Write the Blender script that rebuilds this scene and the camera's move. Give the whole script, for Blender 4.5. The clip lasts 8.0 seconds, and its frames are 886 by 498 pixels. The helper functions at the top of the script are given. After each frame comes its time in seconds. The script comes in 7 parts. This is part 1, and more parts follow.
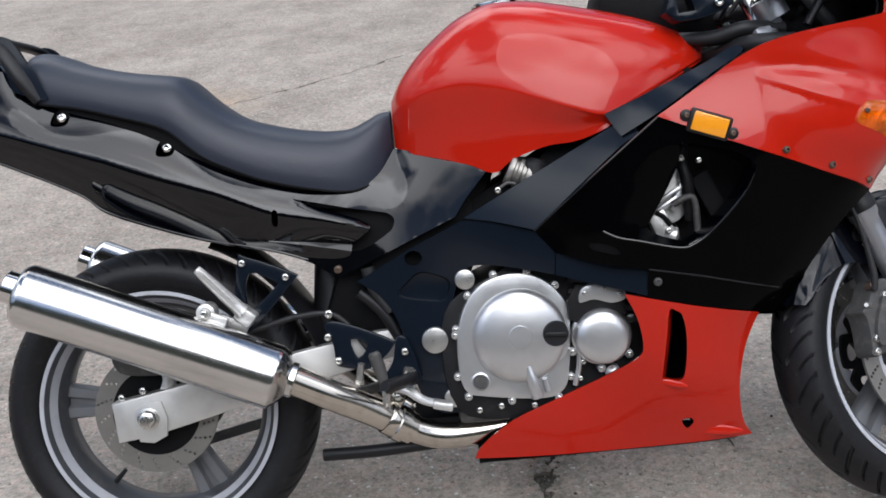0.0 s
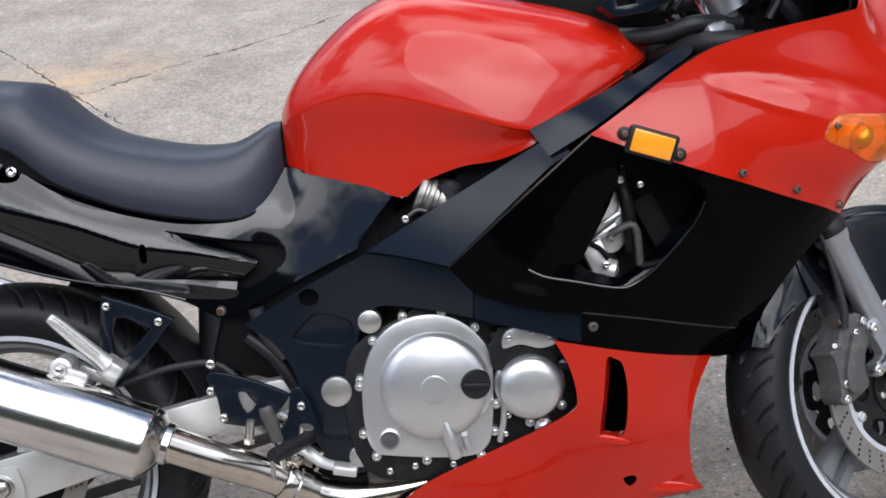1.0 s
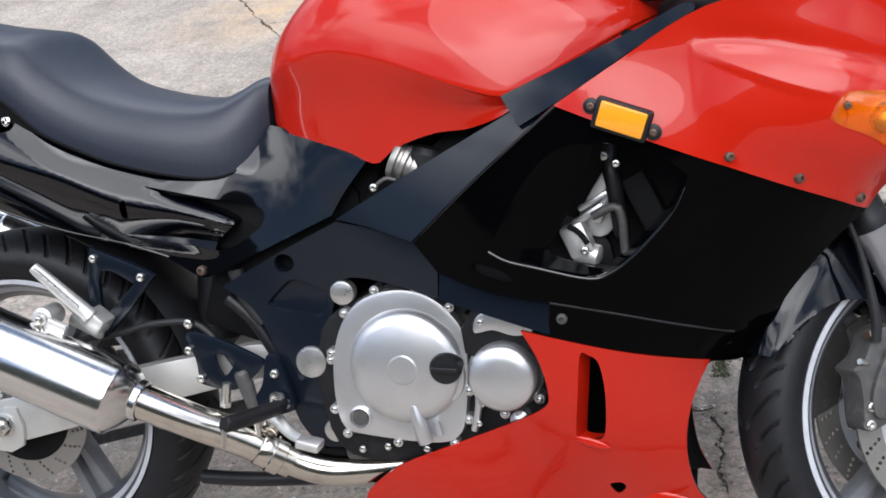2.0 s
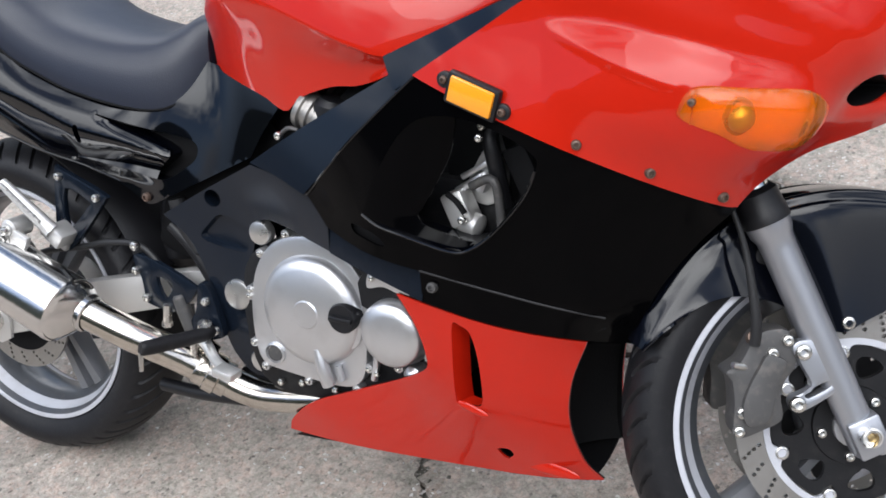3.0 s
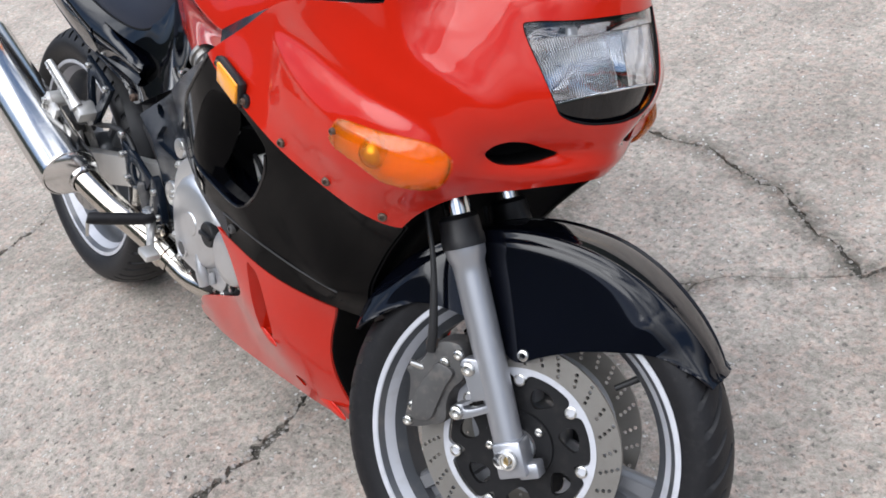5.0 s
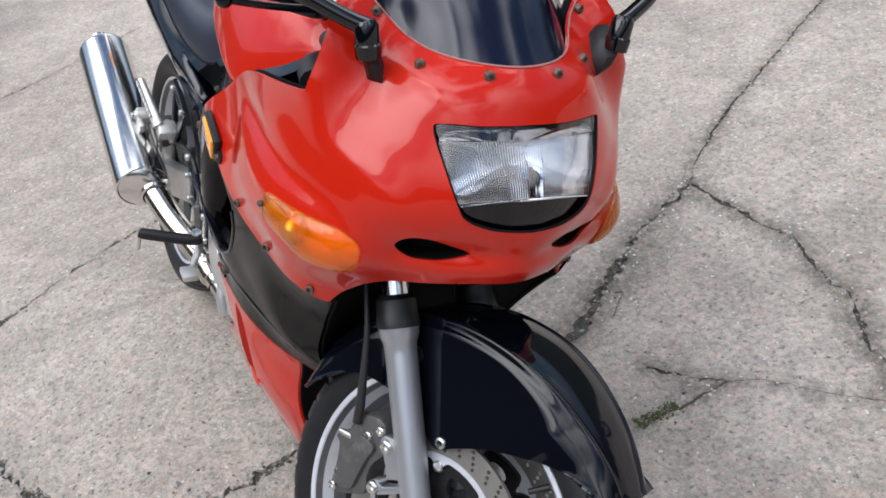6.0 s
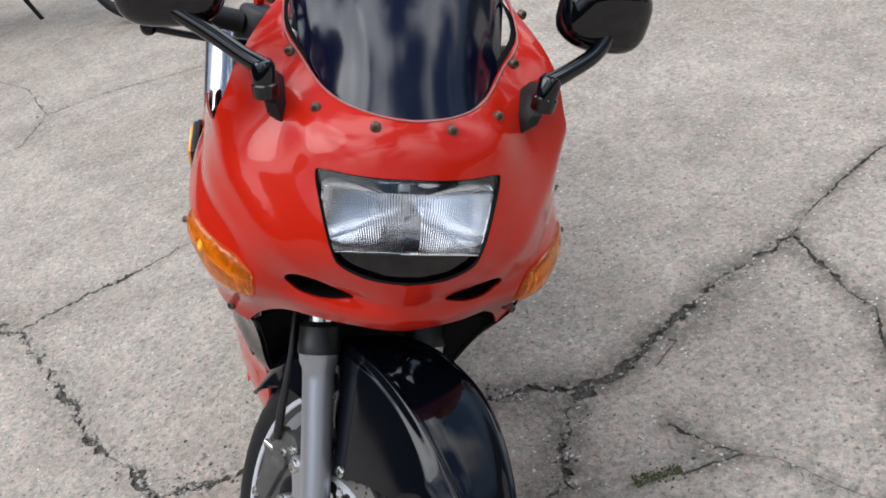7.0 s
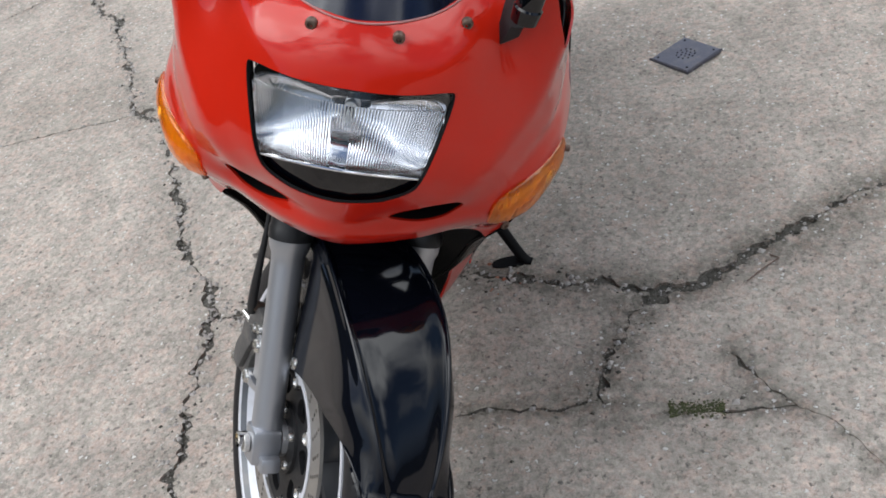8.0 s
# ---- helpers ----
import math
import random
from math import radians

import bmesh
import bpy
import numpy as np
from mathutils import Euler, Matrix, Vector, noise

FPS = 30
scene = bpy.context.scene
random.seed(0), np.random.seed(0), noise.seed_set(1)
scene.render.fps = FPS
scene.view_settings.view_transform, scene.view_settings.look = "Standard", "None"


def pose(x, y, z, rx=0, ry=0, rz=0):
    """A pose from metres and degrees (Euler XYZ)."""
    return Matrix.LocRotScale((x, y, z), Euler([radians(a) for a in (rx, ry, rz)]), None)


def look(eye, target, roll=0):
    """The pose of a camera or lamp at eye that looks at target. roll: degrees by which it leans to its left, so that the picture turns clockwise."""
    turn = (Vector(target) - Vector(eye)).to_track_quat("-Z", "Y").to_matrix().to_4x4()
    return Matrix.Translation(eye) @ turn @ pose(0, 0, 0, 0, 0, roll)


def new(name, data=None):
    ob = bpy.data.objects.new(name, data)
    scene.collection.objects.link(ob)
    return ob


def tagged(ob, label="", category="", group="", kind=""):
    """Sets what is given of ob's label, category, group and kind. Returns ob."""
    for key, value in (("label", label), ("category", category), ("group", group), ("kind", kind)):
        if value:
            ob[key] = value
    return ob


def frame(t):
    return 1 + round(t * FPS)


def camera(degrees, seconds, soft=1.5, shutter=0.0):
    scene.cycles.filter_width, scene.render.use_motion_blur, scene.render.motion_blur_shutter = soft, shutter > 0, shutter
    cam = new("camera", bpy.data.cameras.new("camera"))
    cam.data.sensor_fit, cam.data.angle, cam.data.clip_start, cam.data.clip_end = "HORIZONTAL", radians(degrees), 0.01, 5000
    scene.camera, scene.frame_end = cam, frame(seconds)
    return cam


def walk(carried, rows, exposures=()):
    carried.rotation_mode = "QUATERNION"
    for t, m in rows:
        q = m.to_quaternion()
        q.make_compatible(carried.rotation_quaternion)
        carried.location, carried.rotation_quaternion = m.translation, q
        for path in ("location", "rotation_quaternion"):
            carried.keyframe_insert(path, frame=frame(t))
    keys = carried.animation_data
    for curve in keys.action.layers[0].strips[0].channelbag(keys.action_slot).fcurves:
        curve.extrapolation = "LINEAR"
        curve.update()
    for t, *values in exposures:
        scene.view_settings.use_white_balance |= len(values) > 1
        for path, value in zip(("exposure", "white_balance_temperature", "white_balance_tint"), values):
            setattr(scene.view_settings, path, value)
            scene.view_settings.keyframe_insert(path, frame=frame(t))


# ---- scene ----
from mathutils.geometry import delaunay_2d_cdt

# ---------- camera ----------
cam = camera(43.02, 8.0, soft=1.7)
ROWS = [
    (0, 0.600, -1.785, 1.391, 66.24, 5.45, -1.20),
    (0.5, 0.629, -1.610, 1.391, 65.05, 5.31, -3.16),
    (1, 0.714, -1.453, 1.395, 63.03, 5.37, -2.92),
    (1.2, 0.744, -1.405, 1.410, 61.65, 5.37, -2.40),
    (2.3, 1.309, -1.209, 1.328, 60.18, 10.76, 16.77),
    (2.5, 1.390, -1.154, 1.343, 58.73, 11.40, 19.17),
    (3, 1.596, -1.039, 1.364, 56.06, 12.06, 24.67),
    (3.5, 1.866, -0.986, 1.374, 55.61, 11.36, 30.62),
    (4, 2.066, -0.882, 1.397, 55.02, 11.15, 36.21),
    (4.2, 2.122, -0.822, 1.409, 54.69, 11.07, 38.73),
    (5.3, 2.449, -0.482, 1.396, 56.25, 12.39, 54.03),
    (5.5, 2.490, -0.416, 1.393, 56.98, 12.23, 56.76),
    (6, 2.545, -0.218, 1.411, 58.54, 12.00, 64.13),
    (6.5, 2.609, -0.020, 1.409, 61.03, 11.57, 71.85),
    (7, 2.655, 0.234, 1.388, 60.88, 12.18, 80.19),
    (7.5, 2.578, 0.416, 1.375, 57.02, 11.55, 87.83),
    (8, 2.464, 0.612, 1.367, 53.48, 11.69, 96.75),
]
EXPOSE = [(0.0, -0.16, 6020, 10), (1.0, 0.05, 6020, 10), (2.5, 0.26, 6050, 10), (3.5, 0.24, 6080, 10), (5.5, 0.22, 6040, 10), (6.5, 0.06, 6060, 9), (8.0, 0.02, 6160, 8)]
walk(cam, [(t, pose(*row)) for t, *row in ROWS], EXPOSE)

# ---------- sky, sun, exposure ----------
SUN_ELEV, SUN_AZ = 52.0, -75.0      # degrees; azimuth from +x towards +y
world = bpy.data.worlds.new("cloudy_sky")
scene.world = world
world.use_nodes = True
wn, wl = world.node_tree.nodes, world.node_tree.links
wn.clear()
w_out, w_bg = wn.new("ShaderNodeOutputWorld"), wn.new("ShaderNodeBackground")
w_sky, w_co = wn.new("ShaderNodeTexSky"), wn.new("ShaderNodeTexCoord")
w_sky.sky_type, w_sky.sun_disc = "NISHITA", False
w_sky.sun_elevation, w_sky.sun_rotation = radians(SUN_ELEV), radians(90 - SUN_AZ)
w_no, w_ramp, w_mix = wn.new("ShaderNodeTexNoise"), wn.new("ShaderNodeValToRGB"), wn.new("ShaderNodeMix")
w_map = wn.new("ShaderNodeMapping")
w_map.inputs["Scale"].default_value = (1.0, 1.0, 1.8)
w_map.inputs["Location"].default_value = (1.15, 0.7, 0.35)
w_no.inputs["Scale"].default_value, w_no.inputs["Detail"].default_value = 1.7, 6
w_no.inputs["Roughness"].default_value = 0.52
w_ramp.color_ramp.elements[0].position, w_ramp.color_ramp.elements[1].position = 0.45, 0.58
w_mix.data_type = "RGBA"
# the cloud cover is bright overhead and dull towards the horizon
w_sep, w_up, w_cloud = wn.new("ShaderNodeSeparateXYZ"), wn.new("ShaderNodeMapRange"), wn.new("ShaderNodeMix")
w_up.interpolation_type = "SMOOTHSTEP"
w_up.inputs["From Min"].default_value, w_up.inputs["From Max"].default_value = 0.10, 0.85
w_cloud.data_type = "RGBA"
w_cloud.inputs["A"].default_value = (0.75, 0.9, 1.25, 1)
w_cloud.inputs["B"].default_value = (31.0, 30.5, 30.0, 1)
wl.new(w_co.outputs["Generated"], w_sep.inputs["Vector"])
wl.new(w_sep.outputs["Z"], w_up.inputs["Value"])
wl.new(w_up.outputs["Result"], w_cloud.inputs["Factor"])
wl.new(w_cloud.outputs["Result"], w_mix.inputs["B"])
wl.new(w_co.outputs["Generated"], w_map.inputs["Vector"])
wl.new(w_map.outputs["Vector"], w_no.inputs["Vector"])
wl.new(w_no.outputs["Fac"], w_ramp.inputs["Fac"])
# a dull bank of cloud closes the lower sky
w_low, w_max = wn.new("ShaderNodeMapRange"), wn.new("ShaderNodeMath")
w_low.interpolation_type, w_max.operation = "SMOOTHSTEP", "MAXIMUM"
for key, v in (("From Min", 0.06), ("From Max", 0.36), ("To Min", 1.0), ("To Max", 0.0)):
    w_low.inputs[key].default_value = v
wl.new(w_sep.outputs["Z"], w_low.inputs["Value"])
wl.new(w_low.outputs["Result"], w_max.inputs[0])
wl.new(w_ramp.outputs["Color"], w_max.inputs[1])
wl.new(w_max.outputs["Value"], w_mix.inputs["Factor"])
wl.new(w_sky.outputs["Color"], w_mix.inputs["A"])
wl.new(w_mix.outputs["Result"], w_bg.inputs["Color"])
w_bg.inputs["Strength"].default_value = 0.13
wl.new(w_bg.outputs["Background"], w_out.inputs["Surface"])
sun = new("sun", bpy.data.lights.new("sun", "SUN"))
sun.data.energy, sun.data.angle, sun.data.color = 1.4, radians(45), (1.0, 0.96, 0.9)
sun_way = Vector((math.cos(radians(SUN_ELEV)) * math.cos(radians(SUN_AZ)), math.cos(radians(SUN_ELEV)) * math.sin(radians(SUN_AZ)), math.sin(radians(SUN_ELEV))))
sun.matrix_world = look(sun_way * 30, (0, 0, 0))


# ---------- materials ----------
def mat(name, color, rough=0.5, metal=0.0, coat=0.0, vary=0.12, scale=6.0, grain=0.0, grain_scale=300.0, rough_vary=0.08,
        trans=0.0, ior=1.45, spec=0.5, dirt=0.0, dirt_color=(0.25, 0.22, 0.19), aniso=0.0, coat_ior=1.5, coat_rough=0.05):
    """A surface with variation at two scales: broad tint and roughness, and fine relief."""
    m = bpy.data.materials.new(name)
    m.use_nodes = True
    n, l = m.node_tree.nodes, m.node_tree.links
    b = n["Principled BSDF"]
    co = n.new("ShaderNodeTexCoord")
    big, small = n.new("ShaderNodeTexNoise"), n.new("ShaderNodeTexNoise")
    for node, s, d in ((big, scale, 4), (small, grain_scale, 3)):
        node.inputs["Scale"].default_value, node.inputs["Detail"].default_value = s, d
        l.new(co.outputs["Object"], node.inputs["Vector"])
    mix = n.new("ShaderNodeMix")
    mix.data_type = "RGBA"
    c = Vector(color)
    mix.inputs["A"].default_value = (*(c * (1 - vary)), 1)
    mix.inputs["B"].default_value = (*[min(1, v) for v in c * (1 + vary)], 1)
    l.new(big.outputs["Fac"], mix.inputs["Factor"])
    last = mix.outputs["Result"]
    if dirt:
        dn, dr, dm = n.new("ShaderNodeTexNoise"), n.new("ShaderNodeValToRGB"), n.new("ShaderNodeMix")
        dn.inputs["Scale"].default_value, dn.inputs["Detail"].default_value = scale * 3.1, 8
        dr.color_ramp.elements[0].position, dr.color_ramp.elements[1].position = 0.52, 0.72
        dr.color_ramp.elements[1].color = (dirt, dirt, dirt, 1)
        dm.data_type = "RGBA"
        dm.inputs["B"].default_value = (*dirt_color, 1)
        l.new(co.outputs["Object"], dn.inputs["Vector"])
        l.new(dn.outputs["Fac"], dr.inputs["Fac"])
        l.new(dr.outputs["Color"], dm.inputs["Factor"])
        l.new(last, dm.inputs["A"])
        last = dm.outputs["Result"]
    l.new(last, b.inputs["Base Color"])
    rr = n.new("ShaderNodeMapRange")
    rr.inputs["To Min"].default_value, rr.inputs["To Max"].default_value = max(0.0, rough - rough_vary), min(1.0, rough + rough_vary)
    l.new((small if grain else big).outputs["Fac"], rr.inputs["Value"])
    l.new(rr.outputs["Result"], b.inputs["Roughness"])
    if grain:
        bump = n.new("ShaderNodeBump")
        bump.inputs["Strength"].default_value, bump.inputs["Distance"].default_value = 0.6, grain
        l.new(small.outputs["Fac"], bump.inputs["Height"])
        l.new(bump.outputs["Normal"], b.inputs["Normal"])
    b.inputs["Metallic"].default_value = metal
    b.inputs["Coat Weight"].default_value, b.inputs["Coat Roughness"].default_value, b.inputs["Coat IOR"].default_value = coat, coat_rough, coat_ior
    b.inputs["Transmission Weight"].default_value, b.inputs["IOR"].default_value = trans, ior
    b.inputs["Anisotropic"].default_value, b.inputs["Specular IOR Level"].default_value = aniso, spec
    return m


RED = mat("red_paint", (0.44, 0.012, 0.003), 0.30, coat=1.0, vary=0.08, scale=3, rough_vary=0.05, spec=0.10, coat_ior=1.38, coat_rough=0.025)
BLACK = mat("black_paint", (0.0008, 0.001, 0.0022), 0.05, vary=0.3, scale=4, rough_vary=0.03, spec=0.62)
FENDER = mat("glossy_black_fender_paint", (0.002, 0.0025, 0.005), 0.07, vary=0.3, scale=5, rough_vary=0.04, spec=0.42)
PANEL = mat("black_side_panel", (0.001, 0.001, 0.0013), 0.10, vary=0.3, scale=4, rough_vary=0.04, spec=0.06)
ENGINE = mat("black_engine_paint", (0.008, 0.008, 0.009), 0.5, vary=0.2, scale=20, grain=0.0004, grain_scale=300, spec=0.3, dirt=0.15, dirt_color=(0.06, 0.055, 0.05))
SATIN = mat("satin_black_frame", (0.0055, 0.0085, 0.0145), 0.17, spec=0.34, vary=0.2, scale=8, grain=0.0001, grain_scale=700)
PLASTIC = mat("black_plastic", (0.008, 0.008, 0.0095), 0.42, spec=0.4, vary=0.25, scale=14, grain=0.0004, grain_scale=500)
# DARK: dark plastic parts, and near-black fills that stand for shade in hollows
DARK = mat("dark_plastic_and_shade", (0.003, 0.003, 0.0035), 0.7, spec=0.2, vary=0.3, scale=20, grain=0.0004)
VINYL = mat("black_vinyl", (0.014, 0.0178, 0.031), 0.42, spec=0.6, vary=0.12, scale=10, grain=0.0005, grain_scale=450)
RUBBER = mat("black_rubber", (0.008, 0.008, 0.0095), 0.5, spec=0.33, vary=0.25, scale=25, grain=0.0006, grain_scale=240, dirt=0.13, dirt_color=(0.055, 0.052, 0.05))
CHROME = mat("polished_steel", (0.70, 0.69, 0.67), 0.10, metal=1.0, vary=0.05, scale=9, rough_vary=0.05)
CAN = mat("brushed_steel", (0.68, 0.67, 0.655), 0.17, metal=1.0, vary=0.06, scale=9, rough_vary=0.05, grain=0.00004, grain_scale=160, dirt=0.08)
PIPE = mat("heat_tinted_steel", (0.60, 0.56, 0.50), 0.17, metal=1.0, vary=0.14, scale=16, rough_vary=0.08, dirt=0.3, dirt_color=(0.26, 0.2, 0.15))
CAST = mat("silver_cast_alloy", (0.62, 0.62, 0.63), 0.32, metal=0.85, vary=0.06, scale=8, grain=0.0002, grain_scale=900, dirt=0.12)
ALLOY = mat("satin_aluminium", (0.66, 0.65, 0.63), 0.42, metal=0.75, vary=0.06, scale=9, grain=0.0002, grain_scale=700, dirt=0.15)
FORK = mat("grey_fork_paint", (0.40, 0.41, 0.44), 0.36, metal=0.8, coat=0.15, vary=0.04, scale=9, rough_vary=0.03)
STEEL = mat("brake_disc_steel", (0.31, 0.295, 0.275), 0.38, metal=0.75, vary=0.1, scale=30, grain=0.0001, grain_scale=900, dirt=0.2)
CALIPER = mat("dark_grey_caliper", (0.075, 0.073, 0.072), 0.5, metal=0.3, vary=0.15, scale=25, grain=0.0004, grain_scale=500, dirt=0.25)
RIM = mat("dark_rim_paint", (0.085, 0.09, 0.10), 0.35, metal=0.4, coat=0.3, vary=0.2, scale=12, dirt=0.2)
RIMLIP = mat("bare_alloy_rim_edge", (0.52, 0.53, 0.57), 0.42, metal=0.25, vary=0.1, scale=14, dirt=0.2)
SPOKE = mat("grey_spoke_paint", (0.20, 0.205, 0.22), 0.34, metal=0.4, vary=0.15, scale=10, dirt=0.15)
PLUG = mat("satin_steel_plug", (0.60, 0.59, 0.57), 0.30, metal=0.9, vary=0.08, scale=60, dirt=0.1)
BOLT = mat("zinc_bolt", (0.62, 0.61, 0.58), 0.28, metal=1.0, vary=0.15, scale=80)
DARKBOLT = mat("rusty_dark_bolt", (0.13, 0.09, 0.07), 0.45, metal=0.6, vary=0.3, scale=120)
AMBER = mat("amber_lens", (1.0, 0.31, 0.006), 0.05, vary=0.02, scale=60, rough_vary=0.02, trans=0.86, spec=0.4)
TRAY = mat("silvered_lamp_tray", (0.90, 0.72, 0.42), 0.22, metal=0.6, vary=0.04, scale=40)
ORANGE = mat("orange_reflector", (0.88, 0.33, 0.010), 0.22, coat=0.8, vary=0.05, scale=90, grain=0.0006, grain_scale=420)
MIRRORED = mat("headlamp_reflector", (0.80, 0.81, 0.84), 0.06, metal=1.0, vary=0.03, scale=20, rough_vary=0.05)
CLEAR = mat("clear_lens_glass", (0.97, 0.98, 1.0), 0.03, vary=0.01, trans=1.0, ior=1.5, rough_vary=0.02)
SMOKE = mat("smoked_screen", (0.004, 0.006, 0.022), 0.14, vary=0.05, trans=0.35, ior=1.49, rough_vary=0.02)
HOSE = mat("rubber_hose", (0.012, 0.012, 0.013), 0.5, vary=0.2, scale=40)
GOLD = mat("brass_nut", (0.45, 0.33, 0.16), 0.35, metal=1.0, vary=0.15, scale=60)
IRON = mat("grey_cast_iron", (0.10, 0.10, 0.125), 0.5, metal=0.4, vary=0.2, scale=12, grain=0.0008, grain_scale=220, dirt=0.3)
DIRT = mat("crack_dirt", (0.060, 0.056, 0.046), 0.95, vary=0.6, scale=60, grain=0.006, grain_scale=160, dirt=0.5, dirt_color=(0.24, 0.22, 0.20))
STONE = mat("crumbled_stone", (0.30, 0.28, 0.26), 0.9, vary=0.35, scale=40, grain=0.002, grain_scale=200)
MOSS = mat("dry_moss", (0.048, 0.054, 0.020), 0.95, vary=0.4, scale=60, grain=0.003, grain_scale=300)
BACKDROP = mat("dark_surround", (0.05, 0.06, 0.045), 0.9, vary=0.5, scale=0.7)


def concrete():
    """Weathered grey concrete: broad stains, exposed aggregate, dark and pale specks."""
    m = bpy.data.materials.new("weathered_concrete")
    m.use_nodes = True
    n, l = m.node_tree.nodes, m.node_tree.links
    b = n["Principled BSDF"]
    co = n.new("ShaderNodeTexCoord")

    def noise_node(scale, detail=5, rough=0.6):
        node = n.new("ShaderNodeTexNoise")
        node.inputs["Scale"].default_value, node.inputs["Detail"].default_value, node.inputs["Roughness"].default_value = scale, detail, rough
        l.new(co.outputs["Object"], node.inputs["Vector"])
        return node.outputs["Fac"]

    def ramp(fac, *stops):
        node = n.new("ShaderNodeValToRGB")
        e = node.color_ramp.elements
        while len(e) < len(stops):
            e.new(0.5)
        for k, (at, v) in enumerate(stops):
            e[k].position, e[k].color = at, ((v, v, v, 1) if isinstance(v, float) else (*v, 1))
        l.new(fac, node.inputs["Fac"])
        return node.outputs["Color"]

    def mixed(kind, fac, a, c):
        node = n.new("ShaderNodeMix")
        node.data_type, node.blend_type = "RGBA", kind
        for key, v in (("Factor", fac), ("A", a), ("B", c)):
            if isinstance(v, (int, float)):
                node.inputs[key].default_value = v
            elif isinstance(v, tuple):
                node.inputs[key].default_value = (*v, 1)
            else:
                l.new(v, node.inputs[key])
        return node.outputs["Result"]

    base = ramp(noise_node(0.9, 6), (0.30, (0.335, 0.293, 0.252)), (0.70, (0.47, 0.42, 0.37)))
    base = mixed("MULTIPLY", 0.8, base, ramp(noise_node(2.6, 5, 0.6), (0.36, 0.80), (0.60, 1.02)))
    base = mixed("MULTIPLY", 0.9, base, ramp(noise_node(9, 7, 0.72), (0.34, 0.80), (0.60, 1.03)))
    streaks = n.new("ShaderNodeAttribute")
    streaks.attribute_name = "stain"
    soiled = mixed("MULTIPLY", 1.0, streaks.outputs["Color"], ramp(noise_node(34, 6, 0.75), (0.30, 0.0), (0.56, 1.0)))
    base = mixed("MIX", soiled, base, (0.135, 0.12, 0.10))
    base = mixed("MULTIPLY", 1.0, base, ramp(noise_node(46, 3, 0.7), (0.38, (0.83, 0.86, 0.84)), (0.50, (1.0, 1.0, 1.0)), (0.62, (1.14, 1.04, 1.01))))
    base = mixed("MULTIPLY", 0.75, base, ramp(noise_node(75, 4, 0.75), (0.32, 0.56), (0.58, 1.10)))
    base = mixed("MULTIPLY", 0.9, base, ramp(noise_node(210, 3, 0.8), (0.33, 0.70), (0.50, 0.98), (0.68, 1.14)))
    # the grit's outlines are broken up
    bend, shift = n.new("ShaderNodeTexNoise"), n.new("ShaderNodeVectorMath")
    bend.inputs["Scale"].default_value, bend.inputs["Detail"].default_value = 150, 3
    l.new(co.outputs["Object"], bend.inputs["Vector"])
    shift.operation = "MULTIPLY_ADD"
    shift.inputs[1].default_value = (0.016, 0.016, 0.016)
    l.new(bend.outputs["Color"], shift.inputs[0])
    l.new(co.outputs["Object"], shift.inputs[2])
    chips = n.new("ShaderNodeTexVoronoi")
    chips.inputs["Scale"].default_value = 78
    l.new(shift.outputs["Vector"], chips.inputs["Vector"])
    pick = n.new("ShaderNodeSeparateColor")
    l.new(chips.outputs["Color"], pick.inputs["Color"])
    near = ramp(chips.outputs["Distance"], (0.20, 1.0), (0.34, 0.0))
    dark = mixed("MULTIPLY", 1.0, near, ramp(pick.outputs["Red"], (0.80, 0.0), (0.90, 0.85)))
    pale = mixed("MULTIPLY", 1.0, near, ramp(pick.outputs["Green"], (0.80, 0.0), (0.90, 0.85)))
    base = mixed("MIX", dark, base, (0.12, 0.11, 0.10))
    base = mixed("MIX", pale, base, (0.62, 0.60, 0.57))
    pits = n.new("ShaderNodeTexVoronoi")
    pits.inputs["Scale"].default_value = 23
    l.new(shift.outputs["Vector"], pits.inputs["Vector"])
    pp = n.new("ShaderNodeSeparateColor")
    l.new(pits.outputs["Color"], pp.inputs["Color"])
    pit = mixed("MULTIPLY", 1.0, ramp(pits.outputs["Distance"], (0.07, 1.0), (0.17, 0.0)), ramp(pp.outputs["Blue"], (0.93, 0.0), (0.96, 0.7)))
    base = mixed("MIX", pit, base, (0.10, 0.092, 0.085))
    # a rusty stain round a far joint
    rust = n.new("ShaderNodeVectorMath")
    rust.operation = "DISTANCE"
    rust.inputs[1].default_value = (-0.78, 3.30, -0.016)
    l.new(co.outputs["Object"], rust.inputs[0])
    rusty = mixed("MULTIPLY", 1.0, ramp(rust.outputs["Value"], (0.05, 0.75), (0.55, 0.0)), ramp(noise_node(4.5, 4), (0.36, 0.1), (0.60, 1.0)))
    base = mixed("MIX", rusty, base, (0.52, 0.36, 0.22))
    l.new(base, b.inputs["Base Color"])
    b.inputs["Roughness"].default_value = 0.9
    b.inputs["Specular IOR Level"].default_value = 0.25
    bump, bump2 = n.new("ShaderNodeBump"), n.new("ShaderNodeBump")
    bump.inputs["Distance"].default_value, bump.inputs["Strength"].default_value = 0.004, 0.7
    bump2.inputs["Distance"].default_value, bump2.inputs["Strength"].default_value = 0.0025, 0.8
    l.new(noise_node(120, 6, 0.7), bump.inputs["Height"])
    l.new(near, bump2.inputs["Height"])
    l.new(bump.outputs["Normal"], bump2.inputs["Normal"])
    l.new(bump2.outputs["Normal"], b.inputs["Normal"])
    return m


CONCRETE = concrete()


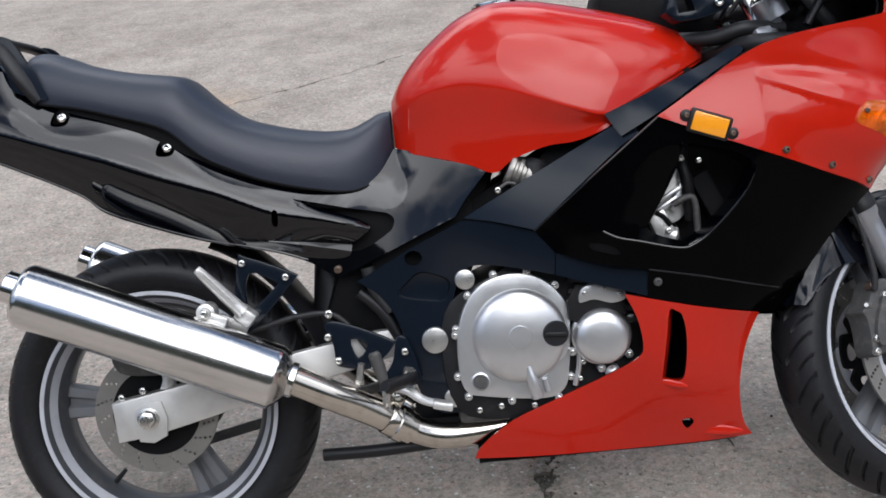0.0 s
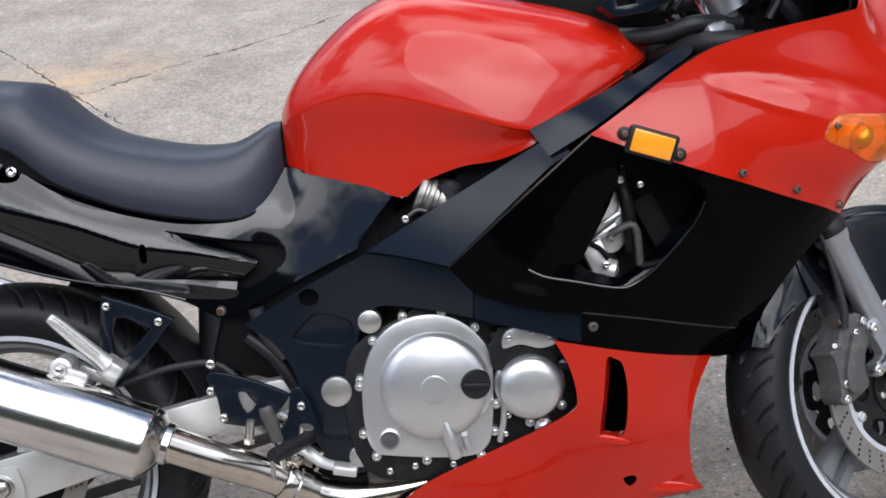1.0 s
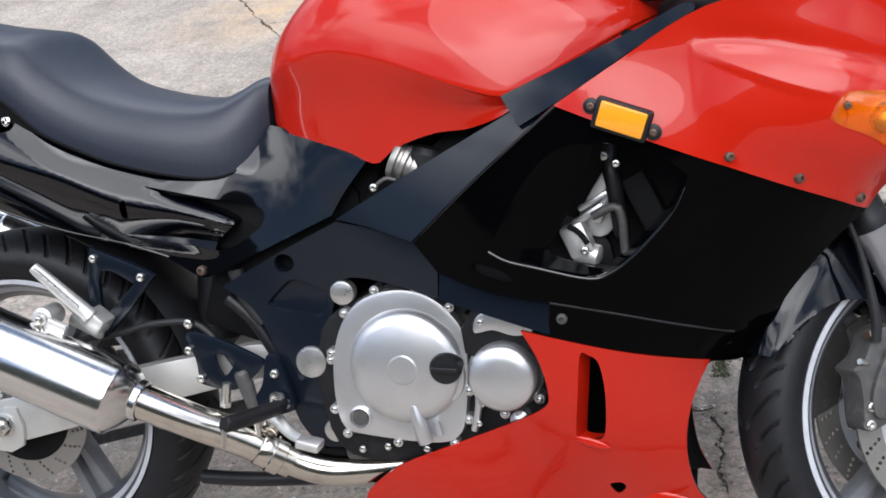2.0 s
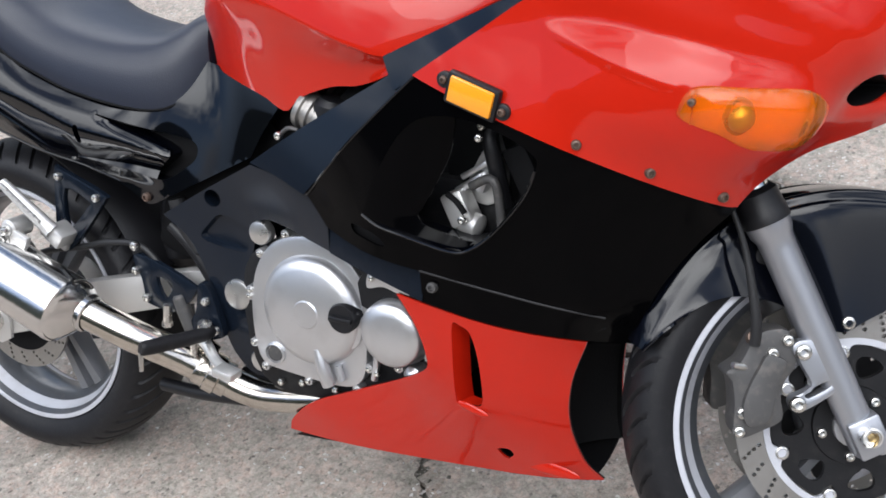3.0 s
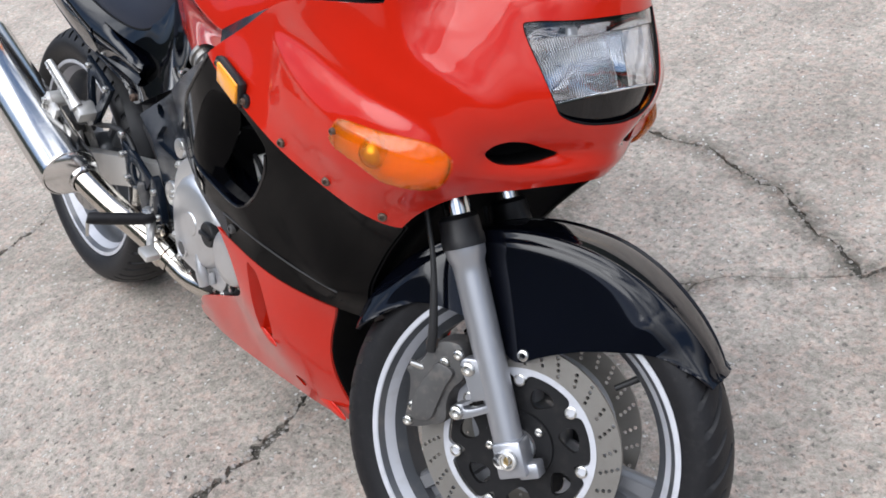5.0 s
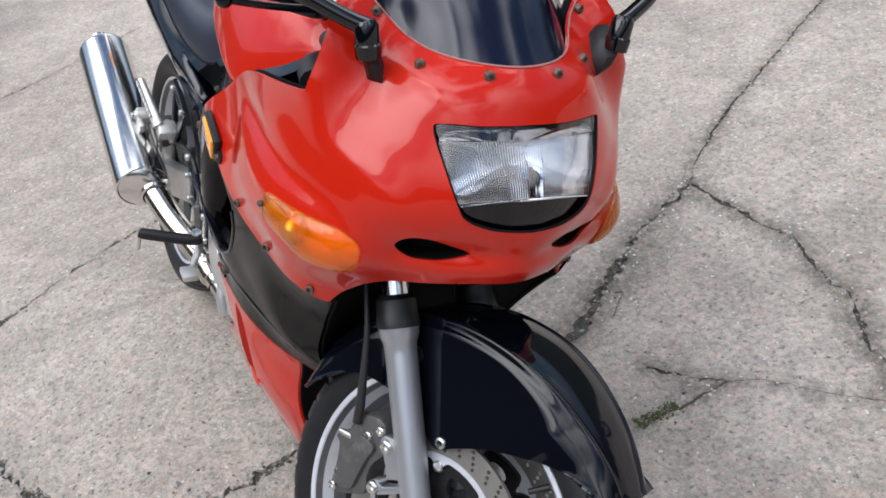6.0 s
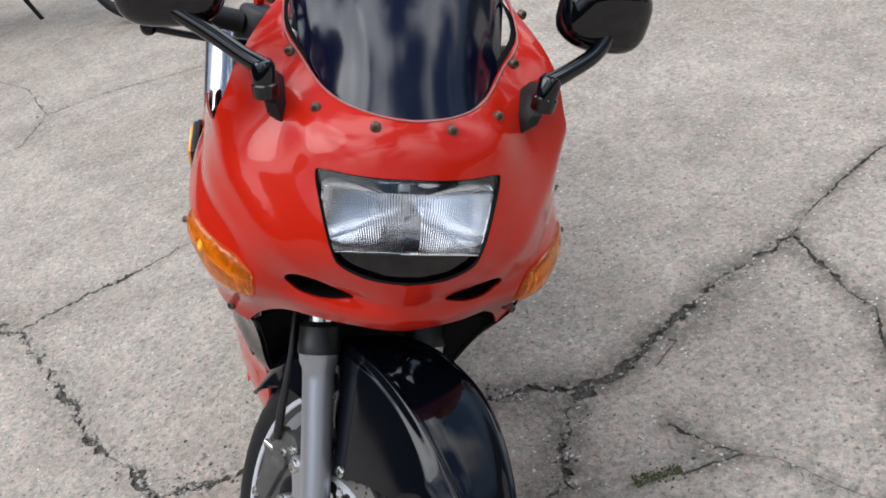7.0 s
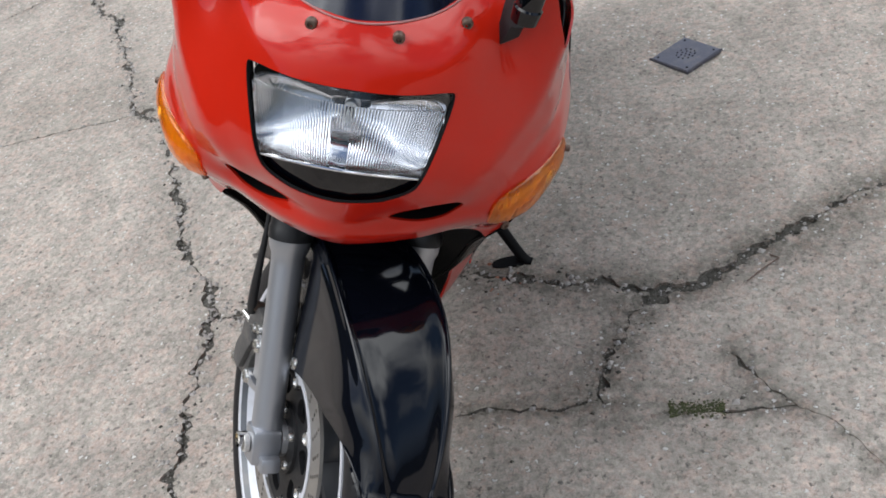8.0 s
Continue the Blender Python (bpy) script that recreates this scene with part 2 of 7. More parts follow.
# ---------- mesh tools ----------
def finish(bm, m, name, sharp=38):
    me = bpy.data.meshes.new(name)
    bmesh.ops.recalc_face_normals(bm, faces=bm.faces)
    bm.to_mesh(me)
    bm.free()
    me.materials.append(m)
    me.shade_smooth()
    me.set_sharp_from_angle(angle=radians(sharp))
    return me


def part(name, bm, material, parent, label="", at=None):
    """Links a bmesh as one mesh object under a thing or a part."""
    if at is not None:
        bmesh.ops.transform(bm, matrix=at, verts=bm.verts)
    ob = new(name, finish(bm, material, name))
    ob.parent = parent
    return tagged(ob, label)


def group_part(name, parent, label=""):
    ob = new(name)
    ob.empty_display_size = 0.05
    ob.parent = parent
    return tagged(ob, label)


def curve(pts, n=6, closed=False):
    """A smooth run through points of any dimension; a point given twice running makes a corner."""
    p = np.array(pts, float)
    k = len(p)
    out = []
    for i in range(k if closed else k - 1):
        a, b, c, d = (p[(i - 1) % k], p[i], p[(i + 1) % k], p[(i + 2) % k]) if closed else (p[max(i - 1, 0)], p[i], p[i + 1], p[min(i + 2, k - 1)])
        if np.linalg.norm(c - b) < 1e-9:
            continue
        for s in range(n):
            t = s / n
            out.append(0.5 * (2 * b + (c - a) * t + (2 * a - 5 * b + 4 * c - d) * t * t + (3 * b - a - 3 * c + d) * t ** 3))
    if not closed:
        out.append(p[-1])
    return np.array(out)


def along(table, x):
    """Smooth value at x of a table of (x, values...)."""
    t = np.array(table, float)
    i = int(np.clip(np.searchsorted(t[:, 0], x) - 1, 0, len(t) - 2))
    u = np.clip((x - t[i, 0]) / (t[i + 1, 0] - t[i, 0]), 0, 1)
    m0 = (t[i + 1, 1:] - t[max(i - 1, 0), 1:]) / (t[i + 1, 0] - t[max(i - 1, 0), 0])
    j = min(i + 2, len(t) - 1)
    m1 = (t[j, 1:] - t[i, 1:]) / (t[j, 0] - t[i, 0])
    h = t[i + 1, 0] - t[i, 0]
    return (2 * u**3 - 3 * u**2 + 1) * t[i, 1:] + (u**3 - 2 * u**2 + u) * h * m0 + (3 * u**2 - 2 * u**3) * t[i + 1, 1:] + (u**3 - u**2) * h * m1


def plate_spline(sites, stiff=1e-4):
    """A smooth height over a plane through rows of (u, v, height)."""
    s = np.array(sites, float)
    k = len(s)

    def kernel(d2):
        return 0.5 * d2 * np.log(d2 + 1e-12)

    d2 = ((s[:, None, :2] - s[None, :, :2]) ** 2).sum(-1)
    a = np.zeros((k + 3, k + 3))
    a[:k, :k] = kernel(d2) + stiff * np.eye(k)
    a[:k, k], a[:k, k + 1:] = 1, s[:, :2]
    a[k, :k], a[k + 1:, :k] = 1, s[:, :2].T
    w = np.linalg.solve(a, np.r_[s[:, 2], 0, 0, 0])

    def value(u, v):
        d = (s[:, 0] - u) ** 2 + (s[:, 1] - v) ** 2
        return float(kernel(d) @ w[:k] + w[k] + w[k + 1] * u + w[k + 2] * v)
    return value


def inside(loop, p):
    x, y = loop[:, 0], loop[:, 1]
    x2, y2 = np.roll(x, -1), np.roll(y, -1)
    p = np.atleast_2d(p)
    hit = np.zeros(len(p), bool)
    for k in range(len(x)):
        c = (y[k] > p[:, 1]) != (y2[k] > p[:, 1])
        if c.any():
            cut = (x2[k] - x[k]) * (p[:, 1] - y[k]) / (y2[k] - y[k] + 1e-15) + x[k]
            hit ^= c & (p[:, 0] < cut)
    return hit


def flat_mesh(outline, holes=(), step=0.02, lines=()):
    """Triangles of a plane area with holes, with edges along the given lines: places and faces."""
    loops = [np.array(outline)] + [np.array(h) for h in holes]
    pts, edges = [], []
    for lp in loops:
        k = len(pts)
        pts += [tuple(q) for q in lp]
        edges += [(k + i, k + (i + 1) % len(lp)) for i in range(len(lp))]
    creases = []
    for ln in lines:
        ln = np.array(ln)
        keep = inside(loops[0], ln)
        for h in loops[1:]:
            keep &= ~inside(h, ln)
        d = np.array([((np.concatenate(loops) - q) ** 2).sum(1).min() for q in ln])
        keep &= d > (0.25 * step) ** 2
        for i, q in enumerate(ln):
            if keep[i]:
                creases.append(q)
                pts.append(tuple(q))
                if i and keep[i - 1]:
                    edges.append((len(pts) - 2, len(pts) - 1))
    lo, hi = loops[0].min(0), loops[0].max(0)
    gx, gy = np.meshgrid(np.arange(lo[0] + step / 2, hi[0], step), np.arange(lo[1] + step / 2, hi[1], step))
    g = np.stack([gx.ravel(), gy.ravel()], 1)
    g[::2, 1] += step * 0.2
    keep = inside(loops[0], g)
    for h in loops[1:]:
        keep &= ~inside(h, g)
    edge = np.concatenate(loops + [np.array(creases)]) if creases else np.concatenate(loops)
    if len(g):
        d = np.array([((edge - q) ** 2).sum(1).min() for q in g])
        keep &= d > (0.45 * step) ** 2
    pts += [tuple(q) for q in g[keep]]
    v, _, f, *_ = delaunay_2d_cdt([Vector(q) for q in pts], edges, [], 0, 1e-7)
    v = np.array([tuple(q) for q in v])
    mid = np.array([v[list(t)].mean(0) for t in f])
    ok = inside(loops[0], mid)
    for h in loops[1:]:
        ok &= ~inside(h, mid)
    return v, [f[i] for i in range(len(f)) if ok[i]]


def sheet(outline, holes, place, depth, step=0.02, lines=()):
    """A curved sheet with thickness: place(u, v) is its face, depth(u, v) its back."""
    v, faces = flat_mesh(outline, holes, step, lines)
    bm = bmesh.new()
    front = [bm.verts.new(place(*q)) for q in v]
    back = [bm.verts.new(depth(*q)) for q in v]
    count = {}
    for t in faces:
        bm.faces.new([front[i] for i in t])
        bm.faces.new([back[i] for i in reversed(t)])
        for a, b in zip(t, (*t[1:], t[0])):
            count[(a, b)] = 1
    for a, b in list(count):
        if (b, a) not in count:
            bm.faces.new([front[b], front[a], back[a], back[b]])
    loose = [w for w in bm.verts if not w.link_faces]
    bmesh.ops.delete(bm, geom=loose, context="VERTS")
    return bm


def plate(outline, y0, y1, holes=(), step=0.05, bevel=0.0):
    """A flat plate seen from the side, from y0 (face) to y1, its edges eased."""
    bm = sheet(outline, holes, lambda x, z: (x, y0, z), lambda x, z: (x, y1, z), step)
    if bevel:
        rim = [e for e in bm.edges if len(e.link_faces) == 2 and e.calc_face_angle(0) > 0.9 and abs(e.verts[0].co.y - y0) < 1e-6 and abs(e.verts[1].co.y - y0) < 1e-6]
        bmesh.ops.bevel(bm, geom=rim, offset=bevel, segments=2, affect="EDGES", profile=0.6)
    return bm


def skin(rows, close_u=False, close_v=False, caps=False):
    """A surface over rows of points."""
    bm = bmesh.new()
    g = [[bm.verts.new(p) for p in row] for row in rows]
    nu, nv = len(g), len(g[0])
    for i in range(nu if close_u else nu - 1):
        for j in range(nv if close_v else nv - 1):
            q = [g[i][j], g[(i + 1) % nu][j], g[(i + 1) % nu][(j + 1) % nv], g[i][(j + 1) % nv]]
            bm.faces.new(q)
    if caps:
        bm.faces.new(g[0]), bm.faces.new(list(reversed(g[-1])))
    return bm


def thicken(bm, t):
    bmesh.ops.recalc_face_normals(bm, faces=bm.faces)
    bmesh.ops.solidify(bm, geom=bm.faces[:], thickness=t)
    return bm


def tube(pts, r, n=6, seg=12, flat=1.0):
    """A round bar along a smooth run; r may be one radius or one for each point."""
    p = np.array(pts, float)
    rad = np.full(len(p), r) if np.isscalar(r) else np.array(r, float)
    run = curve(np.c_[p, rad], n)
    rows, side = [], None
    for i, q in enumerate(run):
        a, b = run[max(i - 1, 0)][:3], run[min(i + 1, len(run) - 1)][:3]
        d = Vector(b - a).normalized()
        if side is None:
            side = d.orthogonal().normalized()
        side = (side - d * side.dot(d)).normalized()
        up = d.cross(side)
        rows.append([Vector(q[:3]) + (side * math.cos(2 * math.pi * k / seg) + up * math.sin(2 * math.pi * k / seg) * flat) * q[3] for k in range(seg)])
    return skin(rows, close_v=True, caps=True)


def turned(profile, at, way, seg=32):
    """A turned body: profile of (distance along the way, radius), closed where the radius is 0."""
    w = Vector(way).normalized()
    s = w.orthogonal().normalized()
    t = w.cross(s)
    rows = []
    for h, r in profile:
        r = max(r, 1e-5)
        rows.append([Vector(at) + w * h + (s * math.cos(2 * math.pi * k / seg) + t * math.sin(2 * math.pi * k / seg)) * r for k in range(seg)])
    bm = skin(rows, close_v=True)
    bmesh.ops.remove_doubles(bm, verts=bm.verts, dist=2e-5)
    return bm


def box(size, at, turn=None, bevel=0.003):
    bm = bmesh.new()
    bmesh.ops.create_cube(bm, size=1)
    bmesh.ops.scale(bm, vec=size, verts=bm.verts)
    if bevel:
        bmesh.ops.bevel(bm, geom=bm.edges[:], offset=bevel, segments=2, affect="EDGES", profile=0.5)
    bmesh.ops.transform(bm, matrix=Matrix.Translation(at) @ (turn or Matrix()), verts=bm.verts)
    return bm


def blob(at, size, turn=None, power=2.6, seg=20):
    """A rounded pillow shape."""
    rows = []
    for i in range(seg // 2 + 1):
        a = -math.pi / 2 + math.pi * i / (seg // 2)
        row = []
        for k in range(seg):
            b = 2 * math.pi * k / seg
            v = [math.cos(a) * math.cos(b), math.cos(a) * math.sin(b), math.sin(a)]
            row.append(Vector([math.copysign(abs(c) ** (2 / power), c) * s / 2 for c, s in zip(v, size)]))
        rows.append(row)
    bm = skin(rows, close_v=True)
    bmesh.ops.remove_doubles(bm, verts=bm.verts, dist=1e-6)
    bmesh.ops.transform(bm, matrix=Matrix.Translation(at) @ (turn or Matrix()), verts=bm.verts)
    return bm


def merge(*bms):
    me = bpy.data.meshes.new("tmp")
    out = bmesh.new()
    for bm in bms:
        bm.to_mesh(me)
        bm.free()
        out.from_mesh(me)
    bpy.data.meshes.remove(me)
    return out


BOLTS = {}


def bolt(parent, at, way, r=0.006, material=None, name="bolt", high=None, label=""):
    """A domed screw head with a socket, on one shared mesh for each kind."""
    material = material or BOLT
    key = (round(r, 4), material.name, high)
    if key not in BOLTS:
        h = high or r * 0.9
        prof = [(-0.3 * r, r), (h * 0.5, r), (h * 0.85, r * 0.86), (h, r * 0.55), (h, r * 0.5), (h * 0.45, r * 0.45), (h * 0.4, 0)]
        BOLTS[key] = finish(turned(prof, (0, 0, 0), (0, 0, 1), 14), material, "bolt")
    ob = new(name, BOLTS[key])
    ob.parent = parent
    ob.matrix_basis = Matrix.Translation(at) @ Vector(way).to_track_quat("Z", "Y").to_matrix().to_4x4()
    return tagged(ob, label)


# ---------- the motorcycle's own frame: x forward, y to its left, z up; it leans on its side stand ----------
LEAN, LIFT = 18.675, 0.004
bike = new("motorcycle")
bike.matrix_basis = pose(0, 0, LIFT, -LEAN, 0, 0)
tagged(bike, "red and black faired sports motorcycle leaning on its side stand", "motorcycle")
OUT = Vector((0, -1, 0))            # out of the bike's right side
RAKE, STEER = radians(24), radians(28.0)
AXLE_F, AXLE_R = Vector((1.4105, -0.022, 0.2875)), Vector((0, 0, 0.312))
LEG = Vector((-math.sin(RAKE), 0, math.cos(RAKE)))
PIVOT = AXLE_F + 0.03 * Vector((-math.cos(RAKE), 0, -math.sin(RAKE)))
TURNED = Matrix.Translation(PIVOT) @ Matrix.Rotation(STEER, 4, LEG) @ Matrix.Translation(-PIVOT)

# ---------- bodywork: the upper fairing, as a shell round an upright line ----------
CX, ARC, FAIRING = 1.05, 0.28, 3.2


def polar(x, y, z):
    return (math.atan2(abs(y), x - CX) * ARC, z, math.hypot(x - CX, y))


NOSE = [(1.425, 0, 0.932), (1.452, 0, 0.872), (1.484, 0, 0.81), (1.492, 0, 0.765), (1.484, 0, 0.740), (1.493, 0, 0.716), (1.474, 0, 0.686),
        (1.424, 0.046, 0.927), (1.384, 0.112, 0.936), (1.323, 0.138, 0.990), (1.25, 0.157, 1.037), (1.36, 0.152, 0.91), (1.338, 0.229, 0.90),
        (1.345, 0.215, 0.955), (1.325, 0.192, 1.01), (1.22, 0.168, 1.09), (1.20, 0.14, 1.08), (1.40, 0.06, 0.938),
        (1.418, 0.112, 0.872), (1.462, 0.091, 0.785), (1.472, 0.06, 0.75), (1.419, 0.131, 0.726), (1.447, 0.067, 0.717), (1.455, 0.07, 0.706), (1.45, 0.05, 0.681),
        (1.404, 0.172, 0.712), (1.283, 0.249, 0.729), (1.360, 0.213, 0.702), (1.362, 0.196, 0.671), (1.318, 0.206, 0.655),
        (1.40, 0.165, 0.80), (1.36, 0.212, 0.80), (1.26, 0.246, 0.80), (1.15, 0.245, 0.785), (1.33, 0.226, 0.86), (1.40, 0.125, 0.905),
        (0.940, 0.246, 0.767), (1.03, 0.254, 0.733), (1.148, 0.252, 0.688), (1.226, 0.233, 0.655), (1.302, 0.20, 0.622), (1.312, 0.176, 0.606),
        (1.33, 0.165, 0.632), (1.37, 0.130, 0.656), (1.42, 0.09, 0.665), (1.465, 0, 0.67),
        (1.027, 0.236, 0.816), (1.129, 0.236, 0.868), (1.285, 0.234, 0.893)]
shell = plate_spline([polar(*p) for p in NOSE], 2e-6)


POD = [(0.08, 0.700, 0.690, 0.655, 0.0), (0.131, 0.735, 0.710, 0.660, 0.004), (0.17, 0.768, 0.726, 0.645, 0.007), (0.213, 0.790, 0.745, 0.620, 0.008), (0.25, 0.806, 0.756, 0.645, 0.009),
       (0.29, 0.819, 0.776, 0.668, 0.010), (0.337, 0.826, 0.802, 0.69, 0.007), (0.375, 0.828, 0.820, 0.70, 0.0)]
RIDGE = curve([(arc_, z) for arc_, z in ((0.188, 0.912), (0.170, 0.85), (0.135, 0.808), (0.104, 0.765), (0.085, 0.745))], 6)


def pod(u, v):
    """A teardrop swelling that carries the turn signal, and the long edge down from the screen's foot."""
    d = math.sqrt(((RIDGE - (u, v)) ** 2).sum(1).min())
    lift = 0.0055 * math.exp(-(d / 0.017) ** 2)
    # the mouth: a groove above a jutting lip, running in from the slots
    near = min(1, max(0, (0.112 - u) / 0.03))
    lift += near * (0.004 * math.exp(-((v - 0.698) / 0.013) ** 2) - 0.008 * math.exp(-((v - 0.7215) / 0.009) ** 2) * min(1, max(0.25, u / 0.045)))
    if 0.08 < u < 0.371:
        up, low, foot, size = along(POD, u)
        step = min(1, max(0, (up - v) / max(up - low, 1e-4)))
        fall = min(1, max(0, (v - foot) / 0.055))
        lift += size * step * fall - 0.45 * size * math.exp(-((v - up - 0.004) / 0.016) ** 2)
        if v < low and u > 0.235:
            lift -= min(1, (u - 0.235) / 0.03) * 0.35 * size * min(1, (low - v) / 0.007) * fall
    return lift


def ease(a, b, x):
    k = min(1, max(0, (x - a) / (b - a)))
    return k * k * (3 - 2 * k)


def jut(p):
    """The lamp and the brow over it stand out from the nose."""
    high = ease(0.695, 0.785, p[2])
    s = 0.029 * ease(1.345, 1.415, p[0]) * high + 0.010 * ease(1.43, 1.47, p[0]) * (1 - high)
    return Vector((p[0] + 0.88 * s, p[1], p[2] + 0.47 * s))


# the shell's broad form on an even grid of arc and height, faired until no lumps are left
GRID, U0, V0 = 0.005, -0.70, 0.54
grid_u, grid_v = np.arange(U0, -U0 + GRID / 2, GRID), np.arange(V0, 1.16, GRID)


def broad(u, v):
    r = shell(abs(u), v)
    return jut(Vector((CX + r * math.cos(u / ARC), r * math.sin(u / ARC), v)))


right = np.array([[broad(u, v) for v in grid_v] for u in grid_u if u < GRID / 2])
form = np.concatenate([right, right[:-1][::-1] * (1, -1, 1)])
bell = np.exp(-0.5 * (np.arange(-12, 13) / FAIRING) ** 2)
bell /= bell.sum()
for axis in (0, 1):
    pad = [(12, 12) if k == axis else (0, 0) for k in range(3)]
    wide_form = np.pad(form, pad, "reflect", reflect_type="odd")
    form = sum(w * np.take(wide_form, np.arange(k, k + form.shape[axis]), axis) for k, w in enumerate(bell))


def on_shell(u, v, out=0.0):
    """The fairing's face: u is the arc from the nose (its sign the side), v the height."""
    a, b = (u - U0) / GRID, (v - V0) / GRID
    i, j = min(len(grid_u) - 2, max(0, int(a))), min(len(grid_v) - 2, max(0, int(b)))
    a, b = a - i, b - j
    p = form[i, j] * (1 - a) * (1 - b) + form[i + 1, j] * a * (1 - b) + form[i, j + 1] * (1 - a) * b + form[i + 1, j + 1] * a * b
    out += pod(abs(u), v)
    x, y, z = p[0] + out * math.cos(u / ARC), p[1] + out * math.sin(u / ARC), p[2]
    return Vector((x, 0.10 + (y - 0.10) * 0.93 if y > 0.10 else y, z))


def arc(x, y):
    return math.atan2(y, x - CX) * ARC


def mirrored(half):
    """A loop over both sides from a half that starts and ends on the middle line."""
    h = np.array(half)
    other = h[::-1] * (-1, 1)
    return np.concatenate([h, other[1:-1]])


edge = [(1.465, 0, 0.682), (1.453, 0.05, 0.680), (1.42, 0.09, 0.674), (1.37, 0.130, 0.662), (1.335, 0.162, 0.633), (1.312, 0.176, 0.606), (1.312, 0.176, 0.606),
        (1.302, 0.20, 0.612), (1.226, 0.233, 0.643), (1.148, 0.252, 0.676), (1.03, 0.254, 0.725), (0.940, 0.246, 0.765), (0.940, 0.246, 0.765),
        (1.027, 0.246, 0.816), (1.129, 0.240, 0.868), (1.285, 0.234, 0.893), (1.34, 0.233, 0.90), (1.34, 0.233, 0.90), (1.345, 0.215, 0.955), (1.325, 0.192, 1.01),
        (1.27, 0.174, 1.06), (1.215, 0.165, 1.092), (1.215, 0.165, 1.092), (1.205, 0.143, 1.078), (1.26, 0.134, 1.03), (1.32, 0.122, 0.985), (1.366, 0.099, 0.955), (1.40, 0.058, 0.940), (1.415, 0, 0.936)]
rim_half = curve([(arc(x, y), z) for x, y, z in edge], 5)
rim_half[0, 0] = rim_half[-1, 0] = 0
lamp_half = curve([(0, 0.876), (arc(1.435, 0.06), 0.8750), (arc(1.424, 0.102), 0.8745), (arc(1.419, 0.112), 0.867), (arc(1.442, 0.104), 0.825), (arc(1.462, 0.091), 0.783),
                   (arc(1.472, 0.080), 0.768), (arc(1.478, 0.048), 0.758), (0, 0.755)], 5)
lamp_half[0, 0] = lamp_half[-1, 0] = 0
slot = curve([(arc(1.416, 0.139), 0.724), (arc(1.418, 0.135), 0.735), (arc(1.427, 0.122), 0.741), (arc(1.438, 0.104), 0.739), (arc(1.447, 0.082), 0.731), (arc(1.457, 0.058), 0.721), (arc(1.450, 0.074), 0.714),
              (arc(1.440, 0.098), 0.710), (arc(1.425, 0.123), 0.712)], 5, True)
slots = [slot, slot * (-1, 1)]
lamp_hole = mirrored(lamp_half)
signal_line = curve([(arc(1.259, 0.247), 0.722), (arc(1.262, 0.250), 0.738), (arc(1.272, 0.253), 0.750), (arc(1.29, 0.255), 0.757), (arc(1.3255, 0.240), 0.7535), (arc(1.3735, 0.201), 0.743), (arc(1.4015, 0.182), 0.727), (arc(1.406, 0.176), 0.713), (arc(1.400, 0.175), 0.697), (arc(1.387, 0.177), 0.681),
               (arc(1.366, 0.190), 0.6765), (arc(1.330, 0.222), 0.684), (arc(1.298, 0.236), 0.7025)], 5, True)
signal_hole = signal_line.mean(0) + (signal_line - signal_line.mean(0)) * 0.95
openings = [lamp_hole, signal_hole, signal_hole * (-1, 1)] + slots
POD_ARC = np.linspace(0.245, 0.368, 40)
pod_edges = [np.stack([k * POD_ARC, [along(POD, u)[c] + d for u in POD_ARC]], 1) for k in (-1, 1) for c, d in ((0, 0), (0, -0.004), (1, 0), (1, 0.004), (1, -0.007))]
upper = group_part("upper_fairing", bike, "glossy red upper fairing with scratches")
part("shell", sheet(mirrored(rim_half), openings, on_shell, lambda u, v: on_shell(u, v, -0.004), 0.0065, pod_edges), RED, upper)
part("inner_face", sheet(mirrored(rim_half), openings, lambda u, v: on_shell(u, v, -0.014), lambda u, v: on_shell(u, v, -0.016), 0.03), DARK, upper, "dark unpainted inside")
part("inner_duct", skin([[on_shell(u, v, -0.004 - d) for u, v in slot * (1, 1)] for d in (0, 0.02, 0.04)], close_v=True), DARK, upper)
part("inner_duct", skin([[on_shell(u, v, -0.004 - d) for u, v in slot * (-1, 1)] for d in (0, 0.02, 0.04)], close_v=True), DARK, upper)
# near-black sheet added behind the slots, in place of the shade inside
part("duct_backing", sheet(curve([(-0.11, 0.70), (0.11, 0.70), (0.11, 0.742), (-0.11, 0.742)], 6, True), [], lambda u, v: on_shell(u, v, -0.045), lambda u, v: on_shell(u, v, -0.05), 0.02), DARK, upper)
# a pale rubber edge under the screen
lip = np.concatenate([rim_half[-28:], (rim_half[-28:] * (-1, 1))[::-1][1:]])
part("screen_edging", tube([on_shell(u, v, 0.001) for u, v in lip[::3]], 0.0012, 3, 6), mat("pinkish_edge_rubber", (0.35, 0.16, 0.15), 0.5), upper)
SCREWS = [(1.424, 0.046, 0.927), (1.384, 0.112, 0.936), (1.323, 0.138, 0.990), (1.25, 0.156, 1.035)]
for side in (-1, 1):
    for x, y, z in SCREWS:
        p, q = on_shell(side * arc(x, y), z), on_shell(side * arc(x, y), z, 0.05)
        bolt(upper, p, q - p, 0.0065, DARKBOLT)
    for x, y, z in ((1.148, 0.252, 0.689), (1.226, 0.233, 0.656), (1.302, 0.20, 0.623)):
        p, q = on_shell(side * arc(x, y), z), on_shell(side * arc(x, y), z, 0.05)
        bolt(upper, p, q - p, 0.0062, DARKBOLT)

# ---------- headlamp ----------
lamp = group_part("headlight", bike, "wide rectangular headlight with fluted clear glass")


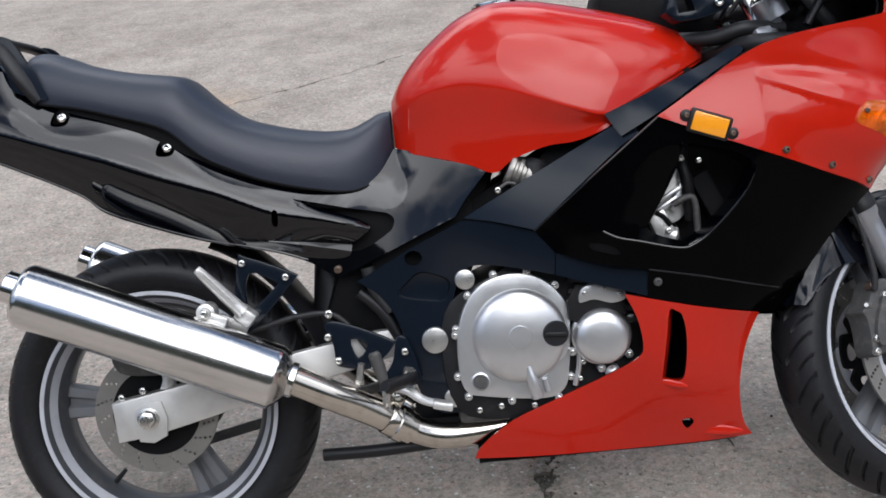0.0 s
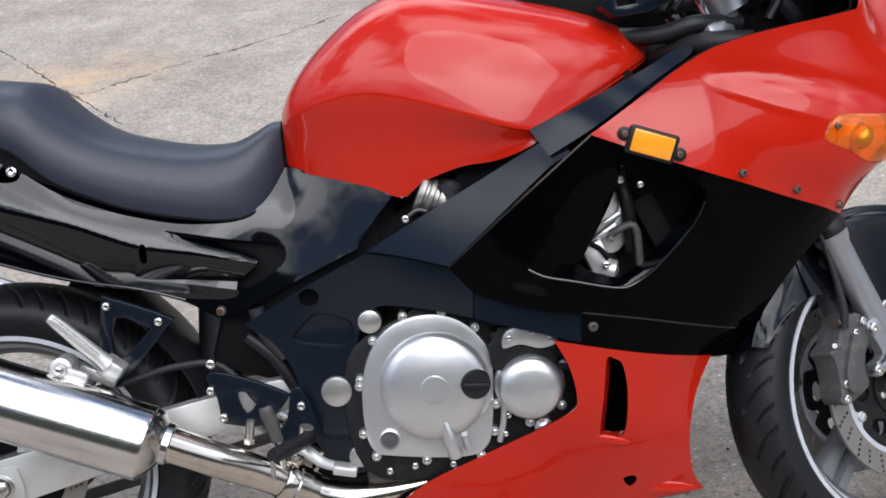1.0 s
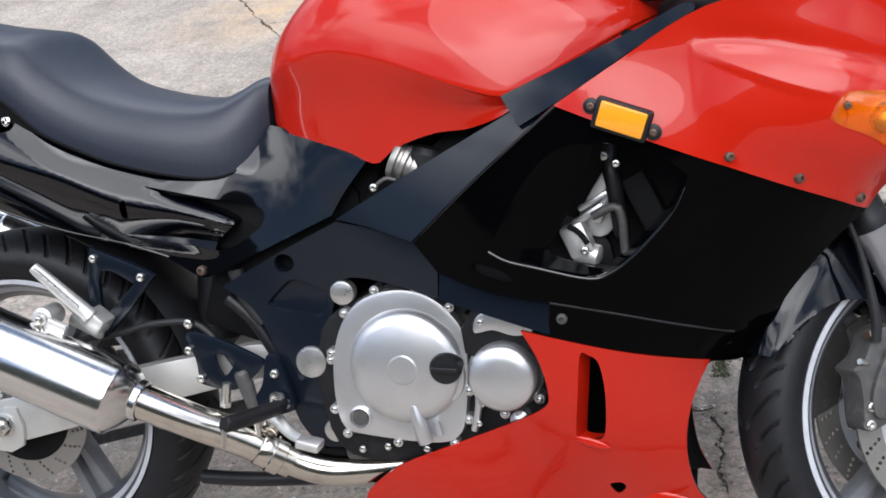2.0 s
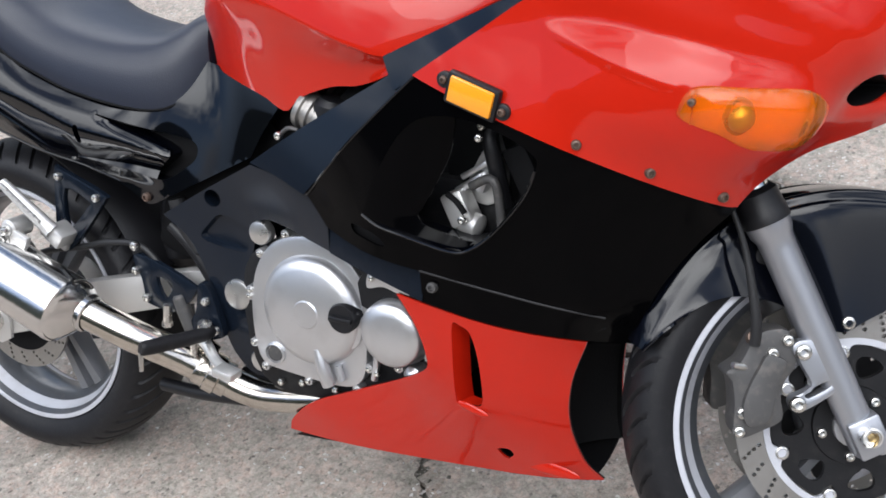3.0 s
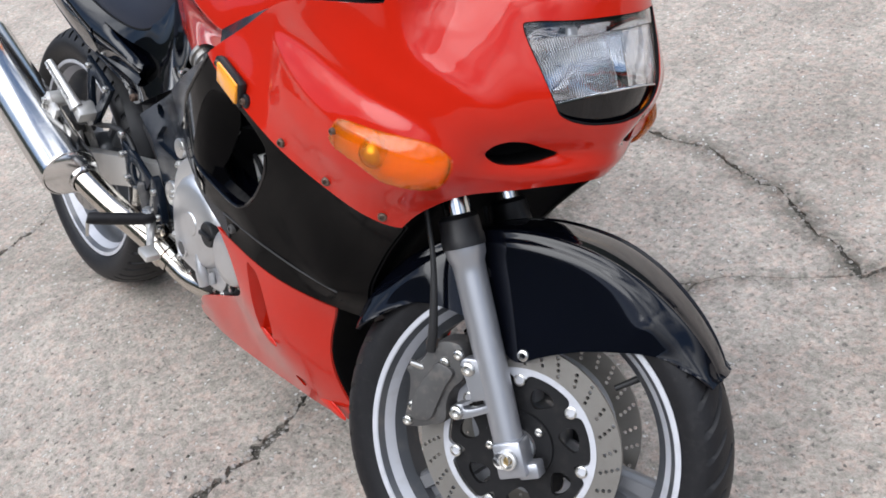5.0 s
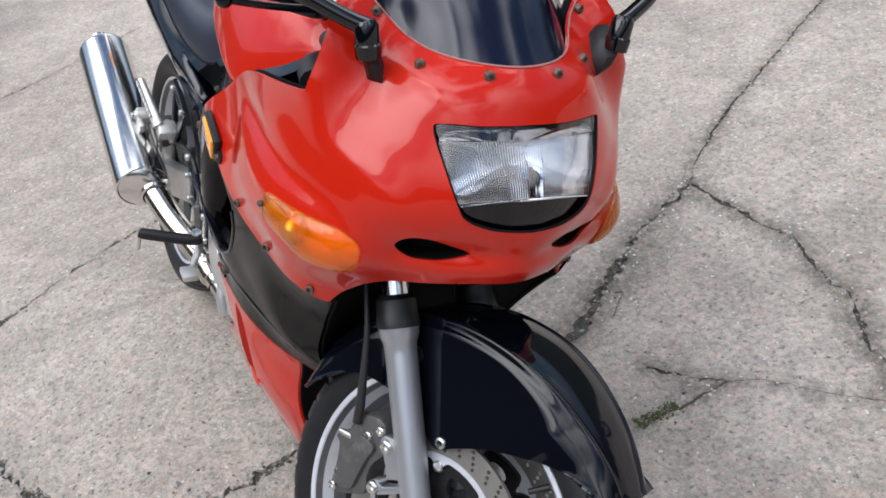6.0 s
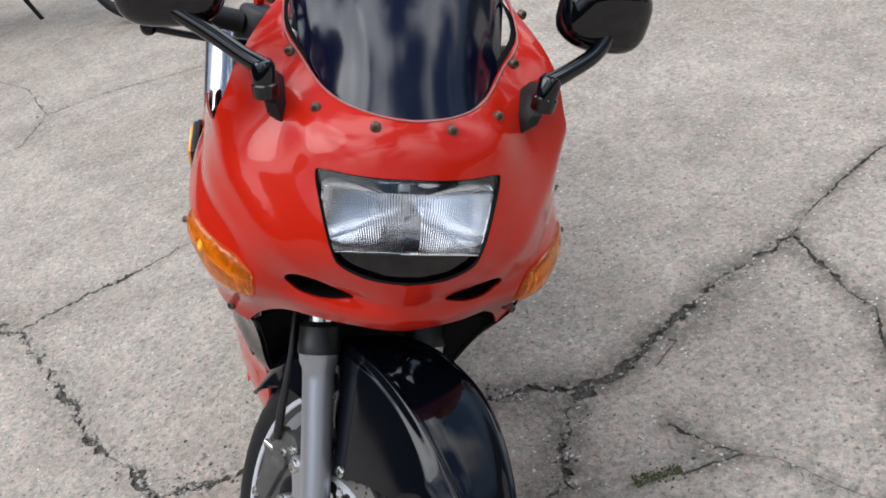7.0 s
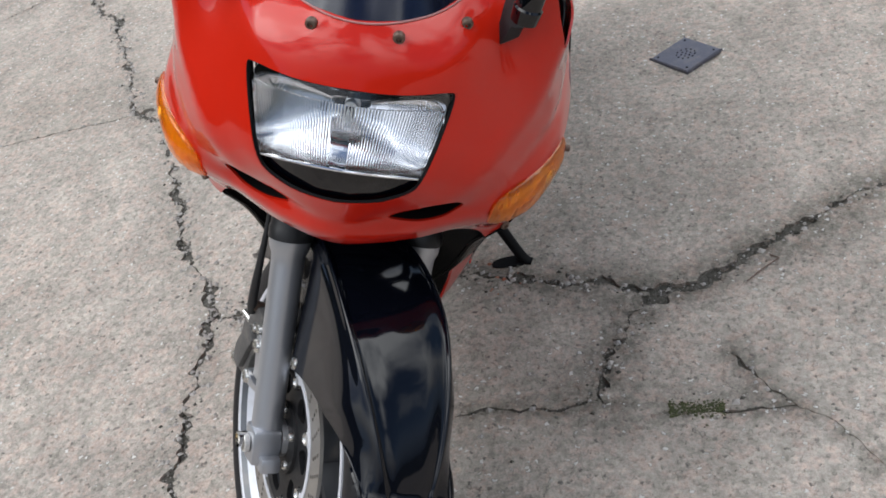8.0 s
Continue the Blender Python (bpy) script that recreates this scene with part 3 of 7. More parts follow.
def lens_row(q, back=False):
    """One row of the lamp glass: fine upright flutes, with a plain band along the top."""
    row = []
    for k in np.linspace(-1, 1, 281):
        wide = 0.0815 + (0.0592 - 0.0815) * q ** 0.95
        low_ = 0.795 - 0.011 * k * k
        top_ = 0.8745 - 0.003 * k ** 4
        v = top_ + (low_ - top_) * q
        ridge = 0.0007 * abs(math.sin(k * 35 * math.pi)) if 0.2 < q < 0.99 and (abs(k) > 0.10 or q < 0.5) else 0.0
        row.append(on_shell(k * wide, v, -0.010 if back else -0.005 + ridge + (0.002 if q <= 0.2 else 0)))
    return row


steps_ = (0, 0.02, 0.19, 0.21, 0.35, 0.5, 0.65, 0.8, 0.98, 1.0)
lens = part("lens", skin([lens_row(q) for q in steps_] + [lens_row(q, True) for q in steps_[::-1]], close_u=True), CLEAR, lamp, "clear fluted glass lens")
lens.visible_shadow = False
chin = curve([(0, 0.7945), (arc(1.48, 0.05), 0.790), (arc(1.462, 0.088), 0.784), (arc(1.468, 0.08), 0.770), (arc(1.475, 0.05), 0.758), (0, 0.7545)], 5)
chin[0, 0] = chin[-1, 0] = 0
part("lower_panel", sheet(mirrored(chin), [], lambda u, v: on_shell(u, v, -0.009), lambda u, v: on_shell(u, v, -0.014), 0.02), BLACK, lamp, "black strip below the lamp glass")
bowl, bowl_uv = [], []
for s in np.linspace(0, 1, 9):
    row = []
    for a in np.linspace(0, 2 * math.pi, 40, endpoint=False):
        c, n4 = math.cos(a), math.sin(a)
        u = 0.0755 * math.copysign(abs(c) ** 0.4, c) * (1 - 0.80 * s ** 1.6) * (1.0 + 0.10 * n4)
        v = 0.823 + 0.0445 * math.copysign(abs(n4) ** 0.4, n4) * (1 - 0.78 * s ** 1.6)
        row.append((u, v))
    bowl_uv.append(row)
    bowl.append([on_shell(u, v, -0.013 - 0.06 * s) for u, v in row])
part("reflector", skin(bowl, close_v=True, caps=False), MIRRORED, lamp, "mirror-bright lamp reflector")
part("housing", skin([[on_shell(1.06 * u, 0.823 + 1.08 * (v - 0.823), -0.022 - 0.064 * s) for u, v in ring_] for s, ring_ in zip(np.linspace(0, 1, 9), bowl_uv)], close_v=True, caps=False), DARK, lamp)
part("bulb_shield", turned([(0, 0), (0.003, 0.008), (0.012, 0.0095), (0.02, 0.008), (0.022, 0.007)], on_shell(0, 0.82, -0.055), (-1, 0, 0.3), 20), ALLOY, lamp)
part("bulb_holder", turned([(0, 0.021), (0.002, 0.021), (0.003, 0)], on_shell(0, 0.828, -0.0765), on_shell(0, 0.828) - on_shell(0, 0.828, -0.07), 24), MIRRORED, lamp)
part("lens_seal", tube([on_shell(u, v, -0.003) for u, v in np.r_[lamp_hole[::4], lamp_hole[:1]]], 0.0026, 3, 6), DARK, lamp)
part("lens_frame", tube([on_shell(u, 0.7952 - 0.011 * (u / 0.058) ** 2, -0.004) for u in np.linspace(-0.058, 0.058, 9)], 0.0014, 3, 6), MIRRORED, lamp)

# ---------- turn signals in the fairing and the side reflector ----------
for side in (-1, 1):
    sig = group_part("turn_signal", bike, "amber teardrop turn signal set in red fairing")
    o = signal_line
    mid = o.mean(0)

    def puff(u, v):
        d = min(math.hypot(u * side - q[0], v - q[1]) for q in o)
        return 0.002 + 0.0085 * min(1, d / 0.02) ** 0.6

    amber_lens = part("lens", sheet(o * (side, 1), [], lambda u, v: on_shell(u, v, puff(u, v) + (0.0008 * math.sin(u * 850) if abs(u) < 0.155 else 0)), lambda u, v: on_shell(u, v, -0.003), 0.0026), AMBER, sig, "amber plastic lens")
    amber_lens.visible_shadow = False
    part("reflector_tray", sheet(mid + (o - mid) * 0.96 * (1, 1) if side > 0 else (mid + (o - mid) * 0.96) * (-1, 1), [], lambda u, v: on_shell(u, v, -0.016 - 0.003 * abs(math.sin(u * 48)) - (0.002 * math.sin(u * 900) if abs(u) < 0.155 else 0)), lambda u, v: on_shell(u, v, -0.024), 0.0035), TRAY, sig)
    part("bulb_reflector", turned([(0, 0.004), (0.012, 0.016), (0.016, 0.018)], on_shell(side * 0.195, 0.720, -0.030), on_shell(side * 0.195, 0.720, 0.1) - on_shell(side * 0.195, 0.720), 20), MIRRORED, sig)
    part("bulb", blob(on_shell(side * 0.195, 0.722, -0.013), (0.034, 0.030, 0.034), None, 2, 24), PLUG, sig)
    part("divider", tube([on_shell(side * 0.236, z, puff(side * 0.236, z) - 0.0005) for z in (0.716, 0.726, 0.737, 0.748)], 0.0010, 4, 6), AMBER, sig)
    p = on_shell(side * arc(1.276, 0.256), 0.741, 0.009)
    bolt(sig, p, (0, side, 0), 0.0045, DARKBOLT)
refl = group_part("side_reflector", bike, "orange rectangular reflector in a black holder")
turn = Matrix(((0.93, 0.10, 0.34), (-0.05, 0.99, -0.12), (-0.36, 0.10, 0.93))).to_4x4()
at = Vector((1.024, -0.254, 0.743))
part("holder", box((0.071, 0.012, 0.041), at, turn, 0.004), PLASTIC, refl)
part("reflector_face", box((0.059, 0.008, 0.032), at + Vector((0, -0.006, 0)), turn, 0.002), ORANGE, refl, "bright orange reflector face")
for s in (-1, 1):
    ear = at + turn.to_3x3() @ Vector((0.041 * s, 0.002, -0.004 * s))
    part("ear", turned([(-0.004, 0.010), (0.003, 0.010), (0.004, 0.008), (0.004, 0)], ear, (0, -1, 0), 14), PLASTIC, refl)
    bolt(refl, ear + Vector((0, -0.004, 0)), OUT, 0.005, DARKBOLT)

# ---------- windscreen and mirrors ----------
low = np.array([(1.203, 0.141, 1.079), (1.262, 0.133, 1.029), (1.322, 0.121, 0.984), (1.368, 0.098, 0.954), (1.402, 0.057, 0.939), (1.417, 0, 0.935)])
low = np.concatenate([low, low[::-1][1:] * (1, -1, 1)])
top = np.array([(1.065, 0.118, 1.115), (1.085, 0.112, 1.125), (1.105, 0.10, 1.135), (1.12, 0.078, 1.142), (1.132, 0.042, 1.148), (1.137, 0, 1.15)])
top = np.concatenate([top, top[::-1][1:] * (1, -1, 1)])
lo_c, hi_c = curve(low, 6), curve(top, 6)
rows = []
for s in np.linspace(-0.02, 1, 16):
    bow = 0.035 * math.sin(math.pi * max(s, 0))
    rows.append([Vector(a + (b - a) * s) + Vector((0.6 * bow, 0, bow)) * (1 - 0.6 * abs(2 * k / (len(lo_c) - 1) - 1) ** 2) - Vector((0.004, 0, 0.004)) for k, (a, b) in enumerate(zip([np.array(jut(q)) for q in lo_c], hi_c))])
part("windscreen", thicken(skin(rows), 0.003), SMOKE, bike, "dark smoked curved plastic windscreen")
for side in (-1, 1):
    mir = group_part("mirror", bike, "black mirror on a jointed stalk")
    part("foot", skin([[Vector((1.351 + dx, side * (0.150 + dy), 0.906 + dz)) for dx, dy, dz in ring] for ring in (
        [(0.014, -0.006, 0.0), (0.012, 0.012, 0.012), (0.0, 0.022, 0.055), (-0.010, 0.010, 0.066), (-0.006, -0.004, 0.056), (0.004, -0.016, 0.02)],
        [(0.026, -0.002, 0.010), (0.026, 0.016, 0.022), (0.018, 0.028, 0.058), (0.002, 0.016, 0.070), (0.0, 0.004, 0.062), (0.014, -0.008, 0.028)],
        [(0.030, 0.006, 0.034), (0.032, 0.018, 0.036), (0.030, 0.027, 0.060), (0.022, 0.022, 0.070), (0.020, 0.012, 0.066), (0.024, 0.004, 0.045)])], close_v=True, caps=True), PLASTIC, mir)
    part("joint", turned([(-0.012, 0), (-0.012, 0.015), (0.004, 0.0165), (0.006, 0.0145), (0.026, 0.0145), (0.032, 0.011), (0.033, 0)], (1.378, side * 0.170, 0.960), (0, side * 0.15, 1), 20), BLACK, mir)
    far = 0.284 if side < 0 else 0.254
    part("stalk", tube([(1.378, side * 0.170, 0.982), (1.366, side * 0.195, 0.992), (1.345, side * 0.235, 1.012), (1.322, side * (far + 0.004), 1.036)], (0.0115, 0.0105, 0.0105, 0.011), 5, 16), BLACK, mir)
    tilt = Matrix.Rotation(radians(-8 * side), 4, "X") @ Matrix.Rotation(radians(12 * side), 4, "Z")
    part("housing", blob((1.302, side * far, 1.054), (0.072, 0.132 if side < 0 else 0.122, 0.096), tilt, 3.0, 28), BLACK, mir, "glossy black mirror shell")
    part("glass", blob((1.267, side * far, 1.054), (0.004, 0.112, 0.080), tilt, 4, 20), MIRRORED, mir)

# ---------- sides: black middle panel, red belly pan ----------
FLANK = [(0.943, 0.765, 0.244), (1.03, 0.733, 0.250), (1.148, 0.688, 0.248), (1.226, 0.655, 0.229), (1.302, 0.622, 0.196), (1.312, 0.606, 0.173),
         (0.962, 0.541, 0.226), (1.097, 0.673, 0.249), (0.841, 0.577, 0.223), (0.926, 0.483, 0.206), (0.867, 0.467, 0.203), (1.145, 0.445, 0.160), (1.113, 0.402, 0.141), (1.163, 0.397, 0.112),
         (0.725, 0.585, 0.178), (0.80, 0.65, 0.214), (1.20, 0.55, 0.185), (1.06, 0.52, 0.206), (0.895, 0.362, 0.182), (0.97, 0.37, 0.182), (0.96, 0.29, 0.160), (1.07, 0.30, 0.130),
         (1.08, 0.17, 0.078), (0.93, 0.17, 0.098), (0.75, 0.20, 0.114), (0.60, 0.175, 0.094), (0.83, 0.30, 0.150), (0.66, 0.24, 0.126)]
flank = plate_spline([(x, z, y) for x, z, y in FLANK], 1e-5)


def side_panel(name, outline, holes, material, parent, height, label="", side=-1, thick=0.004, step=0.016, out=0.0, lines=()):
    return part(name, sheet(outline, holes, lambda x, z: Vector((x, side * (height(x, z) + out), z)), lambda x, z: Vector((x, side * (height(x, z) + out - thick), z)), step, lines), material, parent, label)


mid_line = curve([(0.724, 0.588), (0.724, 0.588), (0.83, 0.677), (0.942, 0.765), (0.942, 0.765), (1.03, 0.732), (1.148, 0.685), (1.226, 0.652), (1.302, 0.619), (1.31, 0.603), (1.31, 0.603),
                  (1.255, 0.545), (1.20, 0.470), (1.165, 0.395), (1.165, 0.395), (1.112, 0.406), (1.0, 0.432), (0.905, 0.458), (0.905, 0.458), (0.912, 0.506), (0.912, 0.506), (0.83, 0.523), (0.757, 0.548), (0.757, 0.548)], 5, True)
vent = curve([(0.838, 0.580), (0.838, 0.580), (0.88, 0.652), (0.93, 0.706), (0.99, 0.716), (1.06, 0.696), (1.095, 0.672), (1.094, 0.655), (1.075, 0.620), (1.03, 0.572), (0.995, 0.546), (0.965, 0.540), (0.90, 0.557)], 5, True)
belly_line = curve([(0.868, 0.466), (0.868, 0.466), (1.0, 0.430), (1.112, 0.403), (1.112, 0.403), (1.085, 0.34), (1.074, 0.27), (1.082, 0.20), (1.102, 0.163), (1.102, 0.163), (0.93, 0.164), (0.75, 0.166), (0.583, 0.170), (0.583, 0.170),
                    (0.60, 0.198), (0.66, 0.245), (0.75, 0.283), (0.83, 0.317), (0.885, 0.347), (0.896, 0.37), (0.888, 0.42)], 5, True)
belly_slot = curve([(0.944, 0.428), (0.955, 0.428), (0.968, 0.415), (0.973, 0.37), (0.968, 0.31), (0.955, 0.296), (0.93, 0.298), (0.928, 0.31), (0.937, 0.377)], 5, True)
nick = curve([(0.964, 0.214), (0.981, 0.217), (0.986, 0.206), (0.974, 0.196)], 4, True)
VENT_REAR = np.array([(0.842, 0.575), (0.845, 0.60), (0.868, 0.652), (0.905, 0.706), (0.93, 0.72)])
cable_slot = curve([(0.812, 0.561), (0.82, 0.563), (0.851, 0.555), (0.867, 0.540), (0.858, 0.537), (0.842, 0.541), (0.817, 0.550)], 4, True)
for side in (-1, 1):
    mid = side_panel("middle_fairing", mid_line, [vent, cable_slot], PANEL, bike, flank, "glossy black middle fairing with an air vent" if side < 0 else "", side)
    rims = [[Vector((cx_ + (x - cx_) * k, side * (flank(x, z) - d), cz_ + (z - cz_) * k)) for x, z in vent] for cx_, cz_ in (vent.mean(0),) for d, k in ((0.0, 1), (0.006, 0.985), (0.03, 0.955), (0.06, 0.93))]
    part("vent_lip", skin(rims, close_v=True), BLACK, mid)
    ramp_line = curve([(0.838, 0.580), (0.838, 0.580), (0.88, 0.652), (0.93, 0.706), (0.985, 0.716), (0.985, 0.716), (0.965, 0.66), (0.925, 0.595), (0.915, 0.580), (0.93, 0.565), (0.97, 0.550), (0.985, 0.546), (0.985, 0.546), (0.965, 0.540), (0.90, 0.557)], 5, True)
    side_panel("vent_ramp", ramp_line, [], PANEL, mid, lambda x, z: flank(x, z) + 0.0004 - 3.2 * max(0, x - np.interp(z, VENT_REAR[:, 1], VENT_REAR[:, 0])) ** 1.9 * min(1, (z - 0.53) / 0.05), "", side, 0.003)
    part("vent_edge", tube([(x, side * (flank(x, z) + 0.0004), z) for x, z in ((0.838, 0.580), (0.862, 0.567), (0.90, 0.557), (0.965, 0.540), (0.995, 0.546), (1.03, 0.572), (1.075, 0.620), (1.094, 0.655))], 0.0022, 5, 8), BLACK, mid)
    part("edge_roll", tube([(x, side * (flank(x, z) + 0.0004), z) for x, z in ((0.724, 0.589), (0.83, 0.677), (0.942, 0.764))], 0.0022, 6, 8), BLACK, mid)
    # near-black plate added to stand for the shade deep in the vent
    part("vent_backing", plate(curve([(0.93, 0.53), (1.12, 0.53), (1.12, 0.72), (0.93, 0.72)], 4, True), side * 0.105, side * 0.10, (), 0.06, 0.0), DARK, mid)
    bel = side_panel("belly_pan", belly_line, [belly_slot, nick], RED, bike, flank, "glossy red belly pan with a slot and scuffed lower edge" if side < 0 else "", side)
    side_panel("inner_face", belly_line, [belly_slot, nick], DARK, bel, flank, "", side, 0.002, 0.03, -0.006)
    side_panel("inner_face", mid_line, [vent], DARK, mid, flank, "", side, 0.002, 0.03, -0.006)
    rims = [[Vector((x + 0.012 * d / 0.03, side * (flank(x, z) - d), z)) for x, z in belly_slot] for d in (0.0, 0.012, 0.03)]
    part("slot_lip", skin(rims, close_v=True), RED, bel)
    part("slot_ledge", blob((0.948, side * (flank(0.95, 0.29) + 0.0005), 0.292), (0.052, 0.006, 0.013), Matrix.Rotation(radians(18), 4, "Y"), 2.0, 20), RED, bel)
    part("lower_ledge", blob((1.03, side * (flank(1.03, 0.19) - 0.001), 0.185), (0.10, 0.006, 0.020), Matrix.Rotation(radians(8), 4, "Y"), 2.0, 20), RED, bel)
    bolt(mid, (0.926, side * 0.207, 0.483), (0, side, 0), 0.0075, CALIPER)
    bolt(mid, (1.01, side * (flank(1.01, 0.685) - 0.03), 0.685), (0, side, 0), 0.005, BOLT)
    part("seam_trim", tube([(x, side * (flank(x, z) + 0.0005), z) for x, z in ((0.912, 0.506), (1.0, 0.486), (1.08, 0.464), (1.145, 0.447))], 0.0016, 4, 6), PLASTIC, mid)
# closing inner panels behind the front wheel and in the vents, and the floor of the belly pan
front_edge = curve([(1.30, 0.60), (1.255, 0.545), (1.20, 0.47), (1.163, 0.396), (1.108, 0.394), (1.082, 0.34), (1.072, 0.27), (1.076, 0.20), (1.088, 0.163)], 4)
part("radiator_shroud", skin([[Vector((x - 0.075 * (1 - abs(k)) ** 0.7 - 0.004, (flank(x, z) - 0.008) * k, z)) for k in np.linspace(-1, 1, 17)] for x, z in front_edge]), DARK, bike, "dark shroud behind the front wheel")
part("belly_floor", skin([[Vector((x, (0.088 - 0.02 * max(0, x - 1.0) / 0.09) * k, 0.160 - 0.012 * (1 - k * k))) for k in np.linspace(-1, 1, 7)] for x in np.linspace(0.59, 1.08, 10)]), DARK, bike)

# ---------- fuel tank ----------
TANK = [  # x, top, crease height, half width at the crease, lower edge, half width there
    (0.486, 0.852, 0.825, 0.050, 0.765, 0.045), (0.502, 0.882, 0.838, 0.080, 0.754, 0.064), (0.535, 0.922, 0.853, 0.110, 0.745, 0.084), (0.575, 0.957, 0.864, 0.132, 0.734, 0.102),
    (0.62, 0.988, 0.868, 0.148, 0.720, 0.116), (0.664, 1.006, 0.860, 0.160, 0.702, 0.128), (0.694, 1.011, 0.850, 0.167, 0.722, 0.137), (0.757, 1.007, 0.824, 0.176, 0.741, 0.150),
    (0.808, 0.996, 0.803, 0.180, 0.745, 0.158), (0.861, 0.983, 0.787, 0.178, 0.762, 0.168), (0.90, 0.973, 0.800, 0.168, 0.788, 0.162), (0.95, 0.958, 0.824, 0.150, 0.815, 0.146), (1.004, 0.937, 0.850, 0.122, 0.843, 0.118),
    (1.045, 0.914, 0.868, 0.086, 0.862, 0.082), (1.073, 0.889, 0.878, 0.034, 0.876, 0.032)]
rows = []
for x in np.concatenate([np.linspace(0.486, 0.56, 12), np.linspace(0.57, 1.0, 40), np.linspace(1.01, 1.073, 10)]):
    zt, zc, w, zb, wb = along(TANK, x)
    zb = min(zb, zc - 0.002)
    half = curve([(0, zt), (0.42 * w, zt - 0.03 * (zt - zc)), (0.74 * w, zt - 0.24 * (zt - zc)), (0.93 * w, zc + 0.36 * (zt - zc)), (w, zc + 0.03 * (zt - zc)), (0.985 * w, zc - 0.12 * (zc - zb)),
                  (0.5 * (0.93 * w + wb), zc - 0.55 * (zc - zb)), (wb, zb)], 5)
    both = np.concatenate([half[::-1] * (-1, 1), half[1:]])
    rows.append([Vector((x + 0.004, y, z - 0.008)) for y, z in both])
tank = part("fuel_tank", thicken(skin(rows), 0.003), RED, bike, "glossy red fuel tank with creased knee recesses")
part("filler_cap", turned([(0, 0.045), (0.004, 0.045), (0.007, 0.04), (0.008, 0.0)], (0.70, 0, 1.001), (-0.05, 0, 1), 32), CHROME, tank)
part("front_bracket", box((0.03, 0.05, 0.008), (1.078, 0, 0.884), Matrix.Rotation(radians(30), 4, "Y"), 0.002), PLASTIC, tank)

# ---------- seat ----------
SEAT = [  # x, top, lower edge, half width
    (-0.172, 0.972, 0.915, 0.090), (-0.162, 0.994, 0.907, 0.108), (-0.13, 0.999, 0.899, 0.122), (-0.065, 0.972, 0.886, 0.132), (0.01, 0.951, 0.863, 0.138), (0.088, 0.937, 0.835, 0.142), (0.112, 0.931, 0.816, 0.142),
    (0.13, 0.915, 0.797, 0.141), (0.155, 0.889, 0.776, 0.138), (0.199, 0.854, 0.752, 0.134), (0.251, 0.832, 0.728, 0.130), (0.337, 0.811, 0.703, 0.122), (0.402, 0.808, 0.692, 0.108),
    (0.436, 0.820, 0.698, 0.094), (0.462, 0.832, 0.718, 0.076), (0.482, 0.834, 0.748, 0.056)]
rows = []
for x in np.concatenate([np.linspace(-0.172, -0.14, 8), np.linspace(-0.13, 0.43, 44), np.linspace(0.44, 0.482, 8)]):
    zt, zb, w = along(SEAT, x)
    h = zt - zb
    half = curve([(0, zt), (0.45 * w, zt - 0.03 * h), (0.78 * w, zt - 0.16 * h), (0.95 * w, zt - 0.42 * h), (w, zt - 0.75 * h), (0.985 * w, zb)], 5)
    rows.append([Vector((x + 0.003, y, z - 0.008)) for y, z in np.concatenate([half[::-1] * (-1, 1), half[1:]])])
seat = part("seat", skin(rows, caps=True), VINYL, bike, "stepped black vinyl dual seat")
part("seat_base", skin([[Vector((x, k * along(SEAT, x)[2], along(SEAT, x)[1] + d - 0.008)) for k, d in ((-0.93, 0.02), (-0.90, -0.03), (0.90, -0.03), (0.93, 0.02))] for x in np.linspace(-0.14, 0.468, 24)]), DARK, seat)
for side in (-1, 1):
    part("seat_welt", tube([(x, side * (along(SEAT, x)[2] * 0.985 + 0.001), along(SEAT, x)[1] - 0.006) for x in np.linspace(-0.15, 0.47, 26)], 0.0022, 2, 6), DARK, seat)

# ---------- tail and side covers ----------
TAIL = [(-0.40, 0.97, 0.09), (-0.40, 0.90, 0.085), (-0.21, 0.965, 0.105), (-0.113, 0.895, 0.113), (-0.012, 0.868, 0.115), (0.088, 0.833, 0.115), (0.184, 0.76, 0.114), (0.263, 0.725, 0.111), (0.343, 0.70, 0.106),
        (0.404, 0.69, 0.099), (0.44, 0.70, 0.092), (0.49, 0.754, 0.064), (0.583, 0.730, 0.10), (0.65, 0.698, 0.122), (0.59, 0.63, 0.116), (0.40, 0.558, 0.113), (0.359, 0.566, 0.112), (0.46, 0.625, 0.102),
        (-0.22, 0.864, 0.128), (-0.02, 0.792, 0.142), (0.08, 0.756, 0.144), (0.178, 0.709, 0.138), (0.256, 0.66, 0.130), (0.154, 0.620, 0.110), (0.063, 0.648, 0.110), (-0.037, 0.690, 0.108), (-0.136, 0.755, 0.105), (-0.236, 0.804, 0.10),
        (-0.03, 0.742, 0.129), (0.07, 0.704, 0.131), (0.165, 0.666, 0.127), (-0.13, 0.790, 0.123), (-0.228, 0.834, 0.116), (-0.04, 0.66, 0.094), (0.06, 0.62, 0.098)]
tail_base = plate_spline([(x, z, y) for x, z, y in TAIL], 1e-4)
TAIL_CREST = curve([(-0.42, 0.918), (-0.22, 0.853), (-0.12, 0.817), (-0.02, 0.781), (0.065, 0.745), (0.169, 0.707), (0.217, 0.684), (0.268, 0.661), (0.35, 0.640), (0.45, 0.615), (0.50, 0.603)], 6)
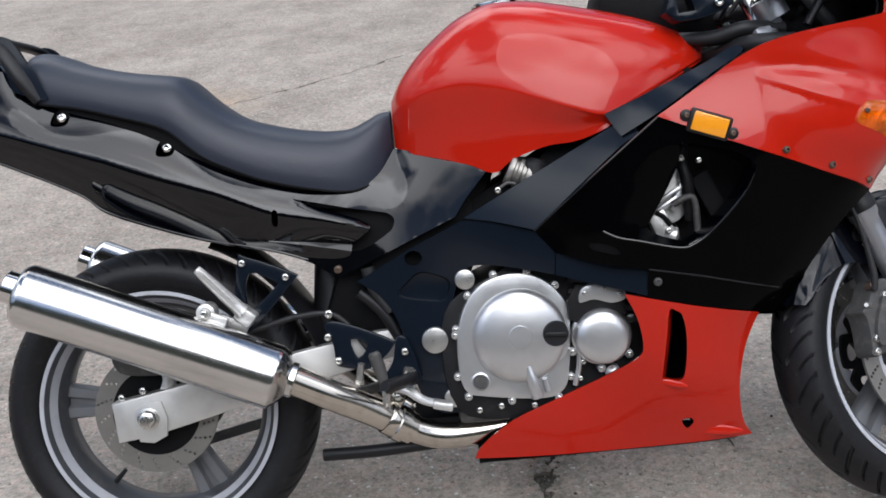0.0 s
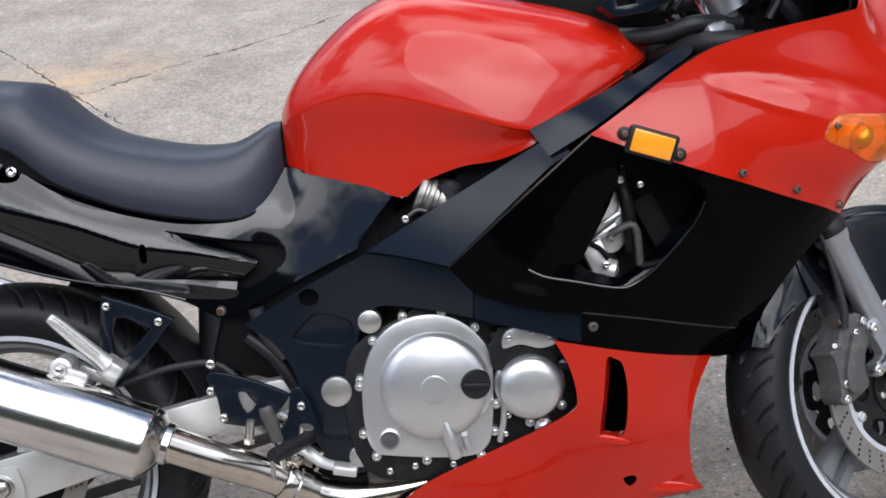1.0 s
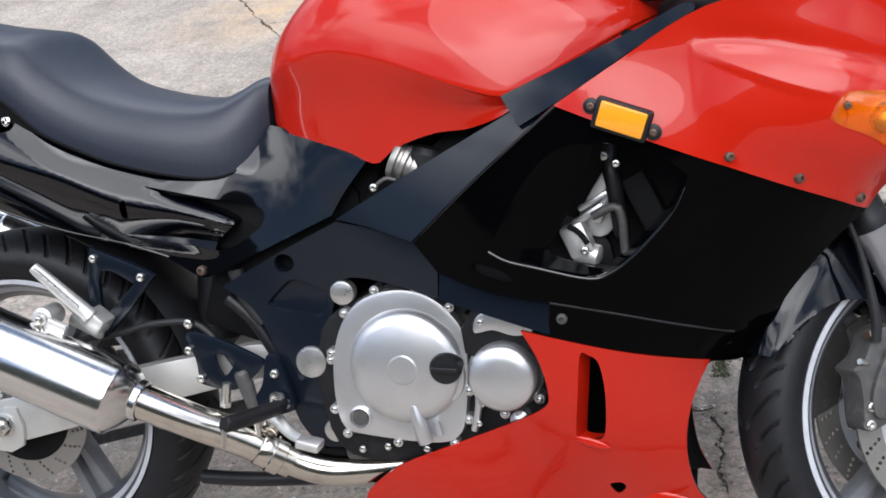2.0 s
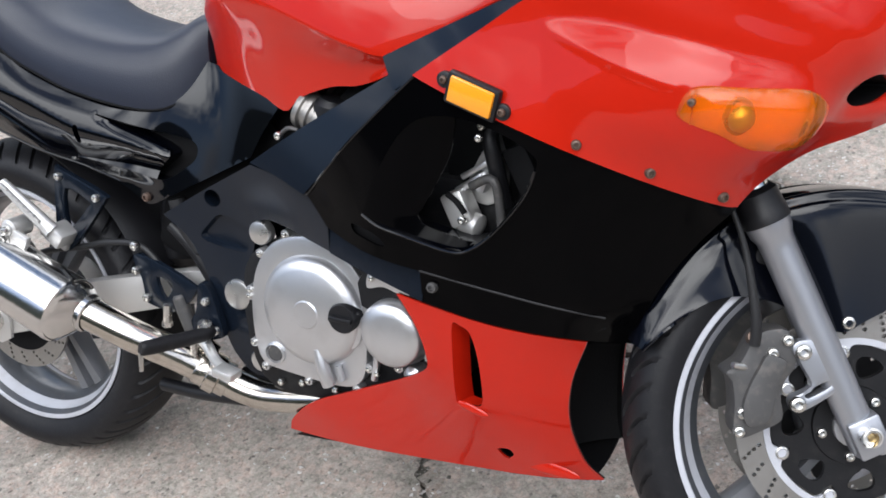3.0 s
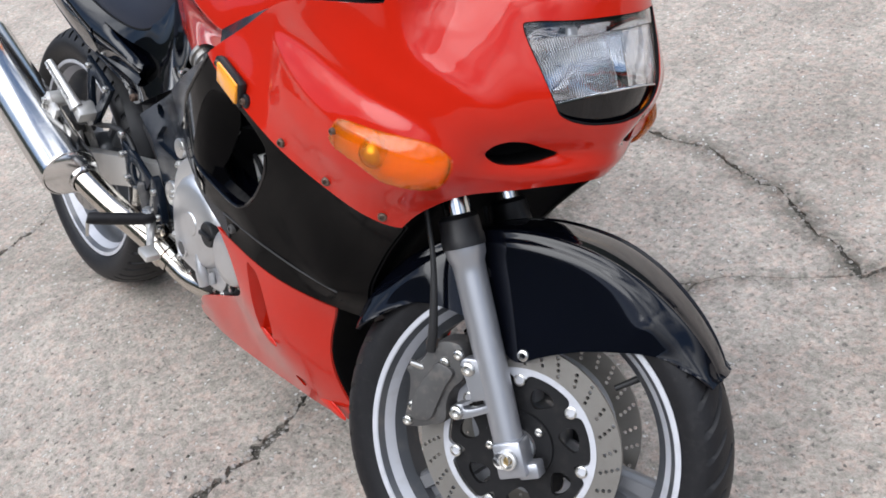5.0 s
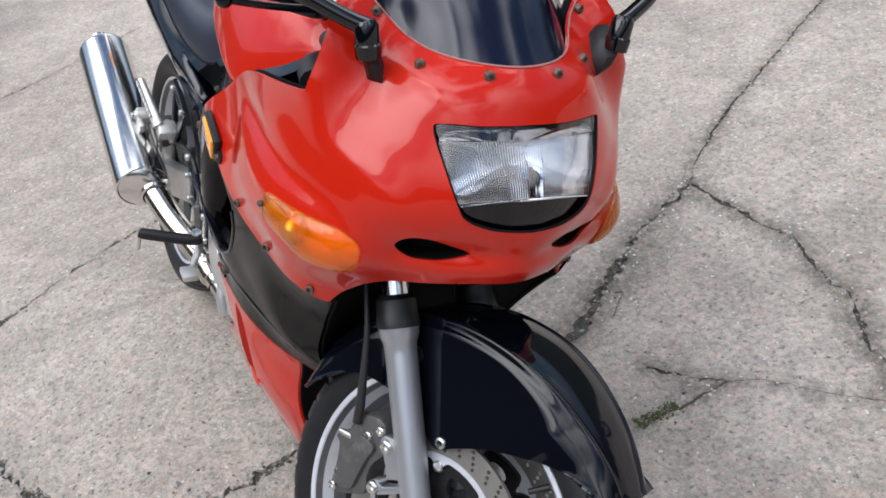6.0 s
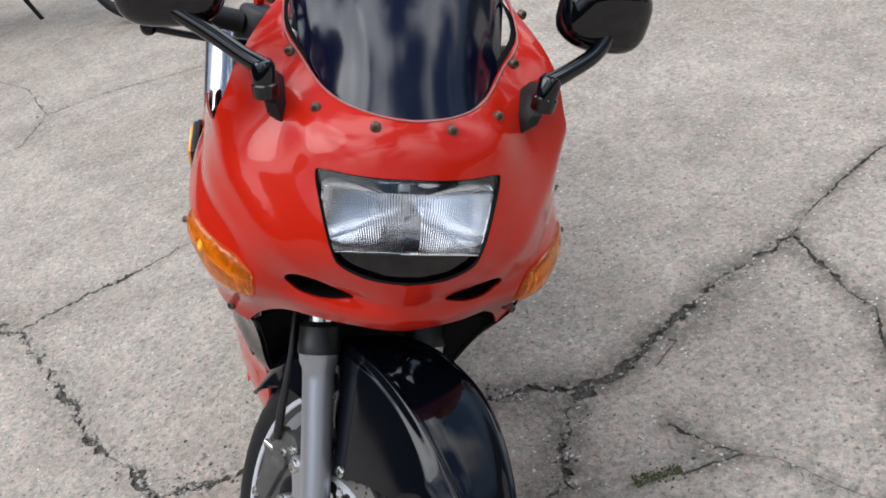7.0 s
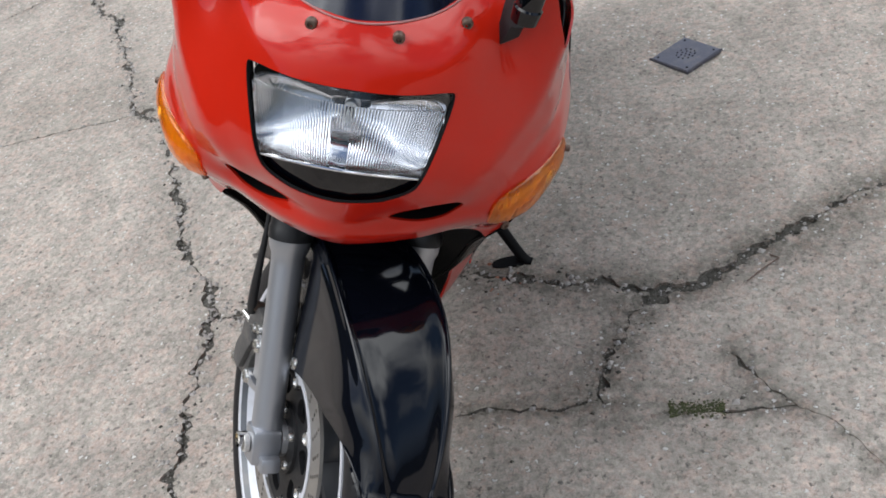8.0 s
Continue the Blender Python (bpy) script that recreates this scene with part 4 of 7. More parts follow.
TAIL_SECTIONS = [  # x, upper edge, half width there, half width at the crest, foot, half width there
    (-0.40, 0.985, 0.088, 0.125, 0.885, 0.108), (-0.30, 0.978, 0.098, 0.137, 0.832, 0.106), (-0.20, 0.948, 0.105, 0.146, 0.782, 0.105), (-0.113, 0.895, 0.111, 0.150, 0.738, 0.105), (-0.012, 0.868, 0.114, 0.152, 0.676, 0.106),
    (0.065, 0.838, 0.115, 0.152, 0.644, 0.108), (0.13, 0.797, 0.115, 0.150, 0.620, 0.110), (0.184, 0.760, 0.114, 0.146, 0.605, 0.112), (0.263, 0.725, 0.111, 0.140, 0.588, 0.109), (0.343, 0.701, 0.107, 0.132, 0.572, 0.104), (0.48, 0.69, 0.100, 0.118, 0.556, 0.106)]
SCOOP_TOP = np.array([(0.303, 0.6825), (0.35, 0.670), (0.40, 0.656), (0.44, 0.647), (0.465, 0.641)])
SCOOP_END = np.array([(0.465, 0.641), (0.475, 0.634), (0.478, 0.624), (0.472, 0.610), (0.455, 0.598), (0.432, 0.585), (0.412, 0.578), (0.396, 0.578)])
SCOOP_LIP = np.array([(0.250, 0.6105), (0.325, 0.595), (0.396, 0.578)])
LEDGE = np.array([(0.250, 0.6125), (0.325, 0.6025), (0.398, 0.5905)])
SHOULDER = np.array([(0.303, 0.6805), (0.34, 0.664), (0.38, 0.648), (0.41, 0.636), (0.430, 0.625)])
BODY_END = np.array([(0.430, 0.625), (0.434, 0.617), (0.424, 0.608), (0.398, 0.5905)])


def clamp(v):
    return min(1.0, max(0.0, v))


def level(line, x):
    return np.interp(x, line[:, 0], line[:, 1])


def tail_y(x, z):
    """The cover's half width: a long rounded crest, undercut below, that runs out as a lance inside a scoop."""
    crest = level(TAIL_CREST, x)
    rim_z, rim_y, crest_y, foot_z, foot_y = along(TAIL_SECTIONS, x)
    if z >= crest:
        k = (rim_z - z) / (rim_z - crest)
        cut = rim_y + (crest_y - rim_y) * (0.45 * k + 0.55 * math.sin(0.5 * math.pi * max(-0.6, min(1, k))))
    else:
        cut = crest_y + (foot_y - crest_y) * clamp((crest - z) / (crest - foot_z)) ** 1.25
    inside_scoop = x < 0.436 and level(LEDGE, x) - 0.001 <= z <= level(SHOULDER, x) + 0.0005
    if x > 0.25 and inside_scoop:
        edge = level(SHOULDER, x)
        cut -= 0.011 * clamp((x - 0.25) / 0.10) * clamp((crest - z) / (crest - level(LEDGE, x))) ** 1.5
        return cut - 0.010 * clamp((x - 0.30) / 0.05) * clamp(1 - (edge - z) / 0.014) ** 2 - 0.004 * clamp((x - 0.42) / 0.012) ** 2
    front = clamp((x - 0.33) / 0.11)
    front = front * front * (3 - 2 * front)
    return cut * (1 - front) + tail_base(x, z) * front if front else cut


tail_line = curve([(-0.40, 0.985), (-0.40, 0.985), (-0.30, 0.985), (-0.20, 0.972), (-0.165, 0.925), (-0.113, 0.892), (-0.012, 0.866), (0.088, 0.831), (0.126, 0.797), (0.184, 0.757), (0.263, 0.722), (0.343, 0.698), (0.404, 0.688), (0.437, 0.697), (0.462, 0.717), (0.488, 0.755), (0.488, 0.755),
                   (0.575, 0.732), (0.652, 0.699), (0.652, 0.699), (0.612, 0.655), (0.588, 0.622), (0.588, 0.622), (0.50, 0.586), (0.405, 0.546), (0.374, 0.536), (0.354, 0.541), (0.315, 0.566), (0.25, 0.591), (0.154, 0.615), (0.063, 0.645), (-0.037, 0.686), (-0.076, 0.719), (-0.136, 0.752), (-0.236, 0.801), (-0.40, 0.885), (-0.40, 0.885)], 4, True)
pockets = [curve([(x - 0.016, z - 0.012), (x + 0.010, z - 0.014), (x + 0.015, z + 0.006), (x - 0.008, z + 0.013)], 4, True) for x, z in ((-0.095, 0.866), (0.087, 0.795))]


def sampled(line, n):
    """Even points along a broken line."""
    d = np.concatenate([[0], np.cumsum(np.hypot(*np.diff(line, axis=0).T))])
    k = np.linspace(0, d[-1], n)
    return np.stack([np.interp(k, d, line[:, 0]), np.interp(k, d, line[:, 1])], 1)


scoop = np.concatenate([sampled(SCOOP_LIP, 24)[:-1], curve(SCOOP_END[::-1], 3)[:-1], sampled(SCOOP_TOP, 26)[::-1], sampled(SHOULDER, 26)[:-1], curve(BODY_END, 4)[:-1], sampled(LEDGE, 24)[::-1]])
notch = curve([(0.262, 0.640), (0.271, 0.638), (0.274, 0.662), (0.265, 0.665)], 4, True)
for side in (-1, 1):
    tail = side_panel("tail_cover", tail_line, [notch, scoop] + pockets, BLACK, bike, tail_y, "glossy black tail and side cover under the seat" if side < 0 else "", side, 0.004, 0.0065, 0.0, [sampled(SHOULDER, 30)[5:] - (0, d) for d in (0.004, 0.008, 0.012)] + [sampled(LEDGE, 24) + (0, 0.004)])
    part("scoop_wall", skin([[Vector((x, side * (tail_y(x, z) - d), z)) for x, z in scoop] for d in (0.0, 0.003, 0.034)], close_v=True), BLACK, tail)
    part("scoop_floor", sheet(scoop, [], lambda x, z: Vector((x, side * 0.086, z)), lambda x, z: Vector((x, side * 0.083, z)), 0.03), DARK, tail)
    part("scoop_ledge", skin([[Vector((x + (u - x) * k, side * (tail_y(x, z) * (1 - k) + (tail_y(u, w + 0.002) - 0.003) * k), z + (w - z) * k)) for k in (0, 0.06, 0.5, 1)] for (x, z), (u, w) in zip(sampled(SCOOP_LIP - (0, 0.0012), 24), sampled(LEDGE, 24))]), BLACK, tail)
    part("lower_lip", tube([(x, side * (tail_y(x, z + 0.006) - 0.001), z + 0.004) for x, z in ((-0.236, 0.801), (-0.136, 0.752), (-0.076, 0.719), (-0.037, 0.686), (0.063, 0.645), (0.154, 0.615), (0.25, 0.591), (0.315, 0.566))], 0.002, 4, 8), BLACK, tail)
    for x, z in ((-0.092, 0.864), (0.090, 0.793)):
        bolt(tail, (x, side * (tail_y(x, z) - 0.010), z), (0, side, 0.2), 0.0095, CHROME, "seat_bolt", 0.014)
    part("notch_wall", skin([[Vector((x, side * (tail_y(x, z) - d), z)) for x, z in notch] for d in (0.0, 0.02)], close_v=True), BLACK, tail)
    bolt(tail, (0.368, side * (tail_y(0.368, 0.547) + 0.001), 0.547), (0, side, 0), 0.0075, DARKBOLT)
part("tail_top", skin([[Vector((x, y * w, z + 0.012 * (1 - (y) ** 2))) for y in np.linspace(-1, 1, 9)] for x, w, z in ((-0.40, 0.088, 0.985), (-0.30, 0.098, 0.985), (-0.20, 0.105, 0.97), (-0.165, 0.115, 0.925))]), BLACK, bike)
part("tail_underside", skin([[Vector((x, y * 0.096, z)) for y in np.linspace(-1, 1, 5)] for x, z in ((-0.40, 0.89), (-0.236, 0.806), (-0.136, 0.757), (-0.037, 0.691), (0.063, 0.65), (0.154, 0.62), (0.25, 0.614))]), DARK, bike)
part("rear_signal", blob((-0.232, -0.15, 0.868), (0.05, 0.075, 0.045), None, 2.4), AMBER, bike, "small amber rear turn signal")
grab = [(-0.128, 0.118, 0.902), (-0.155, 0.124, 0.945), (-0.182, 0.122, 0.99), (-0.197, 0.105, 1.010), (-0.205, 0.06, 1.016), (-0.208, 0, 1.017)]
part("grab_rail", tube([(x, -y, z) for x, y, z in grab] + [(x, y, z) for x, y, z in grab[::-1][1:]], (0.016, 0.018, 0.016, 0.013, 0.013, 0.013, 0.013, 0.013, 0.016, 0.018, 0.016), 5, 14, 0.6), PLASTIC, bike, "black grab rail behind the seat")
rail_side = curve([(-0.196, 1.016), (-0.188, 1.020), (-0.174, 1.015), (-0.160, 0.998), (-0.148, 0.976), (-0.130, 0.945), (-0.112, 0.904), (-0.112, 0.904), (-0.122, 0.900), (-0.168, 0.918), (-0.177, 0.936), (-0.186, 0.972)], 4, True)
for side in (-1, 1):
    side_panel("rail_strut", rail_side, [], SATIN, bike, lambda x, z: 0.128 - 6.0 * (0.55 * (x + 0.152) + 0.3 * (z - 0.95)) ** 2 - 0.12 * max(0, z - 0.96), "", side, 0.012, 0.012)
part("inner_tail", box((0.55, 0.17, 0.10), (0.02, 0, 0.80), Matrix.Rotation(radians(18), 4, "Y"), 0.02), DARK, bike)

# ---------- frame ----------
FRAME = [(0.40, 0.52, 0.112), (0.58, 0.50, 0.118), (0.52, 0.40, 0.112), (0.56, 0.29, 0.106), (0.60, 0.615, 0.138), (0.725, 0.585, 0.176), (0.755, 0.51, 0.180), (0.868, 0.75, 0.180), (0.88, 0.72, 0.196), (0.92, 0.49, 0.206), (0.506, 0.555, 0.117), (0.66, 0.55, 0.152)]
frame_y = plate_spline([(x, z, y) for x, z, y in FRAME], 1e-5)
frame_line = curve([(0.400, 0.522), (0.400, 0.522), (0.50, 0.571), (0.601, 0.616), (0.601, 0.616), (0.66, 0.606), (0.723, 0.588), (0.723, 0.588), (0.757, 0.551), (0.757, 0.551), (0.752, 0.509), (0.752, 0.509), (0.69, 0.524), (0.63, 0.533), (0.595, 0.525), (0.573, 0.48), (0.560, 0.42), (0.560, 0.36),
                    (0.572, 0.31), (0.585, 0.283), (0.57, 0.266), (0.53, 0.265), (0.50, 0.295), (0.487, 0.335), (0.478, 0.40), (0.462, 0.455), (0.44, 0.492)], 4, True)
spar_line = curve([(0.603, 0.620), (0.603, 0.620), (0.735, 0.688), (0.90, 0.769), (0.90, 0.769), (0.915, 0.74), (0.884, 0.722), (0.80, 0.655), (0.724, 0.591), (0.724, 0.591), (0.66, 0.609)], 4, True)
rail_line = curve([(0.758, 0.549), (0.758, 0.549), (0.83, 0.526), (0.914, 0.508), (0.914, 0.508), (0.907, 0.460), (0.907, 0.460), (0.83, 0.484), (0.754, 0.508), (0.754, 0.508)], 4, True)
hole = np.array([(0.506 + 0.016 * math.cos(a), 0.555 + 0.014 * math.sin(a)) for a in np.linspace(0, 2 * math.pi, 16, endpoint=False)])
dent = curve([(0.471, 0.493), (0.490, 0.513), (0.513, 0.529), (0.540, 0.524), (0.566, 0.510), (0.566, 0.490), (0.554, 0.472), (0.525, 0.474), (0.487, 0.482)], 5, True)
for side in (-1, 1):
    fr = side_panel("frame_plate", frame_line, [hole, dent], SATIN, bike, frame_y, "satin black pressed frame plate" if side < 0 else "", side, 0.03, 0.018)
    rims = [[Vector((c[0] + (x - c[0]) * k, side * (frame_y(c[0] + (x - c[0]) * k, c[1] + (z - c[1]) * k) - d), c[1] + (z - c[1]) * k)) for x, z in dent] for c in (dent.mean(0),) for d, k in ((0.0, 1.0), (0.004, 0.97), (0.009, 0.90), (0.010, 0.6), (0.010, 0.02))]
    part("pressed_recess", skin(rims, close_v=True), SATIN, fr)
    side_panel("frame_spar", spar_line, [], SATIN, bike, lambda x, z: frame_y(x, z) + 0.003 - 0.12 * (z - 0.615 - 0.44 * (x - 0.603)), "satin black upper frame spar" if side < 0 else "", side, 0.03, 0.02)
    side_panel("frame_rail", rail_line, [], SATIN, bike, lambda x, z: frame_y(x, z) - 0.001 - 0.16 * (z - 0.527 + 0.27 * (x - 0.757)), "", side, 0.02, 0.014)
    for x, z, r in ((0.595, 0.509, 0.0185), (0.531, 0.402, 0.0245), (0.555, 0.292, 0.018)):
        y = frame_y(x, z)
        part("plug", turned([(-0.01, r), (0.004, r), (0.006, r * 0.94), (0.0068, r * 0.8), (0.0078, 0)], (x, side * y, z), (0, side, 0), 28), PLUG, fr, "round polished frame plug")
    part("hole_back", turned([(0, 0.020), (0.002, 0.020), (0.002, 0)], (0.506, side * 0.085, 0.555), (0, side, 0), 16), DARK, fr)
    strip = curve([(0.862, 0.778), (0.862, 0.778), (0.95, 0.812), (1.045, 0.850), (1.10, 0.875), (1.11, 0.862), (1.03, 0.820), (0.955, 0.775), (0.886, 0.738), (0.886, 0.738)], 4, True)
    side_panel("tank_side_trim", strip, [], SATIN, bike, plate_spline([(0.862, 0.778, 0.178), (0.886, 0.738, 0.20), (1.045, 0.85, 0.165), (0.955, 0.775, 0.215), (1.10, 0.87, 0.15), (1.03, 0.82, 0.2)], 1e-5), "satin black trim beside the tank" if side < 0 else "", side, 0.01, 0.02)
part("steering_head", tube([(1.06, 0, 0.74), (1.095, 0, 0.86)], 0.04, 4, 20), SATIN, bike)
part("subframe_tube", tube([(0.40, -0.095, 0.50), (0.44, -0.095, 0.46), (0.47, -0.09, 0.40)], 0.011, 5, 12), PLASTIC, bike)
part("inner_shield", plate(curve([(0.43, 0.53), (0.52, 0.56), (0.60, 0.60), (0.62, 0.65), (0.55, 0.70), (0.45, 0.64)], 3, True), -0.085, 0.085, (), 0.06, 0.0), DARK, bike)
part("battery_box", box((0.15, 0.13, 0.16), (0.425, 0, 0.50), Matrix.Rotation(radians(20), 4, "Y"), 0.02), DARK, bike)
part("shock_absorber", turned([(0, 0.02), (0.02, 0.036), (0.17, 0.036), (0.2, 0.02)], (0.33, 0, 0.40), (0.12, 0, 1), 20), PLASTIC, bike)

# ---------- engine ----------
eng = group_part("engine", bike, "dark engine with silver round side covers")
block = curve([(0.56, 0.27), (0.70, 0.245), (0.86, 0.27), (0.92, 0.34), (0.99, 0.52), (0.95, 0.60), (0.80, 0.60), (0.66, 0.52), (0.55, 0.45)], 5, True)
part("crankcase", plate(block, -0.118, 0.118, (), 0.06, 0.01), ENGINE, eng)
for k in range(7):
    part("cylinder_fin", plate(curve([(0.775, 0.43 + 0.02 * k), (0.92 + 0.006 * k, 0.40 + 0.02 * k), (0.924 + 0.006 * k, 0.408 + 0.02 * k), (0.779, 0.438 + 0.02 * k)], 1, True), -0.148, 0.148, (), 0.2), ENGINE, eng)
part("cylinder_side", plate(curve([(0.775, 0.42), (0.86, 0.40), (0.875, 0.46), (0.79, 0.485)], 2, True), -0.150, -0.10, (), 0.1, 0.006), ENGINE, eng)
cover_line = curve([(0.572, 0.410), (0.569, 0.345), (0.579, 0.306), (0.61, 0.294), (0.711, 0.281), (0.752, 0.291), (0.768, 0.33), (0.776, 0.430), (0.757, 0.475), (0.72, 0.505), (0.673, 0.513), (0.623, 0.499), (0.590, 0.463)], 6, True)
flange = part("clutch_cover", plate(cover_line, -0.136, -0.10, (), 0.03, 0.006), CAST, eng, "silver cast alloy clutch cover")
C0 = Vector((0.684, -0.134, 0.400))
part("dome", turned([(0, 0.086), (0.010, 0.083), (0.016, 0.077), (0.021, 0.066), (0.0235, 0.022), (0.0255, 0.020), (0.0262, 0.0)], C0, OUT, 56), CAST, flange)
part("oil_filler_cap", merge(turned([(-0.012, 0.023), (0.016, 0.023), (0.019, 0.021), (0.019, 0)], (0.747, -0.142, 0.401), OUT, 26), box((0.038, 0.010, 0.008), (0.747, -0.162, 0.401), Matrix.Rotation(radians(4), 4, "Y"), 0.002)), PLASTIC, flange, "black oil filler cap")
part("filler_boss", plate(np.array([(0.747 + 0.024 * math.cos(a), 0.388 + 0.040 * math.sin(a)) for a in np.linspace(0, 6.283, 24, endpoint=False)]), -0.145, -0.12, (), 0.1, 0.004), CAST, flange)
part("sight_glass", turned([(-0.004, 0.0175), (0.004, 0.0175), (0.005, 0.015), (0.001, 0.0135), (0.001, 0)], (0.606, -0.136, 0.322), OUT, 24), CAST, flange)
part("sight_window", turned([(0.0, 0.0132), (0.0035, 0.012), (0.004, 0)], (0.606, -0.136, 0.322), OUT, 20), CALIPER, flange)
part("rib", tube([(0.694, -0.150, 0.345), (0.700, -0.150, 0.315), (0.706, -0.146, 0.288)], (0.007, 0.0105, 0.0115), 5, 14), CAST, flange)
part("rib", tube([(0.722, -0.142, 0.318), (0.726, -0.142, 0.296)], (0.005, 0.006), 4, 10), CAST, flange)
for k in range(0, len(cover_line), 7):
    x, z = cover_line[k] + (cover_line[k] - np.array([0.672, 0.40])) * 0.035
    part("boss", turned([(0, 0.0072), (0.028, 0.0072), (0.029, 0)], (x, -0.106, z), OUT, 12), CAST, flange)
    bolt(flange, (x, -0.135, z), OUT, 0.0043, BOLT)
C1 = (0.830, -0.128, 0.388)
small = part("pickup_cover", turned([(0, 0.055), (0.012, 0.054), (0.014, 0.0505), (0.036, 0.049), (0.042, 0.044), (0.0455, 0.028), (0.0465, 0)], C1, OUT, 48), CAST, eng, "smaller round silver engine cover")
for a in (25, 75, 140, 205, 265, 320):
    p = Vector(C1) + Vector((0.060 * math.cos(radians(a)), 0, 0.060 * math.sin(radians(a))))
    part("boss", turned([(-0.02, 0.0075), (0.014, 0.0075), (0.015, 0)], p, OUT, 12), CAST, small)
    bolt(small, p + OUT * 0.015, OUT, 0.0043, BOLT)
part("water_pipe_flange", plate(curve([(0.793, 0.452), (0.80, 0.478), (0.835, 0.484), (0.872, 0.470), (0.876, 0.452), (0.85, 0.446), (0.82, 0.455)], 4, True), -0.158, -0.12, (), 0.05, 0.004), CAST, eng, "cast alloy flange above the round cover")
for x, z in ((0.804, 0.468), (0.838, 0.474), (0.866, 0.461)):
    bolt(eng, (x, -0.159, z), OUT, 0.0048, BOLT)
part("case_joint", tube([(0.784, -0.135, 0.455), (0.789, -0.137, 0.40), (0.786, -0.135, 0.34), (0.776, -0.132, 0.30)], 0.0055, 5, 10), CAST, eng)
for x, z in ((0.788, 0.447), (0.793, 0.342), (0.786, 0.313)):
    bolt(eng, (x, -0.139, z), OUT, 0.0045, BOLT)
part("drain_plug", turned([(-0.02, 0.014), (0.02, 0.014), (0.024, 0.009), (0.03, 0)], (0.845, -0.12, 0.318), OUT, 16), CAST, eng)
part("lower_casting", box((0.20, 0.2, 0.05), (0.66, 0, 0.262), None, 0.012), CALIPER, eng)
for s, x in enumerate((0.60, 0.64, 0.70, 0.745)):
    bolt(eng, (x, -0.122, 0.268 + 0.004 * (s % 2)), OUT, 0.006, BOLT)
# carburettors and airbox seen between tank and frame, and through the vent
carb = group_part("carburettor", bike, "alloy carburettor bodies under the tank")
for y in (-0.12, -0.04, 0.04, 0.12):
    part("bell", turned([(0, 0.020), (0.001, 0.027), (0.004, 0.029), (0.010, 0.029), (0.012, 0.025), (0.016, 0.025), (0.018, 0.028), (0.024, 0.028), (0.026, 0.024), (0.032, 0.024), (0.034, 0.027), (0.042, 0.027), (0.044, 0.022), (0.08, 0.022)], (0.69, y, 0.70), (0.9, 0, -0.45), 22), STEEL if y == -0.12 else CALIPER, carb)
    part("dome", turned([(0, 0.026), (0.02, 0.025), (0.028, 0.018), (0.03, 0)], (0.735, y, 0.685), (0.3, 0, 0.95), 20), PLASTIC, carb)
part("linkage", tube([(0.665, -0.150, 0.662), (0.685, -0.152, 0.675), (0.70, -0.15, 0.672)], 0.003, 4, 8), CALIPER, carb)
bolt(carb, (0.668, -0.152, 0.664), OUT, 0.006, BOLT)
# a solid near-black plate put in as the shade below the tank
part("tank_shade_fill", plate(curve([(0.74, 0.70), (0.80, 0.75), (0.93, 0.815), (1.02, 0.848), (1.03, 0.830), (0.98, 0.79), (0.86, 0.72), (0.78, 0.68)], 3, True), -0.110, 0.110, (), 0.06, 0.0), DARK, bike, "near-black fill standing for the shaded space under the tank")
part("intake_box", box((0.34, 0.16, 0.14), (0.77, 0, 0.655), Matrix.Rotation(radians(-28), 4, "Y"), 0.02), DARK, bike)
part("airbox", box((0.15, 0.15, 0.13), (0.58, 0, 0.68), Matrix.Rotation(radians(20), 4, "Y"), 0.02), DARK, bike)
head = group_part("cylinder_head", bike, "cylinder head parts behind the fairing vent")
part("cam_cover", plate(curve([(0.80, 0.60), (0.95, 0.555), (0.99, 0.63), (0.85, 0.69)], 5, True), -0.098, 0.098, (), 0.06, 0.015), ENGINE, head)
part("thermostat", merge(box((0.034, 0.034, 0.046), (0.947, -0.152, 0.578), Matrix.Rotation(radians(-22), 4, "Y"), 0.005), turned([(0, 0.016), (0.03, 0.016), (0.032, 0.013), (0.036, 0)], (0.945, -0.150, 0.562), (0.95, -0.15, -0.3), 20)), ALLOY, head, "alloy housing inside the vent")
part("thermostat_cap", merge(box((0.045, 0.012, 0.010), (0.962, -0.150, 0.610), Matrix.Rotation(radians(-30), 4, "Y"), 0.002), box((0.045, 0.012, 0.008), (0.970, -0.148, 0.628), Matrix.Rotation(radians(-28), 4, "Y"), 0.002), box((0.012, 0.02, 0.06), (0.985, -0.140, 0.625), Matrix.Rotation(radians(24), 4, "Y"), 0.003)), CAST, head)
part("ribbed_casting", plate(curve([(0.945, 0.598), (0.975, 0.575), (1.0, 0.60), (0.992, 0.665), (0.980, 0.660)], 3, True), -0.132, -0.11, (), 0.05, 0.004), ALLOY, head)
part("clamp_strap", tube([(0.938, -0.172, 0.600), (0.952, -0.173, 0.590), (0.962, -0.172, 0.575)], 0.004, 4, 8), DARK, head)
for q in ((0.958, -0.172, 0.566), (0.990, -0.166, 0.690)):
    bolt(head, q, OUT, 0.006, BOLT)
part("pipe_elbow", tube([(1.0, -0.12, 0.70), (0.995, -0.15, 0.68), (1.0, -0.155, 0.645), (1.005, -0.14, 0.58)], 0.011, 6, 14), PLASTIC, head)
part("wire", tube([(0.97, -0.165, 0.61), (1.005, -0.17, 0.62), (1.01, -0.165, 0.56)], 0.006, 5, 10), CALIPER, head)
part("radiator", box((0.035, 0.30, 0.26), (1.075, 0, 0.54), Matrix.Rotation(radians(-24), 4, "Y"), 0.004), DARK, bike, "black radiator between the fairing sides")

